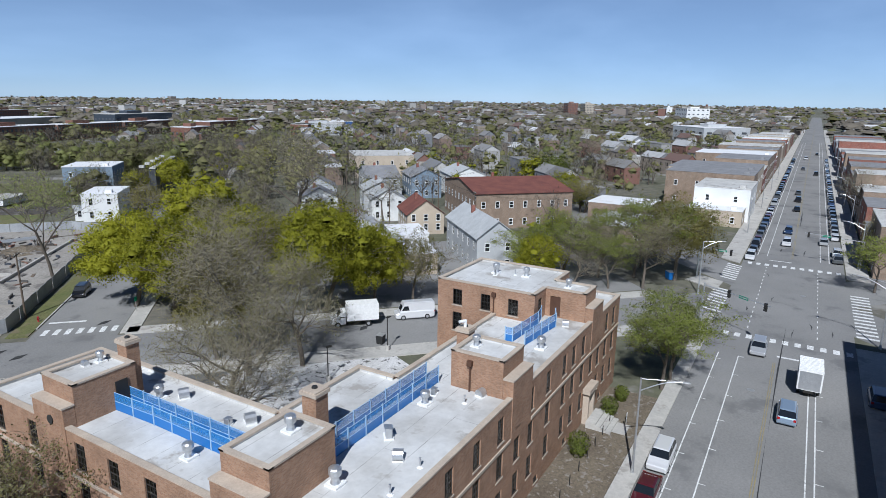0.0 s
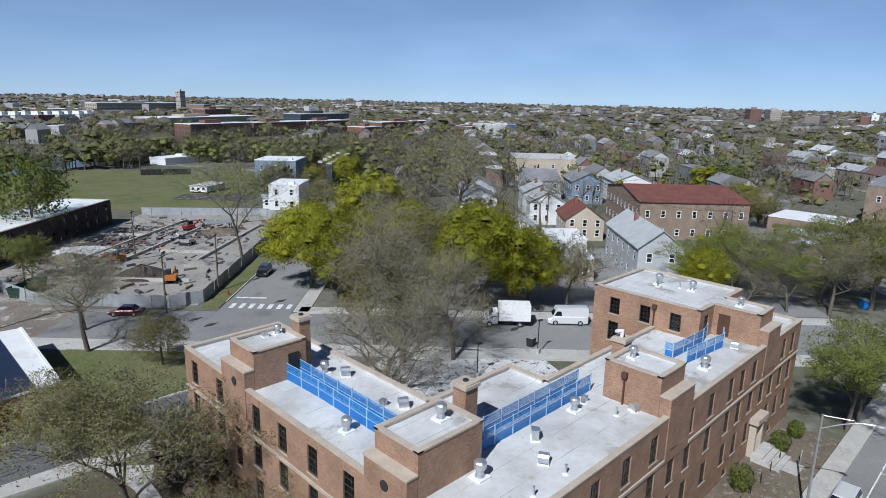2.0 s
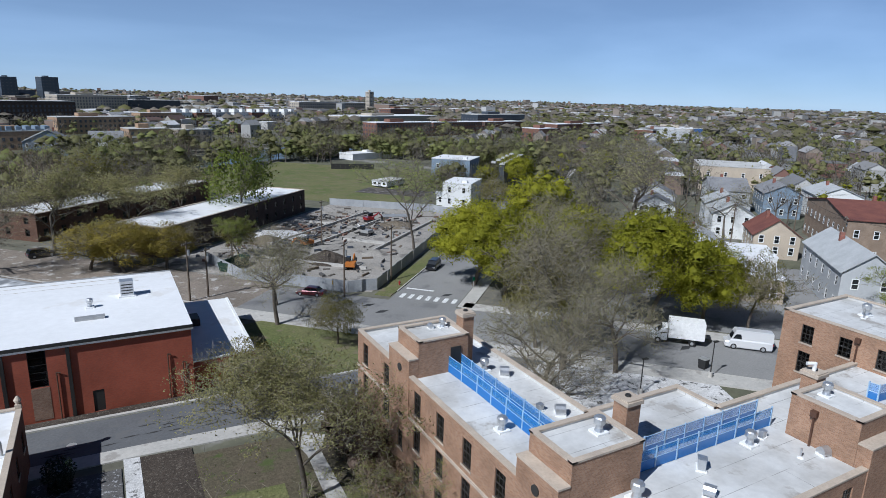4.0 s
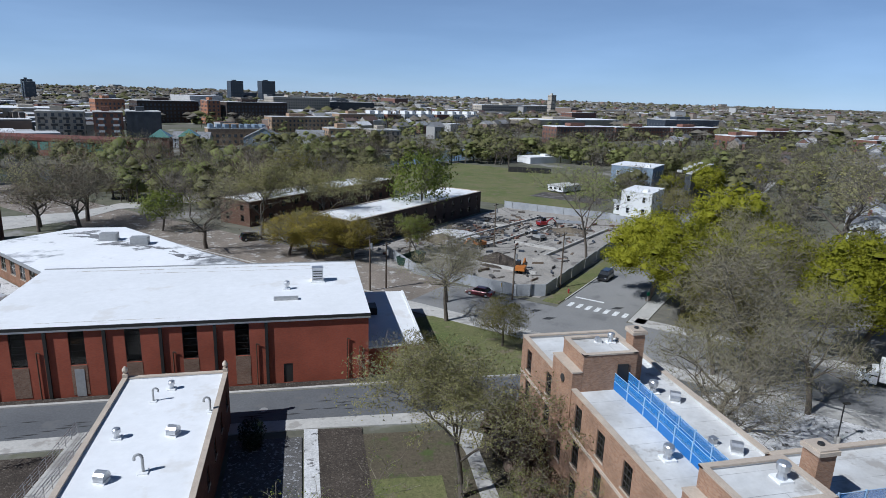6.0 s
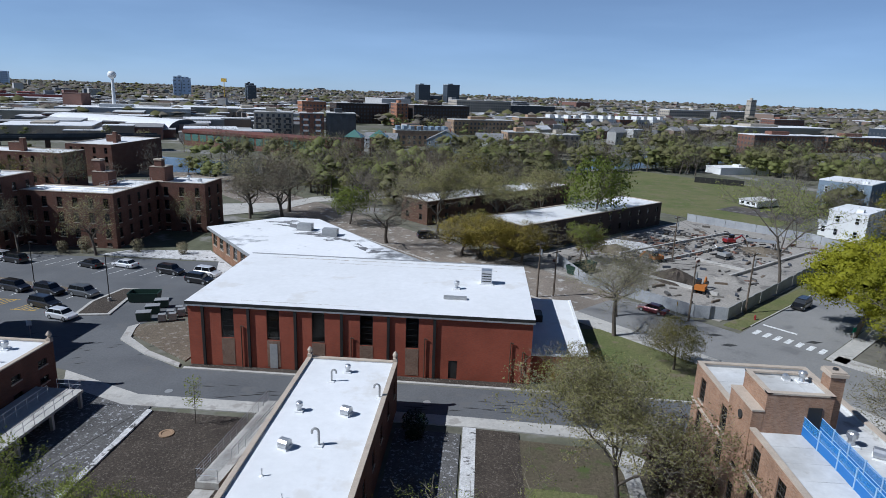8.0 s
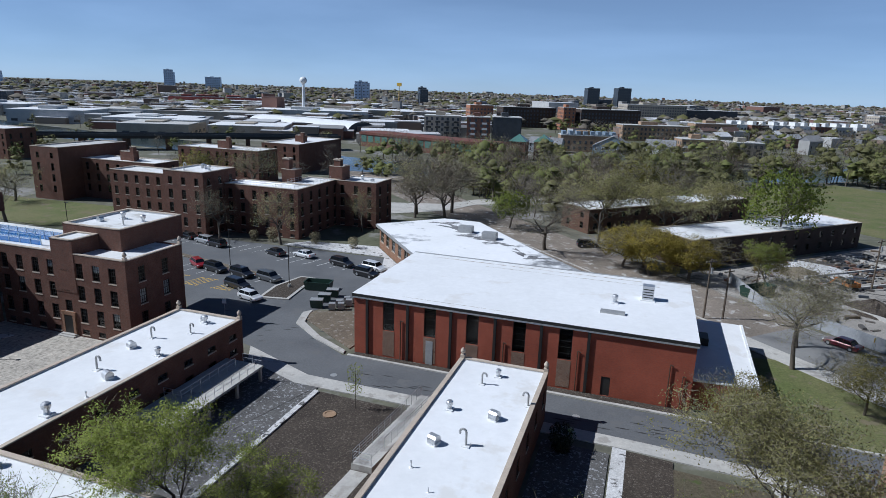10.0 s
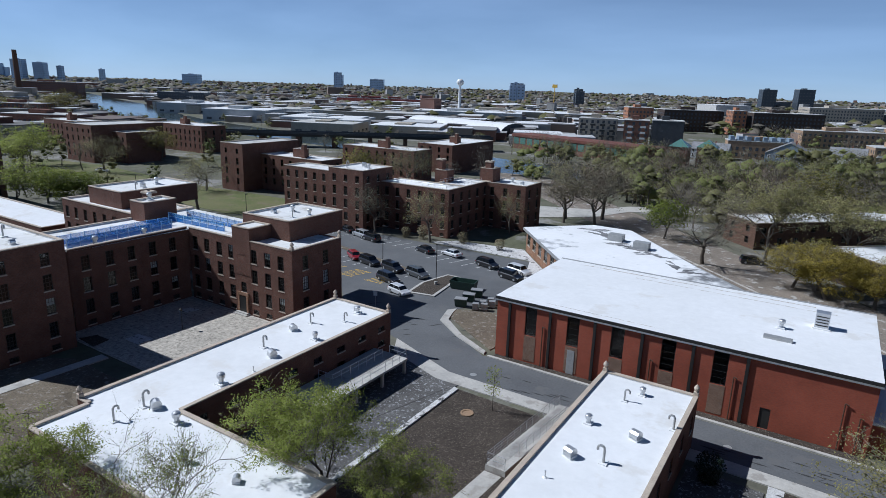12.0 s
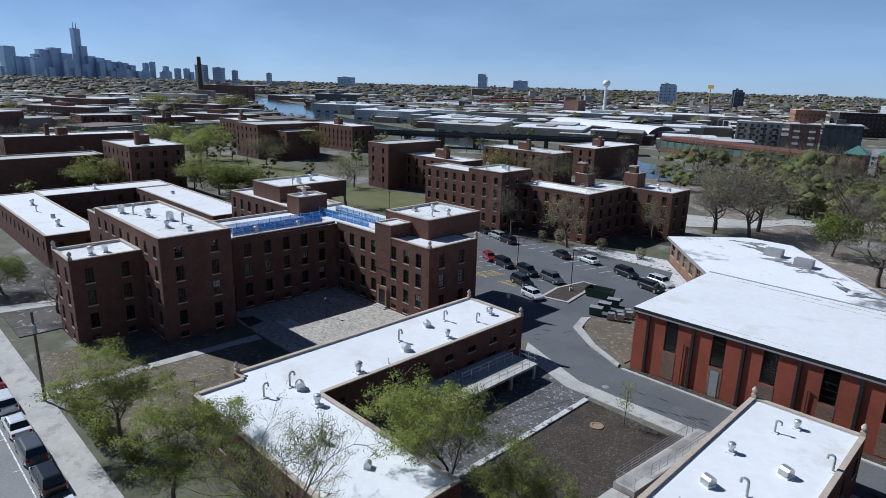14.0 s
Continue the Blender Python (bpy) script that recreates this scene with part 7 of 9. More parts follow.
# ---- houses of the neighbourhood ----
WALLS = {
    "grey": surface("grey_siding", (0.46, 0.47, 0.47), (0.40, 0.41, 0.42), 0.3, 5.0, 0.7, grain=0.08, bump=0.05),
    "white": surface("white_siding", (0.74, 0.74, 0.72), (0.66, 0.66, 0.64), 0.3, 5.0, 0.7, grain=0.06, bump=0.05),
    "tan": surface("tan_siding", (0.50, 0.42, 0.32), (0.43, 0.36, 0.28), 0.3, 5.0, 0.75, grain=0.08, bump=0.05),
    "blue": surface("blue_grey_siding", (0.22, 0.28, 0.34), (0.18, 0.23, 0.29), 0.3, 5.0, 0.7, grain=0.08, bump=0.05),
    "brown": brick("brown_house_brick", (0.27, 0.20, 0.145), (0.22, 0.16, 0.115), (0.30, 0.25, 0.2)),
    "red": brick("red_house_brick", (0.26, 0.10, 0.07), (0.20, 0.08, 0.06), (0.26, 0.18, 0.15)),
    "dark": surface("dark_cladding", (0.075, 0.08, 0.085), (0.055, 0.06, 0.065), 0.3, 5.0, 0.6, grain=0.08, bump=0.05),
}
TILES = {
    "grey": surface("grey_shingles", (0.26, 0.26, 0.265), (0.20, 0.20, 0.205), 0.4, 6.0, 0.9, grain=0.2, bump=0.2),
    "pale": surface("pale_shingles", (0.44, 0.45, 0.45), (0.36, 0.37, 0.37), 0.4, 6.0, 0.9, grain=0.15, bump=0.2),
    "red": surface("red_brown_shingles", (0.19, 0.075, 0.055), (0.14, 0.055, 0.045), 0.4, 6.0, 0.9, grain=0.2, bump=0.2),
    "white": M_BRIGHT,
    "tar": M_GREYROOF,
}
HOUSE_WIN = {}


def house_window(w, h):
    if (w, h) not in HOUSE_WIN:
        xs, zs = [-0.08, 0.06, w - 0.06, w + 0.08], [-0.08, 0.06, h / 2 - 0.04, h / 2 + 0.04, h - 0.06, h + 0.08]
        g, p, far = Geo(), Geo(), Geo()
        g.lattice(xs, zs, -0.07, -0.012)
        p.poly([(0.05, -0.013, 0.05), (w - 0.05, -0.013, 0.05), (w - 0.05, -0.013, h - 0.05), (0.05, -0.013, h - 0.05)])
        far.lattice(xs, zs, -0.07, -0.012, 1)
        HOUSE_WIN[w, h] = (g.mesh("window", M_WHITE), p.mesh("pane", M_CARGLASS))
        HOUSE_WIN["far", w, h] = far.mesh("window", M_WHITE, M_CARGLASS)
    return HOUSE_WIN[w, h]


def house(x0, x1, y0, y1, eave, ridge, along, wall, roof, label, turn=45, name="house", step=3.0, floors=2, sides="SWEN"):
    """A house in its own axes (turned about the origin); along: the axis of the ridge, or '' for a flat roof."""
    at = Matrix.Rotation(radians(turn), 4, "Z")
    t = thing(name, label, "house", "houses", at=at)
    g = Geo()
    c = [(x0, y0), (x1, y0), (x1, y1), (x0, y1)]
    for p, q in zip(c, c[1:] + c[:1]):
        g.poly([(*p, 0), (*q, 0), (*q, eave), (*p, eave)])
    o, th = 0.35, 0.16
    r = Geo()
    if along == "x":
        m = (y0 + y1) / 2
        for x, s in ((x0, 1), (x1, -1)):
            g.poly([(x, y0, eave), (x, m, ridge), (x, y1, eave)][::-s])
        for s, y in ((1, y0 - o), (-1, y1 + o)):
            k = (ridge - eave) / (y1 - m)
            lo, hi = eave - o * k, ridge
            a = [(x0 - o, y, lo), (x1 + o, y, lo), (x1 + o, m, hi), (x0 - o, m, hi)]
            r.poly(a[::s])
            r.poly([(p[0], p[1], p[2] + th) for p in a][::s])
            r.poly([a[0], a[1], (a[1][0], a[1][1], a[1][2] + th), (a[0][0], a[0][1], a[0][2] + th)])
            for i, j in ((1, 2), (3, 0)):
                r.poly([a[i], a[j], (a[j][0], a[j][1], a[j][2] + th), (a[i][0], a[i][1], a[i][2] + th)])
    elif along == "y":
        m = (x0 + x1) / 2
        for y, s in ((y0, -1), (y1, 1)):
            g.poly([(x0, y, eave), (m, y, ridge), (x1, y, eave)][::s])
        for s, x in ((-1, x0 - o), (1, x1 + o)):
            k = (ridge - eave) / (x1 - m)
            lo, hi = eave - o * k, ridge
            a = [(x, y0 - o, lo), (x, y1 + o, lo), (m, y1 + o, hi), (m, y0 - o, hi)]
            r.poly(a[::s])
            r.poly([(p[0], p[1], p[2] + th) for p in a][::s])
            r.poly([a[0], a[1], (a[1][0], a[1][1], a[1][2] + th), (a[0][0], a[0][1], a[0][2] + th)])
            for i, j in ((1, 2), (3, 0)):
                r.poly([a[i], a[j], (a[j][0], a[j][1], a[j][2] + th), (a[i][0], a[i][1], a[i][2] + th)])
    else:
        r.prism([(x0 - 0.1, y0 - 0.1), (x1 + 0.1, y0 - 0.1), (x1 + 0.1, y1 + 0.1), (x0 - 0.1, y1 + 0.1)], eave, eave + 0.25)
        r.box(x0 + 1, x0 + 2.4, y0 + 1.5, y0 + 3, eave + 0.25, eave + 1.0)
    part("wall", g, WALLS[wall], t)
    part("roof", r, TILES[roof], t)
    w, h = 0.95, 1.6
    f, p_ = house_window(w, h)
    far = math.hypot((x0 + x1) / 2, (y0 + y1) / 2) > 215
    for key, p, q in zip("SENW", c, c[1:] + c[:1]):
        if key not in sides:
            continue
        d = Vector((q[0] - p[0], q[1] - p[1]))
        k = max(1, int(d.length / step))
        for i in range(k):
            for fl in range(floors):
                u = d.length * (i + 0.5) / k - w / 2
                z = 1.0 + fl * (eave - 0.3) / floors
                m = Matrix.Translation((p[0] + d.x / d.length * u, p[1] + d.y / d.length * u, z)) @ Matrix.Rotation(math.atan2(d.y, d.x), 4, "Z")
                if far:
                    part("window", HOUSE_WIN["far", w, h], None, t, at=m)
                    continue
                win = part("window", f, None, t, at=m)
                part("pane", p_, None, win)
    if along:
        g = Geo()
        cx, cy = x0 + (x1 - x0) * 0.6, y0 + (y1 - y0) * 0.6
        g.box(cx - 0.35, cx + 0.35, cy - 0.35, cy + 0.35, eave, ridge + 0.9)
        part("chimney", g, WALLS["red"], t)
    return t


def hsd(s0, s1, d0, d1, *a, **k):
    """A house on the diagonal streets, by s and d; its far sides back onto others and have no windows."""
    return house(s0, s1, -d1, -d0, *a, sides="WN" if d0 > 0 else "WS", **k)


hsd(106, 128, 34, 42, 7, 10, "x", "grey", "pale", "tall grey sided house with a pale grey gabled roof", floors=2, step=3.6)
hsd(142, 154, 28, 37, 5, 8.3, "x", "tan", "red", "tan gabled house with a red brown roof")
hsd(145, 176, 46, 72, 9, 11.2, "y", "brown", "red", "long brown brick house with a red brown roof", step=3.4, floors=2)
hsd(140, 150, 13, 21, 3, 5.0, "x", "white", "pale", "small white gabled garage", floors=1)
hsd(108, 126, 14, 27, 4, 4, "", "tan", "white", "low flat-roofed building behind the trees", floors=1)
hsd(128, 139, 22, 30, 3.2, 3.2, "", "white", "white", "low white flat-roofed garage", floors=1)
hsd(196, 212, 40, 50, 7, 9.5, "x", "blue", "grey", "blue grey sided gabled house")
hsd(198, 214, 54, 66, 7, 9.5, "x", "white", "pale", "white sided house with a pale roof")
hsd(200, 222, 26, 37, 6.5, 9.2, "y", "grey", "grey", "grey sided house with a grey roof")
hsd(250, 275, 28, 52, 9, 9, "", "tan", "tar", "large tan flat-roofed building", floors=2, step=5)
hsd(172.5, 186, -50, -41.5, 7, 7, "", "white", "white", "white two-storey house with a flat roof", floors=2)
hsd(174.5, 182, -52.4, -50.1, 2.8, 2.8, "", "white", "pale", "low white house wing", floors=1)
hsd(226, 242, -70, -55, 8.4, 8.4, "", "blue", "white", "modern grey flat-roofed house", floors=2, step=4)
for i in range(5):
    hsd(216 + i * 9, 223 + i * 9, -40, -30 - 12, 8.6, 8.6, "", "dark", "tar", "dark roofed townhouse in a row", floors=2)
hsd(168, 176, 4, 14, 5.5, 8, "x", "white", "grey", "white gabled house among trees")
hsd(184, 194, 4, 15, 6, 9, "x", "grey", "grey", "grey gabled house among trees")
hsd(160, 168, 22, 31, 6, 8.6, "x", "white", "pale", "white gabled house among trees")
hsd(176, 186, 22, 33, 6, 8.6, "x", "grey", "pale", "grey gabled house among trees")
house(185, 206, 12.6, 27, 9, 9, "", "white", "tar", "white painted street corner building with a flat roof", 0, "shop_house", 5, 2, "SW")
house(176, 184.9, 13.4, 27, 4.2, 4.2, "", "tan", "white", "low tan shop with a white roof", 0, "shop_house", 4, 1, "SW")
house(140, 158, 25, 43, 4, 4, "", "brown", "white", "low brick shop with a patchy white roof", 0, "shop_house", 4, 1, "SW")
house(162, 175, 34, 50, 5.4, 5.4, "", "brown", "white", "low orange brown brick building", 0, "shop_house", 4, 1, "SW")
rng = random.Random(21)
x = 208.0
n = 0
while x < 560:
    w = rng.uniform(12, 26)
    h = rng.choice((7, 8.5, 10, 10.5))
    house(x, x + w - 0.3, 13.8, 13.8 + rng.uniform(18, 30), h, h, "", rng.choice(("red", "brown", "red", "brown", "tan")), rng.choice(("tar", "grey", "tar", "white")), "flat-roofed brick shop house on the main street", 0, "shop_house", 6, 2 if x < 330 else 1, "SW" if x < 330 else "W")
    x += w
x = 138.0
while x < 560:
    w = rng.uniform(12, 24)
    h = rng.choice((5, 7, 8.5, 10, 11))
    house(x, x + w - 0.3, -13.0 - rng.uniform(18, 30), -13.0, h, h, "", rng.choice(("red", "brown", "red", "brown", "grey")), rng.choice(("tar", "grey", "grey")), "flat-roofed brick shop house on the main street", 0, "shop_house", 6, 2 if x < 330 else 1, "NW" if x < 330 else "W")
    x += w
# the block that shades the street, beyond the near kerb
house(14, 82, -38, -12.6, 16, 16, "", "brown", "tar", "tall brown brick building that shades the street", 0, "shop_house", 12, 1, "N")

# ---- rows of houses beyond, too many to count ----
T_WALL = islands("town_walls", [(0.36, 0.35, 0.33), (0.20, 0.10, 0.075), (0.30, 0.25, 0.20), (0.24, 0.20, 0.17), (0.50, 0.49, 0.47), (0.20, 0.205, 0.22), (0.24, 0.17, 0.13), (0.40, 0.38, 0.34)])
T_ROOF = islands("town_roofs", [(0.19, 0.19, 0.195), (0.55, 0.55, 0.54), (0.15, 0.145, 0.14), (0.24, 0.235, 0.23), (0.15, 0.09, 0.075), (0.22, 0.215, 0.21), (0.34, 0.33, 0.32), (0.70, 0.70, 0.70), (0.42, 0.42, 0.42)])
T_PALE = islands("works_roofs", [(0.62, 0.62, 0.61), (0.40, 0.40, 0.39), (0.74, 0.74, 0.74), (0.26, 0.255, 0.25), (0.52, 0.52, 0.52), (0.20, 0.195, 0.19), (0.70, 0.69, 0.68), (0.14, 0.135, 0.13)])
T_DARK = islands("dark_town_roofs", [(0.16, 0.155, 0.15), (0.24, 0.235, 0.23), (0.12, 0.115, 0.11), (0.55, 0.55, 0.54), (0.15, 0.11, 0.09), (0.34, 0.335, 0.33)])


def rough_house(g, m, w, l, eave, ridge, flat, wins):
    """A small far house: walls, gables, roof, and near-black quads painted for unlit window openings, proud by a hand.
    """
    def q(*pts):
        g.poly([m @ Vector(p) for p in pts])
    g.k = 0
    a, b = w / 2, l / 2
    g.box(-a, a, -b, b, 0, eave, m)
    if flat:
        g.k = 1
        g.box(-a - 0.1, a + 0.1, -b - 0.1, b + 0.1, eave, eave + 0.3, m)
    else:
        q((-a, -b, eave), (a, -b, eave), (0, -b, ridge))
        q((a, b, eave), (-a, b, eave), (0, b, ridge))
        g.k = 1
        n = len(g.v)
        g.v.extend(tuple(m @ Vector(p)) for p in ((-a - 0.3, -b - 0.3, eave - 0.2), (-a - 0.3, b + 0.3, eave - 0.2), (0, b + 0.3, ridge + 0.1), (0, -b - 0.3, ridge + 0.1), (a + 0.3, b + 0.3, eave - 0.2), (a + 0.3, -b - 0.3, eave - 0.2)))
        g.f.extend([(n + 3, n + 2, n + 1, n), (n + 5, n + 4, n + 2, n + 3)])
        g.m.extend([1, 1])
    if wins:
        g.k = 2
        k = max(1, int(w / 2.6))
        e = 0.06
        for fl in range(max(1, int(eave / 3))):
            z = 1.0 + fl * 2.9
            for i in range(k):
                x = -a + w * (i + 0.5) / k
                q((x - 0.45, -b - e, z), (x + 0.45, -b - e, z), (x + 0.45, -b - e, z + 1.5), (x - 0.45, -b - e, z + 1.5))
            for i in range(max(1, int(l / 4))):
                y = -b + l * (i + 0.5) / max(1, int(l / 4))
                for sx in (-1, 1):
                    p = ((sx * (a + e), y + 0.45, z), (sx * (a + e), y - 0.45, z), (sx * (a + e), y - 0.45, z + 1.5), (sx * (a + e), y + 0.45, z + 1.5))
                    q(*(p if sx < 0 else p[::-1]))


rng = random.Random(33)
rows_geo, spots_a, spots_b, spots_c = Geo(), [], [], []
d = -400.0
while d < 720:
    s = 95.0
    while s < 900:
        x, y = sd(s, d)
        s += rng.uniform(8.5, 10.5)
        near_road = abs(y) < 46 and x < 600 or abs(y) < 16
        if near_road or y < 10 or (-36 < d < -18 and s < 215) or 74 < d < 90 or (s < 232 and -30 < d < 74) or (s < 312 and d < 0):
            continue
        if off_river(x, y) < 60 or x < 95 and y < 420:
            continue
        if rng.random() < (0.5 if s < 300 else 0.27):
            flat = rng.random() < 0.42
            e = rng.choice((5.2, 6.4, 6.6, 8.6))
            l = rng.uniform(11, 17)
            rough_house(rows_geo, Matrix.Translation((x, y, 0)) @ Matrix.Rotation(radians(135), 4, "Z"), rng.uniform(6.2, 8.2), l, e, e + rng.uniform(2.2, 3.2), flat, s < 420)
        for j in range(rng.choice((2, 2, 2, 3))):
            k = rng.uniform(2, 17) * rng.choice((-1, 1))
            tx, ty = x + k * R2, y - k * R2
            rng.choice((spots_a, spots_b, spots_b, spots_c, spots_c)).append((tx, ty, rng.uniform(7, 13), rng.uniform(3.8, 6.6)))
    d += 38
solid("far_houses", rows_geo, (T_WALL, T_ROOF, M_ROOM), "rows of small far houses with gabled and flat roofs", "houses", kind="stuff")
clumps("town_trees", spots_a, L_WOODC, "green street trees between far houses", 0.5, 40, 5)
clumps("town_trees", spots_b, L_WOODB, "bare brown street trees between far houses", 1.0, 70, 6, True)
clumps("town_trees", spots_c, L_WOODA, "olive street trees between far houses", 0.5, 40, 7)

# ---- larger buildings in the distance, each a thing ----
M_FARGLASS = plain("far_window_glass", (0.085, 0.09, 0.10), 0.2)
M_GLASSY = plain("dark_glass_wall", (0.05, 0.06, 0.075), 0.25)
# far towers: distance haze is mixed into this pale blue grey colour
M_BLUEGREY = surface("hazed_blue_tower", (0.46, 0.54, 0.66), (0.38, 0.46, 0.58), 0.02, 0.2, 0.45, metal=0.45, grain=0.1, bump=0.0)
M_CREAM = surface("cream_wall", (0.42, 0.37, 0.30), (0.34, 0.30, 0.24), 0.1, 1.0, 0.85, grain=0.1, bump=0.0)


def slab_block(name, label, x, y, w, d, h, turn, wall, roof, floor=3.2, bay=3.0, group="far buildings", glazed=True):
    """A far block with a roof, a parapet line and bands of dark windows that stand in the wall."""
    t = thing(name, label, "building", group, at=Matrix.Translation((x, y, 0)) @ Matrix.Rotation(radians(turn), 4, "Z"))
    g = Geo()
    g.box(-w / 2, w / 2, -d / 2, d / 2, 0, h)
    part("wall", g, wall, t)
    g = Geo()
    g.box(-w * 0.2, w * 0.05, -d * 0.2, d * 0.2, h + 0.35, h + 2.6 if h > 8 else h + 1.2)
    part("penthouse", g, wall, t)
    g = Geo()
    g.box(-w / 2 - 0.15, w / 2 + 0.15, -d / 2 - 0.15, d / 2 + 0.15, h, h + 0.35)
    part("roof", g, roof, t)
    g = Geo()
    z = 1.2
    while glazed and z + 1.7 < h - 0.5:
        for n, fixed, horizontal in ((w, -d / 2, True), (w, d / 2, True), (d, -w / 2, False), (d, w / 2, False)):
            k = max(1, int(n / bay))
            for i in range(k):
                u = -n / 2 + n * (i + 0.5) / k
                if horizontal:
                    g.box(u - bay * 0.23, u + bay * 0.23, fixed - 0.05, fixed + 0.05, z, z + 1.7)
                else:
                    g.box(fixed - 0.05, fixed + 0.05, u - bay * 0.23, u + bay * 0.23, z, z + 1.7)
        z += floor
    if g.f:
        tagged(part("window", g, M_FARGLASS, t, "rows of dark windows"), kind="stuff")
    return t


# brick and tan apartment blocks over the river
M_ORANGEFAR = brick("far_orange_brick", (0.36, 0.16, 0.085), (0.30, 0.13, 0.07), (0.34, 0.22, 0.16))
M_DARKFAR = brick("far_dark_brick", (0.07, 0.05, 0.042), (0.05, 0.038, 0.033), (0.08, 0.065, 0.055))
M_TANFAR = brick("far_tan_brick", (0.36, 0.24, 0.15), (0.29, 0.19, 0.12), (0.36, 0.28, 0.2))


def balconies(t, w, d, h, bay, mat):
    """Slabs with railings on the front of a far block, one a part."""
    z = 3.0
    while z < h - 2.2:
        k = max(1, int(w / bay))
        for i in range(k):
            u = -w / 2 + w * (i + 0.5) / k
            g = Geo()
            g.box(u - bay * 0.3, u + bay * 0.3, -d / 2 - 1.4, -d / 2 - 0.06, z, z + 0.2)
            g.box(u - bay * 0.3, u + bay * 0.3, -d / 2 - 1.4, -d / 2 - 1.3, z + 0.2, z + 1.1)
            part("balcony", g, mat, t, "dark metal balcony")
        z += 3.2


for x, y, w, d, h, turn, mt, rail in ((-124, 367, 22, 16, 16.5, 16, M_CREAM, M_DARKMETAL), (-102.5, 371, 14, 16, 16.5, 16, M_FARBRICK, M_WHITE), (-86, 375, 17, 18, 17, 16, WALLS["dark"], None), (-158, 574, 22, 20, 18.5, 28, M_ORANGEFAR, None), (-116, 585, 50, 24, 18, 28, M_DARKFAR, None),
                                      (-77, 574, 11, 16, 19.5, 28, M_ORANGEFAR, None), (-44, 592, 56, 24, 18.5, 28, M_DARKFAR, None), (-6, 813, 74, 30, 21, 24, M_CREAM, None), (54, 862, 72, 40, 16, 24, WALLS["dark"], None), (-2, 492, 50, 16, 11, 22, M_TANFAR, None), (44, 564, 34, 16, 11.5, 20, M_TANFAR, M_WHITE),
                                      (22, 366, 20, 14, 10.5, 14, M_TANFAR, M_WHITE), (44, 363, 18, 14, 10.2, 14, M_CREAM, M_DARKMETAL), (335, 508, 72, 20, 15.5, 18, M_GLASSY, None)):
    t = slab_block("apartment_block", "far brick apartment block with rows of windows", x, y, w, d, h, turn, mt, M_GREYROOF)
    if rail:
        balconies(t, w, d, h, 5.0, rail)
# low tan row with grey dormers along its roof
t = slab_block("apartment_block", "low orange tan brick row with grey dormers", -37, 372, 32, 13, 9, 15, M_TANFAR, M_GREYROOF)
for i in range(8):
    g = Geo()
    g.box(-15 + i * 4, -12.8 + i * 4, -5.8, 3, 9.36, 11.4)
    part("dormer", g, WALLS["blue"], t, "grey clad roof dormer")
# row of pale and red townhouses with white roof rooms
for i, (x, y) in enumerate(((62, 574), (79, 581), (96, 589), (113, 597), (130, 604), (147, 612), (164, 619))):
    t = slab_block("townhouse", "tall far townhouse with a white roof room", x, y, 15, 14, 11.5, 25, (WALLS["white"], M_FARBRICK, WALLS["grey"])[i % 3], M_GREYROOF)
    for u in (-5.2, 3.2):
        g = Geo()
        g.box(u, u + 3.2, -4, 4, 11.86, 14.6)
        part("roof_room", g, WALLS["white"], t, "white clad roof room")
for x, y, w, h, mt in ((1190, 416, 50, 26, M_FARBRICK), (1238, 398, 46, 25, M_CREAM), (-900, 438, 81, 20, M_FARBRICK), (-653, 463, 55, 15, M_GLASSY), (-600, 160, 60, 12, M_FARBRICK), (-480, 120, 50, 11, M_FARBRICK), (-420, 60, 46, 12, M_FARBRICK), (-700, 280, 70, 13, M_CREAM), (-520, 230, 40, 10, M_FARBRICK), (-400, 190, 44, 9, M_FARBRICK)):
    slab_block("apartment_block", "far brick block with flat roof and rows of windows", x, y, w, 18, h, 30, mt, M_GREYROOF)
# long red brick building with a pale roof edge
for x, y, w, h in ((203, 441, 56, 10.8), (262, 461, 60, 10.4), (322, 480, 58, 10.2), (400, 462, 92, 9.5), (297, 386, 24, 9.5), (420, 380, 60, 9)):
    slab_block("long_brick_building", "long red brick building with a pale roof edge", x, y, w, 16, h, 17, M_FARBRICK, M_BRIGHT)
# low club house and its dark screen at the edge of the field
slab_block("club_house", "low pale club house with flat white roofs", 124, 296, 40, 10, 2.8, 20, WALLS["white"], M_BRIGHT, 6, 3)
t = thing("screen_fence", "dark screened fence at the edge of the field", "fence")
for i in range(9):
    g = Geo()
    g.box(0.03, 2.0, -0.03, 0.03, 0, 2.3, Matrix.Translation((85.6 + i * 1.85, 254 - i * 0.8, 0.05)) @ Matrix.Rotation(-0.41, 4, "Z"))
    part("panel", g, M_DARKMETAL, t)
# pale halls, and gabled houses on the far bank
slab_block("works_building", "long white-roofed hall behind the brick row", 278, 640, 140, 40, 8.5, 24, M_CREAM, M_BRIGHT, 6, 8)
slab_block("works_building", "pale hall with a white roof", 388, 516, 48, 24, 7.5, 18, M_CREAM, M_BRIGHT, 6, 8)
slab_block("apartment_block", "red brick block behind the white-roofed hall", 330, 720, 44, 18, 14, 24, M_FARBRICK, M_GREYROOF)
house(-30, -10, 334, 348, 6.4, 11.5, "y", "blue", "grey", "grey clad gabled house on the far bank", 0)
house(-66, -48, 344, 358, 5, 8, "x", "grey", "grey", "grey roofed house on the far bank", 0)
house(-4, 11, 352, 364, 6.2, 9.6, "x", "white", "grey", "white gabled house on the far bank", 0)
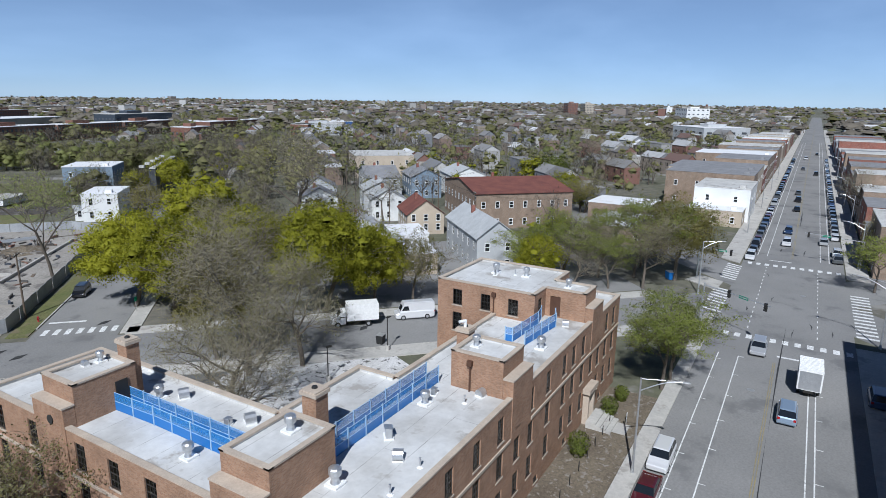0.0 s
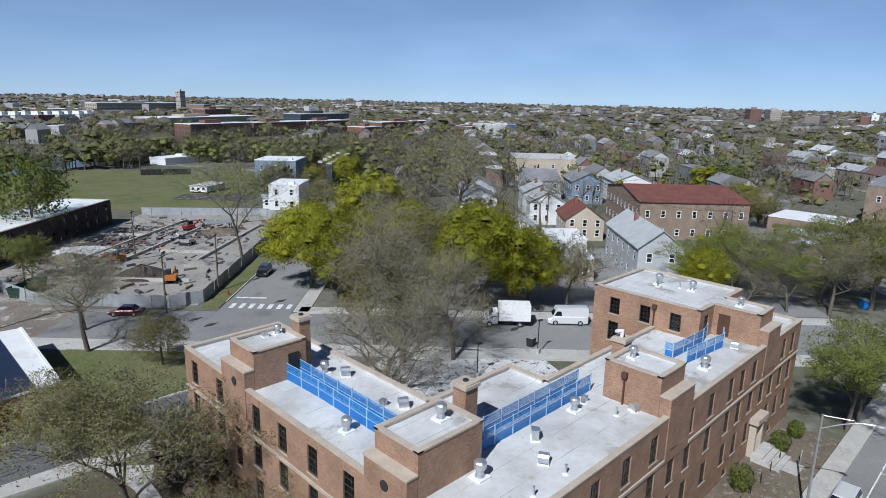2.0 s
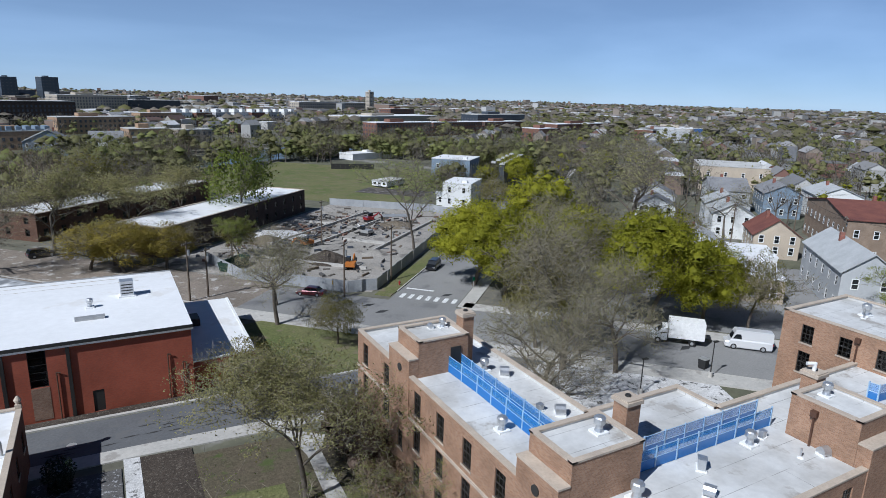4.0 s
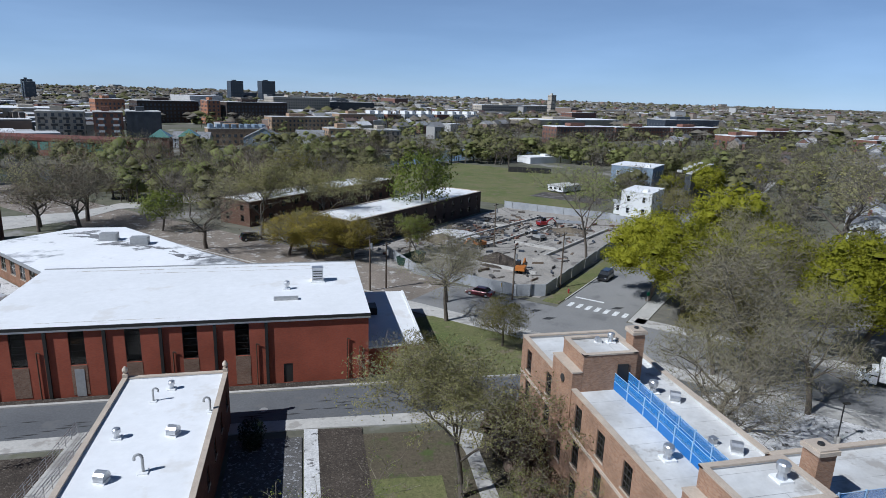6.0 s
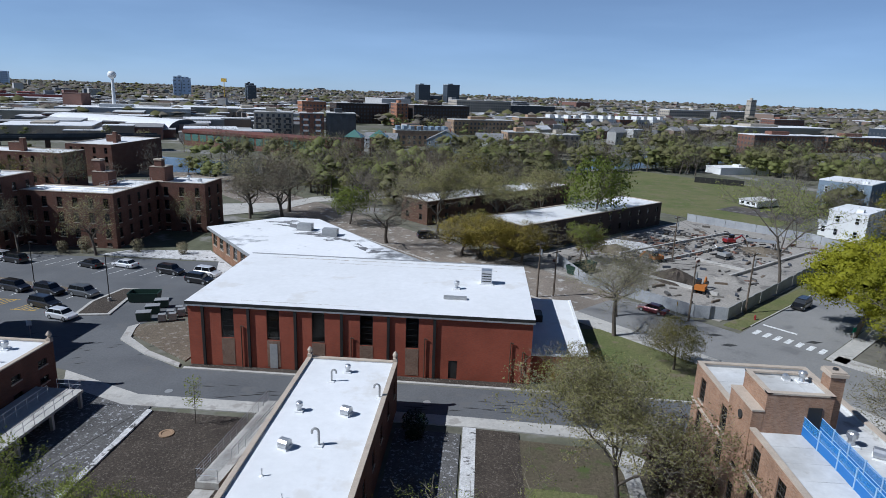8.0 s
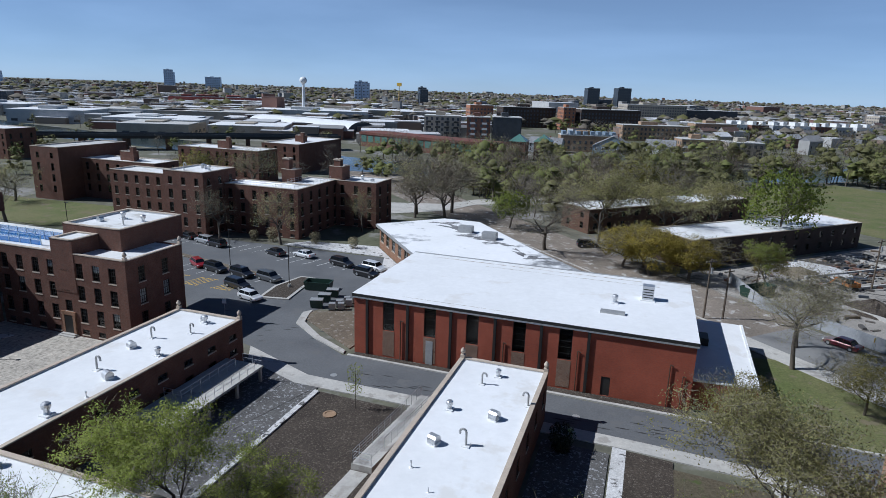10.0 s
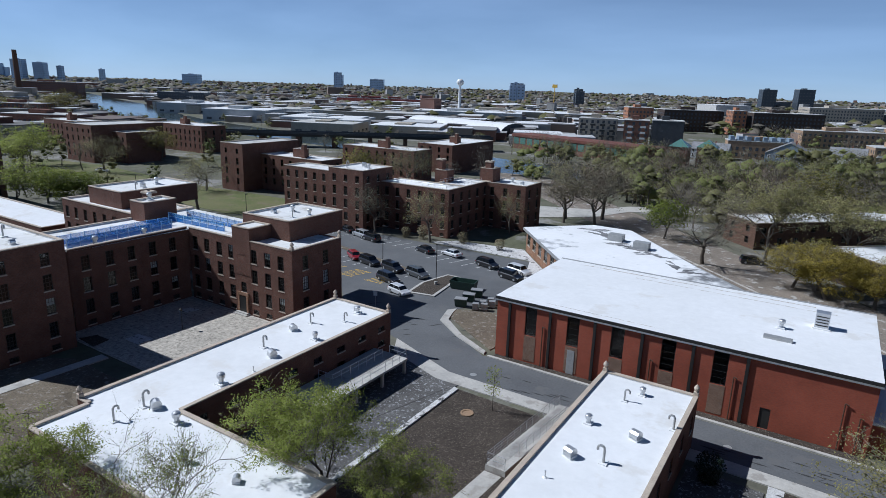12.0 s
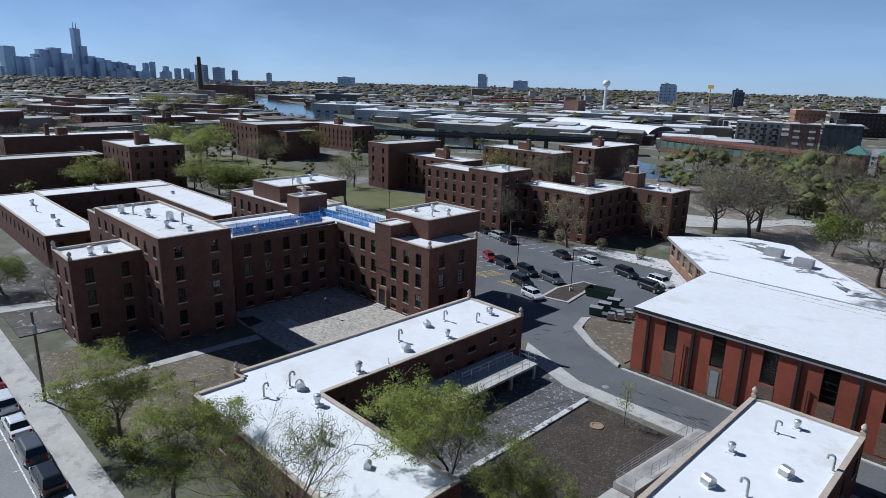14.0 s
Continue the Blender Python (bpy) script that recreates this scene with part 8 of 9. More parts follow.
# long waterside building with a red roof and green glazing
M_GREENGLASS = plain("green_glazing", (0.10, 0.2, 0.17), 0.2)
t = thing("waterside_building", "long low brick building with green glazing and a red roof", "building", at=Matrix.Translation((-114, 305, 0)) @ Matrix.Rotation(math.atan2(291.5 - 318, -75.5 + 158), 4, "Z"))
g = Geo()
g.box(-43, 43, -1.5, 14, 0, 6.6)
part("wall", g, M_FARBRICK, t)
g = Geo()
g.box(-43.4, 43.4, -2.0, 14.4, 6.6, 7.9)
part("roof", g, TILES["red"], t, "dull red metal roof")
for i in range(17):
    g = Geo()
    g.box(-42.2 + i * 5, -38.4 + i * 5, -1.62, -1.5, 2.6, 6.0)
    part("window", g, M_GREENGLASS, t, "green glazed bay")
for x0, y0 in ((-62.5, 262), (-51.5, 268)):
    t = thing("gatehouse", "small brick house with a green pyramid roof", "house", "gatehouses", at=Matrix.Translation((x0, y0 + 40, 0)))
    g = Geo()
    g.box(-4, 4, -4, 4, 0, 9)
    part("wall", g, M_FARBRICK, t)
    g = Geo()
    for a, b in (((-4.5, -4.5), (4.5, -4.5)), ((4.5, -4.5), (4.5, 4.5)), ((4.5, 4.5), (-4.5, 4.5)), ((-4.5, 4.5), (-4.5, -4.5))):
        g.poly([(*a, 9), (*b, 9), (0, 0, 12.5)])
    part("roof", g, M_GREENGLASS, t, "green metal pyramid roof")
# works and stores with pale roofs
wrng = random.Random(44)
for x, y, w, h in ((-348, 439, 87, 8), (-328, 351, 56, 7), (-299, 577, 107, 9), (-225, 599, 44, 9), (-239, 335, 44, 7), (-285, 310, 40, 7), (-410, 345, 51, 9), (-517, 380, 58, 9), (-401, 420, 68, 8), (-302, 519, 100, 9), (-666, 470, 48, 10), (556, 74, 46, 12), (417, 373, 36, 9), (465, 410, 42, 9)):
    slab_block("works_building", "wide low works building with a pale flat roof", x, y, w, 40, h, 25 if x < 0 else 40, M_CREAM if wrng.random() < 0.5 else WALLS["grey"], wrng.choice((M_BRIGHT, M_BRIGHT, M_GREYROOF)), 6, 9)
for x, y, w in ((-587, 690, 51), (-540, 728, 71), (-565, 711, 110)):
    slab_block("store", "long store with a faded red front", x, y, w, 30, 11, 40, surface("faded_red_front", (0.42, 0.13, 0.10), (0.36, 0.11, 0.09), 0.1, 1.0, bump=0.0), M_BRIGHT, 12, 9)
slab_block("depot", "blue painted depot hall", 497, 410, 20, 16, 8, 45, plain("blue_wall", (0.03, 0.12, 0.36), 0.5), M_BRIGHT, 9, 9)
t = thing("vaulted_hall", "long hall with a pale arched metal roof", "hall", at=Matrix.Translation((-232, 391, 0)) @ Matrix.Rotation(radians(-16), 4, "Z"))
g = Geo()
arc = [(14 * math.cos(a), 7 * math.sin(a) + 2.5) for a in [math.pi * i / 12 for i in range(13)]]
for (y0, z0), (y1, z1) in zip(arc, arc[1:]):
    g.poly([(-50, y0, z0), (-50, y1, z1), (50, y1, z1), (50, y0, z0)])
part("roof", g, M_BRIGHT, t, "pale arched metal roof")
g = Geo()
g.poly([(49.8, y, z) for y, z in arc] + [(49.8, -14, 0), (49.8, 14, 0)])
g.poly([(-49.8, y, z) for y, z in arc][::-1] + [(-49.8, 14, 0), (-49.8, -14, 0)])
g.box(-49.7, 49.7, -13.9, 13.9, 0, 2.5)
part("wall", g, WALLS["dark"], t)
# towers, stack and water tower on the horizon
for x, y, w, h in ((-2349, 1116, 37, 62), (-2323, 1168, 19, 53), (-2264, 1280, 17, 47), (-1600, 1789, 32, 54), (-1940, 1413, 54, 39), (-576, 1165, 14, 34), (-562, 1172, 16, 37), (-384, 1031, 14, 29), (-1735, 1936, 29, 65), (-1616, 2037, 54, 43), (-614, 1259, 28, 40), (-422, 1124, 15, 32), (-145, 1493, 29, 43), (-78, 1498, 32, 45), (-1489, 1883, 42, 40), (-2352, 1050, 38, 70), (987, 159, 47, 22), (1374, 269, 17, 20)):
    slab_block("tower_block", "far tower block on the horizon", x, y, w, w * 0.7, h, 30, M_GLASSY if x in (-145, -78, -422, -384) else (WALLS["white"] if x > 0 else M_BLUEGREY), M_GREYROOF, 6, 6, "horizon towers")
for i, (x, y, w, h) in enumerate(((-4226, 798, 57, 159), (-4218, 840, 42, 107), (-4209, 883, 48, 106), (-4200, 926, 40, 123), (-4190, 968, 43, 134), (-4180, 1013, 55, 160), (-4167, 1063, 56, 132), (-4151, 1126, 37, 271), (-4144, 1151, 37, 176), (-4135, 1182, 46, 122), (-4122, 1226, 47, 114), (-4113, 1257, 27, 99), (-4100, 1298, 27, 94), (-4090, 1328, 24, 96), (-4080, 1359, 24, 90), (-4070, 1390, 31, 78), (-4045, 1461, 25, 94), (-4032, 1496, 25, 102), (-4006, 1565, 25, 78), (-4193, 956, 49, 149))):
    slab_block("skyscraper", "skyscraper on the horizon with haze put into its blue grey colour", x, y, w, w, h, 15, M_BLUEGREY, M_BLUEGREY, 14, 14, "skyline", False)
srng = random.Random(91)
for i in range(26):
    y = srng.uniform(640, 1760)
    slab_block("skyscraper", "high-rise on the horizon with haze put into its blue grey colour", -4020 + srng.uniform(-60, 60), y, srng.uniform(18, 46), 30, srng.uniform(40, 104) * (1.0 if y < 1350 else 0.7), 15, M_BLUEGREY, M_BLUEGREY, 14, 14, "skyline", False)
t = thing("skyscraper_mast", "twin masts of a tall skyscraper", "mast", "skyline", at=Matrix.Translation((-4150, 1126, 271)))
for yy in (-7, 7):
    g = Geo()
    g.tube((0, yy, 0), (0, yy, 36), 3, 1.5, 6)
    part("mast", g, M_BLUEGREY, t)
g = Geo()
g.tube((0, 0, 0), (0, 0, 59), 3.6, 2.6, 14)
solid("factory_chimney", g, M_SHED, "tall dark brick factory chimney", "chimney", at=Matrix.Translation((-915, 405, 0)))
t = thing("water_tower", "white water tower with a round tank", "water tower", at=Matrix.Translation((-392, 651, 0)))
g = Geo()
g.tube((0, 0, 0), (0, 0, 33), 2.2, 1.4, 12)
part("stem", g, M_WHITE, t)
g = Geo()
g.rings((0, 0, 32), [(1.4, 0), (3.6, 1.6), (4.4, 3.6), (4.2, 5.4), (2.8, 7.2), (0.4, 8.0)], 16)
part("tank", g, M_WHITE, t, smooth=True)
g = Geo()
g.tube((0, 0, 0), (0, 0, 38), 0.8, 0.5, 6)
g.box(-4, 4, -0.5, 0.5, 33, 38)
solid("sign_mast", g, M_PAINTY, "yellow sign on a tall mast", "sign", at=Matrix.Translation((-385, 923, 0)))
slab_block("clock_tower_works", "pale works tower over a long pale building", 372, 912, 9, 9, 34, 20, M_CREAM, M_BRIGHT, 6, 3)
slab_block("works_building", "long pale works building", 318, 924, 150, 20, 17, 24, M_CREAM, M_BRIGHT, 4, 4)

# ---- the town to the horizon ----
far_geo, tree_a, tree_b = Geo(), [], []
rng = random.Random(55)
for i in range(3300):
    r = 620 * math.exp(rng.random() * 1.98)
    a = radians(rng.uniform(-16, 172))
    x, y = r * math.cos(a), r * math.sin(a)
    if off_river(x, y) < 60 or abs(y) < 40 and x > 0 or (x > 0 and 0 < y and r < 900 and (x + y) * R2 < 900 and (x - y) * R2 > -400):
        continue
    m = Matrix.Translation((x, y, 0)) @ Matrix.Rotation(radians(rng.choice((0, 45, 45, 90, 135))), 4, "Z")
    big = rng.random() < 0.16
    w = rng.uniform(22, 60) if big else rng.uniform(8, 20)
    h = rng.uniform(5, 9) if rng.random() < 0.95 else rng.uniform(10, 20)
    far_geo.k = 0
    far_geo.box(-w / 2, w / 2, -w * 0.4, w * 0.4, 0, h, m)
    far_geo.k = 2 if big else 1
    far_geo.box(-w / 2 - 0.2, w / 2 + 0.2, -w * 0.4 - 0.2, w * 0.4 + 0.2, h, h + 0.4, m)
for i in range(1050):
    x, y = rng.uniform(-900, -120), rng.uniform(60, 900)
    if off_river(x, y) < 40 or (x > -330 and y < 330):
        continue
    m = Matrix.Translation((x, y, 0)) @ Matrix.Rotation(radians(rng.choice((25, 25, 115))), 4, "Z")
    w, h = rng.uniform(9, 34), rng.uniform(4, 8)
    far_geo.k = 0
    far_geo.box(-w / 2, w / 2, -w * 0.35, w * 0.35, 0, h, m)
    far_geo.k = 2 if y > 330 else 3
    far_geo.box(-w / 2 - 0.2, w / 2 + 0.2, -w * 0.35 - 0.2, w * 0.35 + 0.2, h, h + 0.4, m)
solid("distant_town", far_geo, (T_WALL, T_ROOF, T_PALE, T_DARK), "low far buildings that fill the town to the horizon", "town", kind="stuff")
for i in range(11500):
    r = 560 * math.exp(rng.random() * 2.08)
    a = radians(rng.uniform(-16, 172))
    x, y = r * math.cos(a), r * math.sin(a)
    if off_river(x, y) < 40 or abs(y) < 14 and x > 0:
        continue
    if -850 < x < -180 and 330 < y < 850 and rng.random() < 0.4:
        continue
    k = 1 + r / 3500
    (tree_a if rng.random() < 0.3 else tree_b).append((x, y, rng.uniform(7, 12), rng.uniform(4.0, 7.5) * k))
clumps("distant_trees", tree_a, L_WOODA, "far olive trees between the roofs of the town", 1.2, 4, 8)
clumps("distant_trees", tree_b, L_WOODB, "far bare brown trees between the roofs of the town", 1.2, 4, 9)
# trees among the estate and beyond it
est = []
for i in range(520):
    x, y = rng.uniform(-720, -105), rng.uniform(14, 320)
    if off_river(x, y) > 28 and not (-120 < x < -55 and 14 < y < 80) and not (-175 < x < -118 and 20 < y < 66) and not (-130 < x < -55 and 78 < y < 142):
        est.append((x, y, rng.uniform(6, 11), rng.uniform(2.4, 4)))
clumps("estate_trees", est[::3], L_WOODC, "light green trees between the brick blocks", 0.24, 260, 10)
clumps("estate_trees", est[1::3], L_WOODB, "bare brown trees between the brick blocks", 0.5, 380, 11, True)
clumps("estate_trees", est[2::3], L_WOODA, "olive trees between the brick blocks", 0.24, 260, 12)

# ---- river and bridge ----
g = Geo()
left, right = [], []
for i, (x, y) in enumerate(RIVER):
    a, b = RIVER[max(0, i - 1)], RIVER[min(len(RIVER) - 1, i + 1)]
    n = math.hypot(b[0] - a[0], b[1] - a[1])
    w = 19 if x > -400 else 30
    left.append((x - (b[1] - a[1]) / n * w, y + (b[0] - a[0]) / n * w, 0.05))
    right.append((x + (b[1] - a[1]) / n * w, y - (b[0] - a[0]) / n * w, 0.05))
for i in range(len(RIVER) - 1):
    g.poly([right[i], right[i + 1], left[i + 1], left[i]])
solid("water", g, M_WATER, "calm dark green river", "river", kind="structure")
t = thing("viaduct", "long dark railway viaduct with a steel deck", "bridge")
a, b = Vector((-330, 161, 0)), Vector((-155, 291, 0))
dirn = (b - a).normalized()
m = Matrix.Translation(a) @ Matrix.Rotation(math.atan2(dirn.y, dirn.x), 4, "Z")
L = (b - a).length
g = Geo()
g.box(0, L, -5, 5, 5.4, 6.6, m)
part("deck", g, M_DARKMETAL, t, "dark steel deck")
for sy in (-5, 5):
    g = Geo()
    g.box(0, L, sy - 0.2, sy + 0.2, 6.6, 7.6, m)
    part("parapet", g, WALLS["dark"], t)
for i in range(12):
    g = Geo()
    g.box(L * (i + 0.5) / 12 - 1, L * (i + 0.5) / 12 + 1, -4.6, 4.6, 0, 5.4, m)
    part("pier", g, M_SHED, t)


# ---- road markings ----
def mark(name, rects, mat, label, z=0.034):
    """Painted marks: quads by their corners, lying on the road."""
    g = Geo()
    for r in rects:
        g.poly([(x, y, z) for x, y in r])
    return solid(name, g, mat, label, "road marking", "road markings", "structure")


def bar(x0, x1, y0, y1):
    return [(x0, y0), (x1, y0), (x1, y1), (x0, y1)]


lines = [bar(-300, 84, 7.02, 7.14), bar(-300, 84, 4.62, 4.74), bar(-300, 84, -3.36, -3.24), bar(-300, 84, -4.06, -3.94), bar(146, 600, 7.0, 7.14), bar(146, 600, 5.2, 5.32), bar(146, 600, -6.2, -6.06), bar(146, 600, -4.6, -4.48)]
mark("lane_line", lines, M_PAINTW, "white painted lane lines on the main street")
x = -296.0
ticks = []
while x < 84:
    ticks += [bar(x, x + 0.11, 6.5, 7.02), bar(x + 2.2, x + 2.31, 4.05, 4.62), bar(x + 1, x + 1.11, -4.7, -4.06)]
    x += 6.4
mark("bay_tick", ticks, M_PAINTW, "short white bay ticks along the lane lines")
mark("crossing", [bar(91.4, 93.0, y, y + 0.75) for y in [-8.2 + 1.5 * i for i in range(11)]], M_PAINTW, "worn white crossing blocks over the main street")
mark("crossing", [bar(137.0, 138.8, y, y + 0.8) for y in [-8.0 + 1.55 * i for i in range(11)]], M_PAINTW, "white crossing blocks over the main street")
mark("crossing", [[(x, 9.0), (x + 0.7, 9.0), (x + 2.0, 11.8), (x + 1.3, 11.8)] for x in [101 + 1.6 * i for i in range(9)] + [122 + 1.6 * i for i in range(8)]], M_PAINTW, "white ladder crossing over side streets")
mark("crossing", [[(x, -11.6), (x + 0.7, -11.6), (x + 0.7, -8.9), (x, -8.9)] for x in [100 + 1.7 * i for i in range(14)]], M_PAINTW, "white ladder crossing over side streets")
mark("stop_line", [bar(86.2, 86.7, -3.0, 0.4), bar(142.2, 142.7, 0.6, 4.6)], M_PAINTW, "white stop lines at the crossing")
mark("guide_dashes", [bar(x, x + 1.0, y, y + 0.14) for x in [96 + 2.6 * i for i in range(16)] for y in (-4.2, 4.6)], M_PAINTW, "white dashes that lead through the crossing")
mark("centre_line", [bar(-300, 84, 0.40, 0.50), bar(-300, 84, 0.62, 0.72), bar(146, 900, 0.4, 0.5), bar(146, 900, 0.62, 0.72)], surface("worn_yellow_line", (0.30, 0.25, 0.13), (0.22, 0.2, 0.15), 1.0, 8.0, 0.8, bump=0.0), "worn yellow centre lines on the main street")
mark("crossing", [[sd(89.2, d), sd(91.4, d), sd(91.4, d + 0.7), sd(89.2, d + 0.7)] for d in [-33 + 1.45 * i for i in range(7)]], M_PAINTW, "white crossing blocks over the side street", 0.03)
mark("stop_line", [[sd(94.0, -33.4), sd(94.6, -33.4), sd(94.6, -28.6), sd(94.0, -28.6)]], M_PAINTW, "white stop line on the side street", 0.03)
# tar seams and patches
rng = random.Random(8)
seams = []
for x, y, n, w in ((95, -1.0, 4, 0.12), (100, -3.4, 3, 0.15), (112, 2.5, 3, 0.14), (104, 5.6, 3, 0.2), (150, -1.5, 7, 0.2), (152, 3.0, 4, 0.25), (128, 4.0, 3, 0.14), (64, 0.05, 36, 0.16), (20, 0.05, 44, 0.14), (186, 0, 30, 0.3), (98, -6, 3, 0.15)):
    seams.append([(x, y), (x + n * 0.5, y - w * 0.7), (x + n, y + rng.uniform(-0.4, 0.4)), (x + n * 0.5, y + w * 0.5)])
for s, d in ((88, -40), (86, -43), (84, -36), (82, -33), (93, -26), (83, 10), (80, 22)):
    x, y = sd(s, d)
    seams.append([(x - 1.2, y - 0.2), (x, y - 0.55), (x + 1.3, y + 0.1), (x, y + 0.5)])
for i in range(46):
    x, y = rng.uniform(-30, 18), rng.uniform(58.2, 61.2)
    seams.append([(x - 0.9, y), (x, y - 0.12), (x + 0.9, y + 0.04), (x, y + 0.12)])
for i in range(26):
    x, y = rng.uniform(-58, -40), rng.uniform(64, 72)
    seams.append([(x - 0.6, y - 0.3), (x, y - 0.15), (x + 0.6, y + 0.3), (x, y + 0.12)])
mark("tar_patch", seams, M_PATCH, "dark tar seams and patches on the asphalt", 0.036)
# car park bays
bays = []
for i in range(11):
    x = -94 + i * 2.9
    bays.append([(x, 100.8), (x + 0.12, 100.8), (x + 1.7, 105.6), (x + 1.58, 105.6)])
for i in range(9):
    x = -66 + i * 2.8
    bays.append([(x, 97.4), (x + 0.12, 97.4), (x + 1.7, 102.2), (x + 1.58, 102.2)])
for i in range(9):
    x = -86 + i * 3.0
    bays.append([(x, 84.8), (x + 0.12, 84.8), (x + 1.5, 90.4), (x + 1.38, 90.4)])
mark("bay_line", bays, M_PAINTW, "white painted car park bay lines", 0.04)
hatch = []
for x0 in (-78.5, -72.6, -66.2):
    for i in range(5):
        hatch.append([(x0 + i * 0.7, 79.4), (x0 + i * 0.7 + 0.14, 79.4), (x0 + i * 0.7 + 1.3, 83.2), (x0 + i * 0.7 + 1.16, 83.2)])
    hatch += [[(x0 - 0.4, 79.3), (x0 + 3.4, 79.3), (x0 + 3.4, 79.42), (x0 - 0.4, 79.42)], [(x0 + 0.9, 83.2), (x0 + 4.6, 83.2), (x0 + 4.6, 83.32), (x0 + 0.9, 83.32)]]
mark("hatched_bay", hatch, M_PAINTY, "yellow hatched bays in the car park", 0.04)
g = Geo()
g.prism([(-56.6, 78.2), (-51.8, 79.2), (-53.6, 90.6), (-56.4, 90.6), (-57.6, 84)], 0.02, 0.2)
solid("traffic_island", g, M_CONCRETE, "concrete kerbed island in the car park", "kerb", kind="structure")
g = Geo()
g.prism([(-56.2, 78.8), (-52.4, 79.6), (-54.0, 90.1), (-56.0, 90.1), (-57.1, 84)], 0.1, 0.23)
solid("island_bed", g, M_MULCH, "dark mulch on a car park island", "yard", kind="structure")
g = Geo()
g.prism([(-88, 93.6), (-60, 87.2), (-59.7, 88.4), (-88, 94.8)], 0.02, 0.18)
solid("traffic_island", g, M_DIRT, "narrow planted strip between car park rows", "kerb", kind="structure")
g = Geo()
g.prism([(-48.4, 108.4), (-44, 96), (-38, 97.4), (-53, 115.4), (-68, 113), (-72, 108.6)], 0.02, 0.16)
solid("bed_3", g, M_GRAVEL, "pale gravel bed with shrubs beside the school", "yard", kind="structure")


# ---- lamps, signals, poles and wires ----
def street_lamp(x, y, high, reach, turn, label="tall grey street lamp with a curved arm"):
    t = thing("street_lamp", label, "street lamp", "street lamps", at=Matrix.Translation((x, y, 0.0)) @ Matrix.Rotation(radians(turn), 4, "Z"))
    g = Geo()
    g.tube((0, 0, 0), (0, 0, 0.5), 0.2, 0.16, 10)
    g.tube((0, 0, 0.5), (0, 0, high), 0.12, 0.075, 10)
    part("pole", g, M_METAL, t)
    g, last = Geo(), Vector((0, 0, high - 1.2))
    for i in range(1, 8):
        k = i / 7
        p = Vector((reach * k, 0, high - 1.2 + 1.35 * math.sin(k * 1.7)))
        g.tube(last, p, 0.05, n=6)
        last = p
    g.tube((0, 0, high - 0.1), (reach * 0.55, 0, high + 0.1), 0.03, n=5)
    part("arm", g, M_METAL, t)
    g = Geo()
    g.rings((0, 0, 0), [(0.05, -0.1), (0.17, -0.06), (0.2, 0.02), (0.1, 0.1)], 10)
    part("lamp_head", g, M_DULL, t, at=Matrix.Translation(last) @ Matrix.Diagonal((1.9, 0.9, 1, 1)))
    return t


street_lamp(50.3, 9.9, 9.2, 3.6, -80)
street_lamp(109.6, 13.6, 9.2, 3.2, -70)
street_lamp(97.0, -11.4, 9.2, 4.4, 70)
street_lamp(-4, 9.9, 9.2, 3.6, -80)
street_lamp(144, -11.0, 9.2, 3.6, 80)
for x in (190, 235, 280, 325):
    street_lamp(x, -11.2, 9.0, 3.2, 90)
    street_lamp(x - 20, 11.2, 9.0, 3.2, -90)


def lamp_post(x, y, high, label="slim black car park lamp post"):
    t = thing("lamp_post", label, "lamp post", "lamp posts", at=Matrix.Translation((x, y, 0.0)))
    g = Geo()
    g.tube((0, 0, 0), (0, 0, 0.75), 0.28, 0.28, 10)
    part("base", g, M_CONCRETE, t)
    g = Geo()
    g.tube((0, 0, 0.75), (0, 0, high), 0.07, 0.06, 8)
    part("pole", g, M_DARKMETAL, t)
    g = Geo()
    g.box(-0.1, 0.6, -0.16, 0.16, high, high + 0.12)
    part("lamp_head", g, M_DARKMETAL, t)


lamp_post(-54.9, 84.4, 7.2)
lamp_post(-70.4, 89.6, 7.2)
lamp_post(-116, 96, 7)
lamp_post(-160, 96, 7)
lamp_post(61.0, 44.0, 4.5)
lamp_post(50.0, 44.5, 4.2)


def signal_gantry(x, y, high, reach, turn):
    t = thing("traffic_signal", "grey traffic signal pole with a long arm and dark heads", "traffic signal", "traffic signals", at=Matrix.Translation((x, y, 0)) @ Matrix.Rotation(radians(turn), 4, "Z"))
    g = Geo()
    g.tube((0, 0, 0), (0, 0, high), 0.15, 0.11, 10)
    part("pole", g, M_METAL, t)
    g = Geo()
    g.tube((0, 0, high - 0.3), (reach, 0, high), 0.08, 0.05, 8)
    part("arm", g, M_METAL, t)
    for u in (0.4, 0.93):
        g = Geo()
        g.box(reach * u - 0.18, reach * u + 0.18, -0.14, 0.14, high - 0.85, high + 0.25)
        h = part("signal_head", g, M_DARKMETAL, t, "dark three-lamp signal head")
        for i in range(3):
            g = Geo()
            g.tube((reach * u, -0.15, high - 0.65 + i * 0.35), (reach * u, -0.28, high - 0.68 + i * 0.35), 0.12, n=8)
            part("hood", g, M_BLACK, h)
    g = Geo()
    g.box(reach * 0.55, reach * 0.55 + 1.5, -0.02, 0.02, high - 0.35, high + 0.05)
    sign = part("street_sign", g, plain("green_sign", (0.0, 0.22, 0.12), 0.5), t, "green street name sign with pale bars")
    g = Geo()
    g.box(reach * 0.55 + 0.2, reach * 0.55 + 1.3, -0.03, -0.021, high - 0.22, high - 0.08)
    part("lettering", g, M_WHITE, sign)


signal_gantry(95.0, 11.0, 6.1, 11.6, -128)
signal_gantry(143.0, -11.2, 6.1, 10.4, 78)
signal_gantry(121.0, 15.6, 5.8, 6.0, -100)


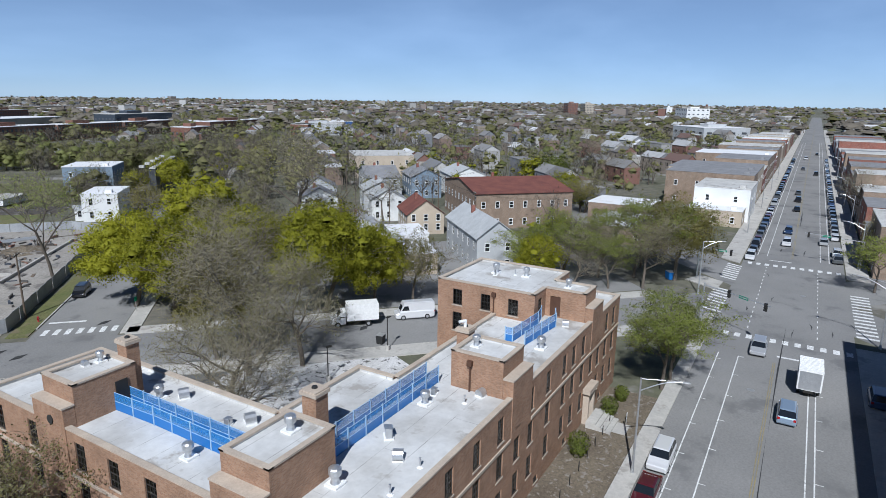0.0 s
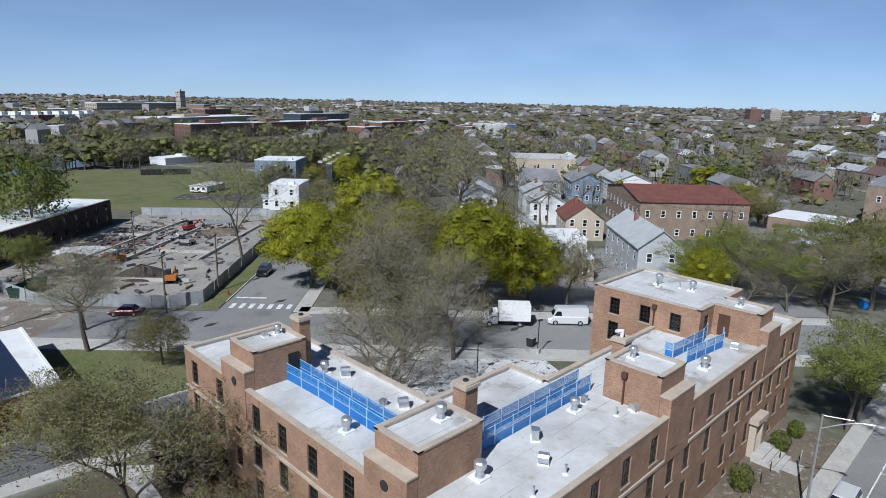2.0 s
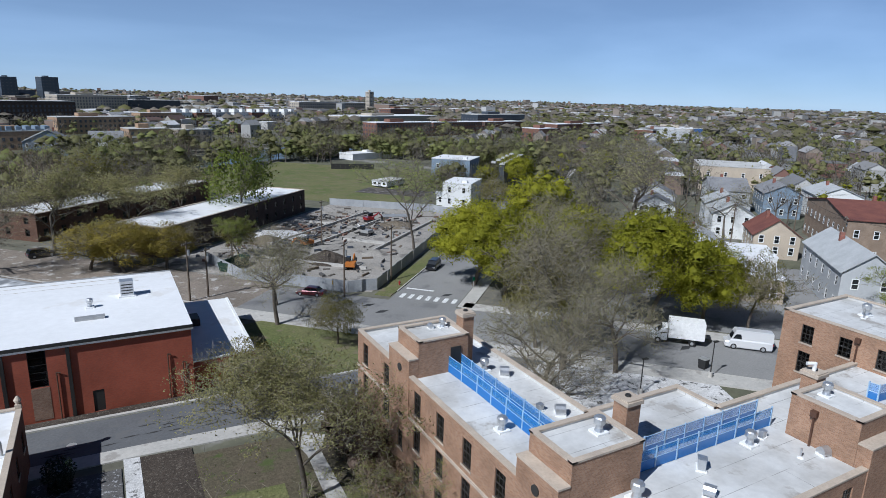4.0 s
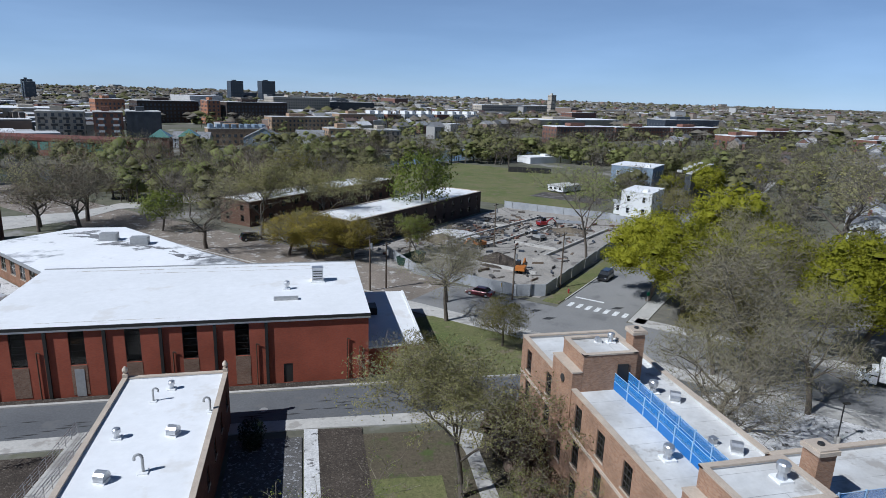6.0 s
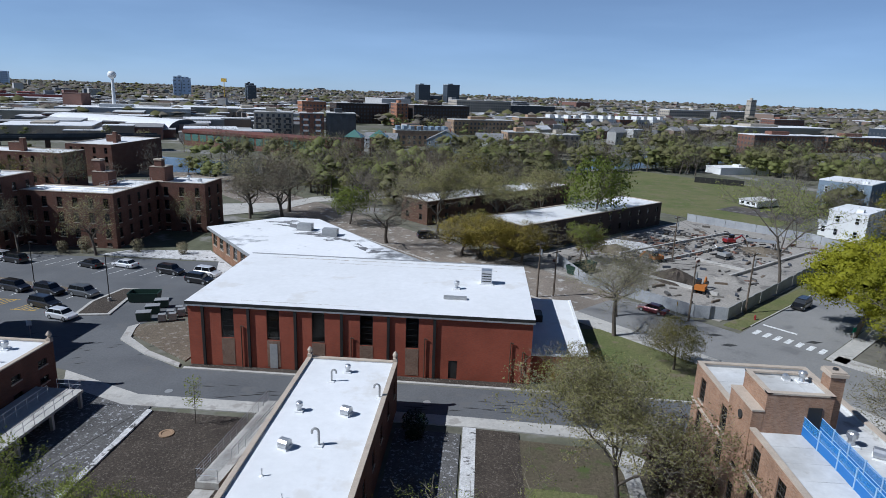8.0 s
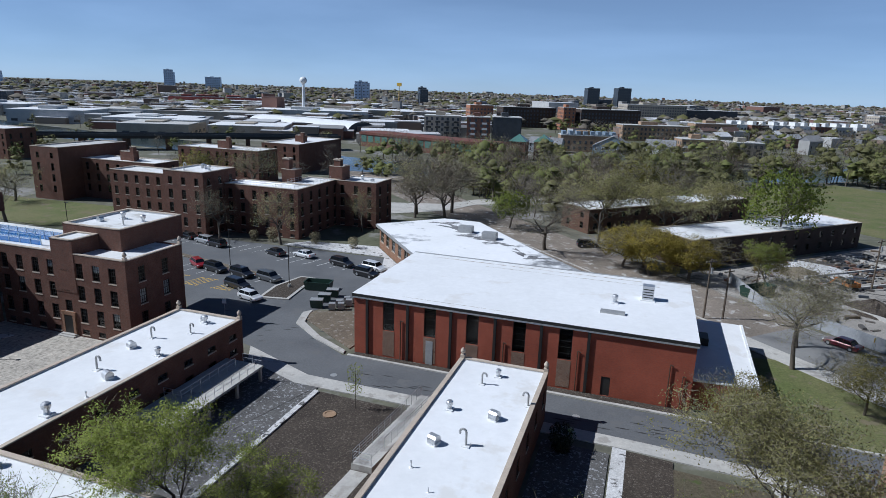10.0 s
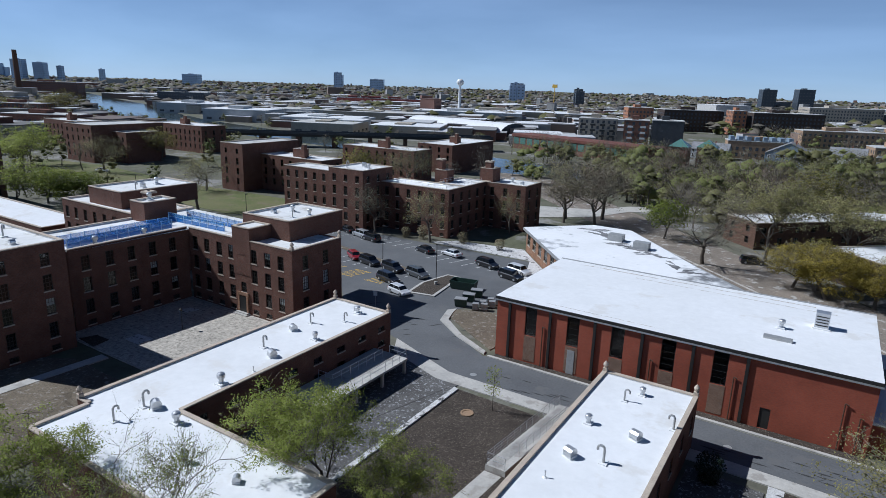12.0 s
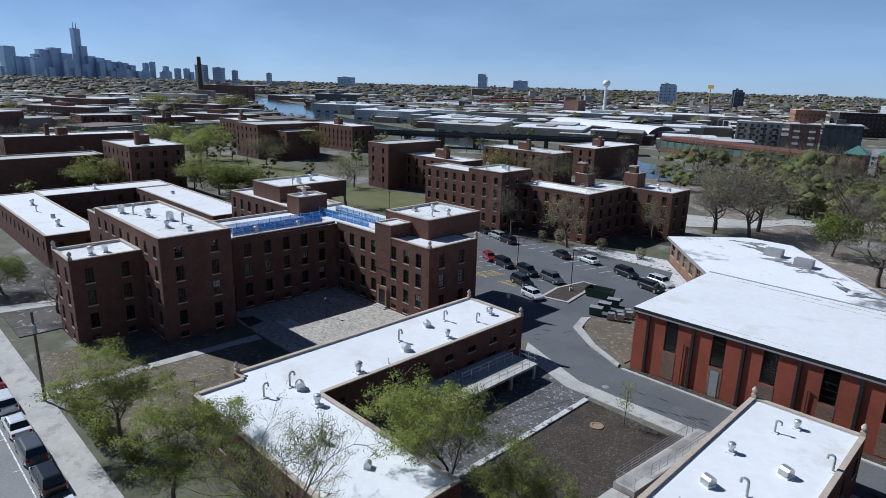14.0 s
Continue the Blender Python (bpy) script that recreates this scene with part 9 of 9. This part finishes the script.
def utility_pole(x, y, high, arms=1, label="brown wooden utility pole with a crossarm", lean=0.0):
    t = thing("utility_pole", label, "utility pole", "utility poles", at=Matrix.Translation((x, y, 0)) @ Matrix.Rotation(lean, 4, "X"))
    g = Geo()
    g.tube((0, 0, -0.2), (0, 0, high), 0.16, 0.11, 8)
    part("pole", g, M_WOODPOLE, t)
    for i in range(arms):
        g = Geo()
        g.box(-1.1, 1.1, -0.06, 0.06, high - 0.5 - i * 0.9, high - 0.36 - i * 0.9, Matrix.Rotation(0.8, 4, "Z"))
        a = part("crossarm", g, M_WOODPOLE, t)
        for k in (-1.0, -0.5, 0.5, 1.0):
            g = Geo()
            p = Matrix.Rotation(0.8, 3, "Z") @ Vector((k, 0, 0))
            g.tube((p.x, p.y, high - 0.36 - i * 0.9), (p.x, p.y, high - 0.2 - i * 0.9), 0.04, n=6)
            part("insulator", g, M_DULL, a)
    g = Geo()
    g.tube((0.24, 0, high - 2.2), (0.24, 0, high - 1.3), 0.2, n=10)
    part("transformer", g, M_DULL, t, "grey round transformer")


POLES = [(9.8, 97.7, 9.4), (12.6, 98.6, 8.0), (32.0, 90.2, 9.0), (42.3, 95.0, 10.0), (39.9, 126.0, 9.5)]
for x, y, h in POLES:
    utility_pole(x, y, h, 1)
for s, d in ((150, 25), (176, 44), (186, 62), (140, 44), (205, 20), (236, 56), (128, 60)):
    x, y = sd(s, d)
    utility_pole(x, y, 10.5, 2)
utility_pole(-70.8, 11.6, 10.1, 0, "slim brown wooden pole beside the pavement")


def wire(a, b, sag, group="overhead wires"):
    g = Geo()
    a, b = Vector(a), Vector(b)
    last = a
    for i in range(1, 11):
        k = i / 10
        p = a.lerp(b, k) - Vector((0, 0, sag * 4 * k * (1 - k)))
        g.tube(last, p, 0.02, n=4, caps=False)
        last = p
    solid("overhead_wire", g, M_BLACK, "thin black overhead wire between poles", "wire", group)


for (x0, y0, h0), (x1, y1, h1) in (((9.8, 97.7, 9.2), (32.0, 90.2, 8.8)), ((32.0, 90.2, 8.8), (42.3, 95.0, 9.8)), ((42.3, 95.0, 9.8), (39.9, 126.0, 9.3))):
    for o in (-0.7, 0.7):
        wire((x0 + o, y0, h0), (x1 + o, y1, h1), 0.5)
for (s0, d0), (s1, d1) in (((140, 44), (150, 25)), ((140, 44), (176, 44)), ((176, 44), (186, 62)), ((150, 25), (205, 20)), ((128, 60), (140, 44))):
    for o in (-0.7, 0.7):
        wire((*sd(s0 + o, d0), 10.1), (*sd(s1 + o, d1), 10.1), 0.6)


def sign_post(x, y, label, colour, shape="square", high=2.4, turn=0):
    t = thing("sign_post", label, "sign", "street signs", at=Matrix.Translation((x, y, 0.0)) @ Matrix.Rotation(radians(turn), 4, "Z"))
    g = Geo()
    g.tube((0, 0, 0), (0, 0, high), 0.035, n=6)
    part("post", g, M_DULL, t)
    g = Geo()
    g.box(-0.3, 0.3, -0.06, -0.036, high - 0.7, high)
    part("sign_plate", g, colour, t)


sign_post(30.6, 92.0, "yellow warning sign on a thin post", M_PAINTY, turn=60)
sign_post(52.8, 84.6, "green street name sign on a thin post", plain("green_plate", (0.0, 0.2, 0.1), 0.5), turn=20)
sign_post(-56.8, 70.3, "small white sign on a dark post in the shade", M_WHITE, turn=20)
sign_post(58.6, 12.6, "small white notice board beside the walk", M_WHITE, high=1.3, turn=10)
hyd = thing("fire_hydrant", "small red fire hydrant on a grass verge", "fire hydrant", at=Matrix.Translation((*sd(95.2, -35.0), 0.1)))
g = Geo()
g.rings((0, 0, 0), [(0.16, 0), (0.13, 0.08), (0.13, 0.55), (0.17, 0.58), (0.12, 0.72), (0.04, 0.8)], 10)
part("body", g, PAINT["red"], hyd)
g = Geo()
g.tube((-0.22, 0, 0.42), (0.22, 0, 0.42), 0.06, n=8)
part("outlet", g, PAINT["red"], hyd)
for x, y in ((-32.9, 58.9), (-5.0, 60.0), (100, 6.5), (118, -2.0), (74, 2.4)):
    g = Geo()
    g.rings((0, 0, 0), [(0.42, 0), (0.42, 0.012), (0.40, 0.014)], 16)
    solid("manhole_cover", g, M_DULL, "round metal manhole cover in the road", "manhole cover", "manhole covers", at=Matrix.Translation((x, y, 0.03)))
g = Geo()
g.rings((0, 0, 0), [(0.7, 0), (0.7, 0.1), (0.5, 0.12), (0.45, 0.05)], 16)
solid("manhole_ring", g, plain("clay_ring", (0.3, 0.2, 0.12), 0.8), "brown clay manhole ring in the soil bed", "manhole cover", at=Matrix.Translation((-28.9, 50.6, 0.12)))


# ---- dumpsters and stacked units beside the bed ----
def bin_box(x, y, w, d, h, turn, mat, label, lid=True):
    t = thing("dumpster", label, "dumpster", "dumpsters", at=Matrix.Translation((x, y, 0.03)) @ Matrix.Rotation(radians(turn), 4, "Z"))
    g = Geo()
    a, b = w / 2, d / 2
    lo = [(-a * 0.9, -b * 0.85), (a * 0.9, -b * 0.85), (a * 0.9, b * 0.85), (-a * 0.9, b * 0.85)]
    hi = [(-a, -b), (a, -b), (a, b), (-a, b)]
    for i in range(4):
        j = (i + 1) % 4
        g.poly([(*lo[i], 0.1), (*lo[j], 0.1), (*hi[j], h), (*hi[i], h)])
        g.poly([(*hi[i], h), (*hi[j], h), (hi[j][0] * 0.94, hi[j][1] * 0.92, h), (hi[i][0] * 0.94, hi[i][1] * 0.92, h)])
        g.poly([(hi[i][0] * 0.94, hi[i][1] * 0.92, h), (hi[j][0] * 0.94, hi[j][1] * 0.92, h), (*lo[j], 0.2), (*lo[i], 0.2)])
    g.poly([(*p, 0.2) for p in lo])
    part("body", g, mat, t)
    for i in (-1, 1):
        g = Geo()
        g.box(i * a * 0.6 - 0.1, i * a * 0.6 + 0.1, -b * 0.8, b * 0.8, 0.0, 0.1)
        part("skid", g, M_BLACK, t)
    if lid:
        g = Geo()
        g.box(-a * 1.02, a * 1.02, -b * 1.02, b * 1.02, h + 0.004, h + 0.07)
        part("lid", g, M_DULL, t, "pale grey lid")


M_BIN = plain("dark_green_bin", (0.02, 0.05, 0.035), 0.5)
bin_box(-46.2, 78.2, 1.9, 1.3, 1.25, 20, M_BIN, "dark green dumpster with a grey lid")
bin_box(-46.4, 81.0, 1.9, 1.3, 1.2, 20, M_BIN, "dark green dumpster with a grey lid")
bin_box(-46.4, 83.6, 1.9, 1.3, 1.2, 20, M_BIN, "dark green dumpster with a grey lid")
bin_box(-50.2, 85.8, 4.4, 2.3, 1.5, 10, M_BIN, "large open dark green skip", False)
for i, (x, y) in enumerate(((-43.6, 78.2), (-42.4, 78.8), (-43.2, 79.8), (-42.0, 80.6), (-42.8, 81.6), (-41.6, 82.2))):
    t = thing("pallet_stack", "stack of grey concrete blocks on a pallet", "pallet", "pallet stacks", at=Matrix.Translation((x, y, 0.05)) @ Matrix.Rotation(0.4, 4, "Z"))
    g = Geo()
    g.box(-0.5, 0.5, -0.45, 0.45, 0, 0.12)
    part("pallet", g, M_WOODPOLE, t)
    for k in range(4):
        g = Geo()
        g.box(-0.48, 0.48, -0.43, 0.43, 0.13 + k * 0.24, 0.35 + k * 0.24)
        part("block_layer", g, M_DULL, t)

# rooftop unit and stair of the hall
ac = thing("rooftop_unit", "grey rooftop air handling unit on the white hall roof", "air unit", at=Matrix.Translation((1.0, 78.2, 8.0)))
g = Geo()
g.box(-0.7, 0.7, -0.6, 0.6, 0.15, 1.9)
part("cabinet", g, M_METAL, ac)
for i in range(4):
    g = Geo()
    g.box(-0.6, 0.6, -0.63, -0.601, 0.4 + i * 0.34, 0.52 + i * 0.34)
    part("louvre", g, M_DARKMETAL, ac)
g = Geo()
g.box(-0.9, 0.9, -0.8, 0.8, 0, 0.15)
part("curb", g, M_WHITE, ac)
g = Geo()
g.box(-1.6, 1.2, 70.9, 71.6, 8.0, 8.32)
solid("roof_hatch", g, M_DULL, "low grey louvred roof hatch", "roof hatch", at=Matrix.Translation((-2.6, 0, 0)))
for x, y in ((-34.2, 116.6), (-28.4, 113.2)):
    t = thing("rooftop_unit", "dull grey rooftop unit on the school roof", "air unit", "school roof units", at=Matrix.Translation((x, y, 5.0)))
    g = Geo()
    g.box(-1.4, 1.4, -0.9, 0.9, 0.1, 1.3)
    part("cabinet", g, M_DULL, t)
    g = Geo()
    g.box(-1.5, 1.5, -1.0, 1.0, 0, 0.1)
    part("curb", g, M_DULL, t)


# ---- building site ----
fence = thing("site_fence", "grey screened site fence of upright panels", "fence")
corners = [sd(161, -80.6), sd(163.5, -50), sd(158, -40), sd(91.5, -37.6), sd(88.4, -41.5), sd(88.6, -62), sd(96, -74)]
for (ax, ay), (bx, by) in zip(corners, corners[1:]):
    d = Vector((bx - ax, by - ay, 0))
    n = max(1, round(d.length / 2.6))
    for i in range(n):
        m = Matrix.Translation((ax + d.x * i / n, ay + d.y * i / n, 0.05)) @ Matrix.Rotation(math.atan2(d.y, d.x) + 0.04 * (i % 3 - 1), 4, "Z")
        g = Geo()
        g.box(0.04, d.length / n - 0.04, -0.03, 0.03, 0.0, 2.0)
        part("panel", g, M_FENCE, fence, at=m)
        g = Geo()
        g.tube((0, 0, 0), (0, 0, 2.15), 0.04, n=6)
        part("post", g, M_DULL, fence, at=m)


def excavator(x, y, turn, colour, label):
    t = thing("excavator", label, "excavator", "site machines", at=Matrix.Translation((x, y, 0.05)) @ Matrix.Rotation(radians(turn), 4, "Z") @ Matrix.Scale(0.82, 4))
    for sy in (-0.95, 0.95):
        g = Geo()
        g.prism([(-1.5, 0.0), (-1.2, -0.38), (1.2, -0.38), (1.5, 0.0), (1.2, 0.38), (-1.2, 0.38)], -0.25, 0.25)
        part("track", g, M_BLACK, t, at=Matrix.Translation((0, sy, 0.4)) @ Matrix.Rotation(radians(90), 4, "X"))
    g = Geo()
    g.box(-1.7, 1.0, -1.1, 1.1, 0.85, 1.7)
    part("house", g, colour, t)
    g = Geo()
    g.box(0.0, 1.3, 0.2, 1.1, 1.7, 2.7)
    part("cab", g, M_CARGLASS, t)
    g = Geo()
    g.tube((0.9, -0.3, 1.4), (3.1, -0.3, 2.7), 0.22, 0.18, 6)
    part("boom", g, colour, t)
    g = Geo()
    g.tube((3.1, -0.3, 2.7), (4.4, -0.3, 1.4), 0.17, 0.13, 6)
    part("stick", g, colour, t)
    g = Geo()
    g.prism([(0, 0), (0.7, 0.1), (0.6, 0.8), (0.1, 0.6)], -0.4, 0.4)
    part("bucket", g, M_DARKMETAL, t, at=Matrix.Translation((4.1, -0.3, 0.7)) @ Matrix.Rotation(radians(90), 4, "X"))


M_CAT = plain("machine_orange", (0.42, 0.14, 0.02), 0.6)
excavator(36.0, 124.4, 200, M_CAT, "orange excavator on the building site")
excavator(38.6, 104.9, 60, M_CAT, "orange excavator beside the site fence")
excavator(58.2, 143.8, 10, PAINT["red"], "red machine on the building site")
excavator(51.7, 130.2, 120, M_DULL, "grey compact loader on the building site")


def pile(x, y, r, h, mat, label, seed):
    rng = random.Random(seed)
    g = Geo()
    n = 18
    rows = []
    for k in range(5):
        f = k / 4
        rows.append([(x + math.cos(6.283 * i / n) * r * (1 - f) * rng.uniform(0.85, 1.15), y + math.sin(6.283 * i / n) * r * (1 - f) * rng.uniform(0.8, 1.1), 0.03 + h * (f ** 0.8) * rng.uniform(0.9, 1.1)) for i in range(n)])
    rows[0] = [(a, b, 0.0) for a, b, c in rows[0]]
    for a, b in zip(rows, rows[1:]):
        for i in range(n):
            j = (i + 1) % n
            g.poly([a[i], a[j], b[j], b[i]])
    solid("mound", g, mat, label, "pile", "site piles")


pile(36.4, 112.6, 4.6, 2.0, M_MULCH, "dark conical soil pile on the site", 1)
pile(33.0, 137.0, 6.5, 1.0, M_GRAVEL, "heap of broken pale rubble", 2)
pile(29.5, 132.5, 4.0, 1.4, M_DIRT, "heap of brown rubble", 3)
pile(62.5, 137.5, 5.0, 1.2, M_DIRT, "heap of brown earth on the site", 4)
pile(-63.0, 24.0, 6.5, 1.1, M_DIRT, "low grey brown earth mound in the yard", 5)
pile(47, 114, 3.0, 0.8, M_SITE, "low gravel heap on the site", 6)
trench = thing("foundation_wall", "pale concrete foundation walls in the ground", "foundation")
for (s0, d0), (s1, d1) in (((112, -70), (154, -66)), ((112, -62), (154, -58)), ((102, -72), (102, -44)), ((114, -48), (150, -46)), ((136, -78), (136, -68)), ((122, -58), (122, -48))):
    (ax, ay), (bx, by) = sd(s0, d0), sd(s1, d1)
    d = Vector((bx - ax, by - ay, 0))
    g = Geo()
    g.box(0, d.length, -0.22, 0.22, 0.03, 0.6, Matrix.Translation((ax, ay, 0)) @ Matrix.Rotation(math.atan2(d.y, d.x), 4, "Z"))
    part("wall", g, M_CONCRETE, trench)
rng = random.Random(77)
g = Geo()
for i in range(620):
    s, d = rng.uniform(93, 158), rng.uniform(-78, -42)
    if rng.random() < 0.5:
        s, d = rng.gauss(128, 12), rng.gauss(-70, 5)
    elif rng.random() < 0.4:
        s, d = rng.gauss(142, 7), rng.gauss(-56, 4)
    x, y = sd(s, d)
    if not (91 < s < 160 and -79 < d < -42):
        continue
    w, l, h = rng.uniform(0.1, 0.6), rng.uniform(0.3, 2.4), rng.uniform(0.1, 0.5)
    g.box(-l / 2, l / 2, -w / 2, w / 2, 0.02, h, Matrix.Translation((x, y, 0.03)) @ Matrix.Rotation(rng.uniform(0, 3.1), 4, "Z"))
solid("site_debris", g, islands("debris", [(0.10, 0.085, 0.07), (0.38, 0.36, 0.33), (0.16, 0.12, 0.085), (0.05, 0.06, 0.08), (0.20, 0.10, 0.07), (0.28, 0.26, 0.23), (0.08, 0.075, 0.07), (0.06, 0.055, 0.05)]), "scattered timber, rubble and scrap on the site", "debris", kind="stuff")
bin_box(19.4, 113.6, 6.5, 2.4, 1.8, 45, M_BIN, "long dark green skip beside the site", False)
# fence posts of the planting strip along the pavement
for i in range(10):
    g = Geo()
    g.tube((0, 0, 0), (0, 0, 1.0), 0.04, n=6)
    solid("fence_post", g, M_DARKMETAL, "short dark post in the planting strip", "post", "short posts", at=Matrix.Translation((36 + i * 2.4, 14.0, 0.1)))
# long roof vents row, kerb stones of the side street
for a, b, c, d in ((75.42, 75.6, -140, 56), (87.42, 87.6, -22, 60)):
    g = Geo()
    g.prism(strip_sd(a, b, c, d), 0.0, 0.16)
    solid("kerb", g, M_CONCRETE, "pale concrete kerb of the side street", "kerb", kind="structure")
g = Geo()
g.prism(strip_sd(92, 160, -34.3, -34.1), 0.0, 0.16)
solid("kerb", g, M_CONCRETE, "pale concrete kerb of the side street", "kerb", kind="structure")
# wheeled bin and blue box in the corner garden
bin_box(62.5, 46.2, 1.0, 1.0, 1.2, 10, M_BLACK, "dark bin beside a lamp post in the pale yard")
bin_box(116.0, 19.5, 1.6, 1.2, 1.5, 40, M_BLUE, "blue bin on the street corner")

# white trailer at the edge of the field, and the open shelter on the site
t = thing("trailer", "white flat-roofed site trailer beside the field", "trailer", at=Matrix.Translation((88.5, 200.5, 0)) @ Matrix.Rotation(radians(32), 4, "Z"))
g = Geo()
g.box(-5.5, 5.5, -3.2, 3.2, 0.6, 2.3)
part("body", g, WALLS["white"], t)
g = Geo()
g.box(-5.7, 5.7, -3.4, 3.4, 2.3, 2.5)
part("roof", g, M_GREYROOF, t, "pale flat roof")
for i in range(3):
    g = Geo()
    g.box(-5.53, -5.5, -2.4 + i * 1.9, -1.4 + i * 1.9, 1.2, 1.9)
    part("window", g, M_CARGLASS, t)
for x in (-3.5, 3.5):
    g = Geo()
    g.box(x - 0.5, x + 0.5, -2.6, 2.6, 0.05, 0.6)
    part("skirt", g, M_DULL, t)
t = thing("shelter", "low open timber shelter on the building site", "shelter", at=Matrix.Translation((63.4, 139.8, 0)) @ Matrix.Rotation(radians(-15), 4, "Z"))
for x in (-2.8, 2.8):
    for y in (-1.2, 1.2):
        g = Geo()
        g.box(x - 0.08, x + 0.08, y - 0.08, y + 0.08, 0, 2.0)
        part("post", g, M_WOODPOLE, t)
g = Geo()
g.box(-3.1, 3.1, -1.5, 1.5, 2.0, 2.16)
part("roof", g, M_DULL, t, "dull sheet roof")
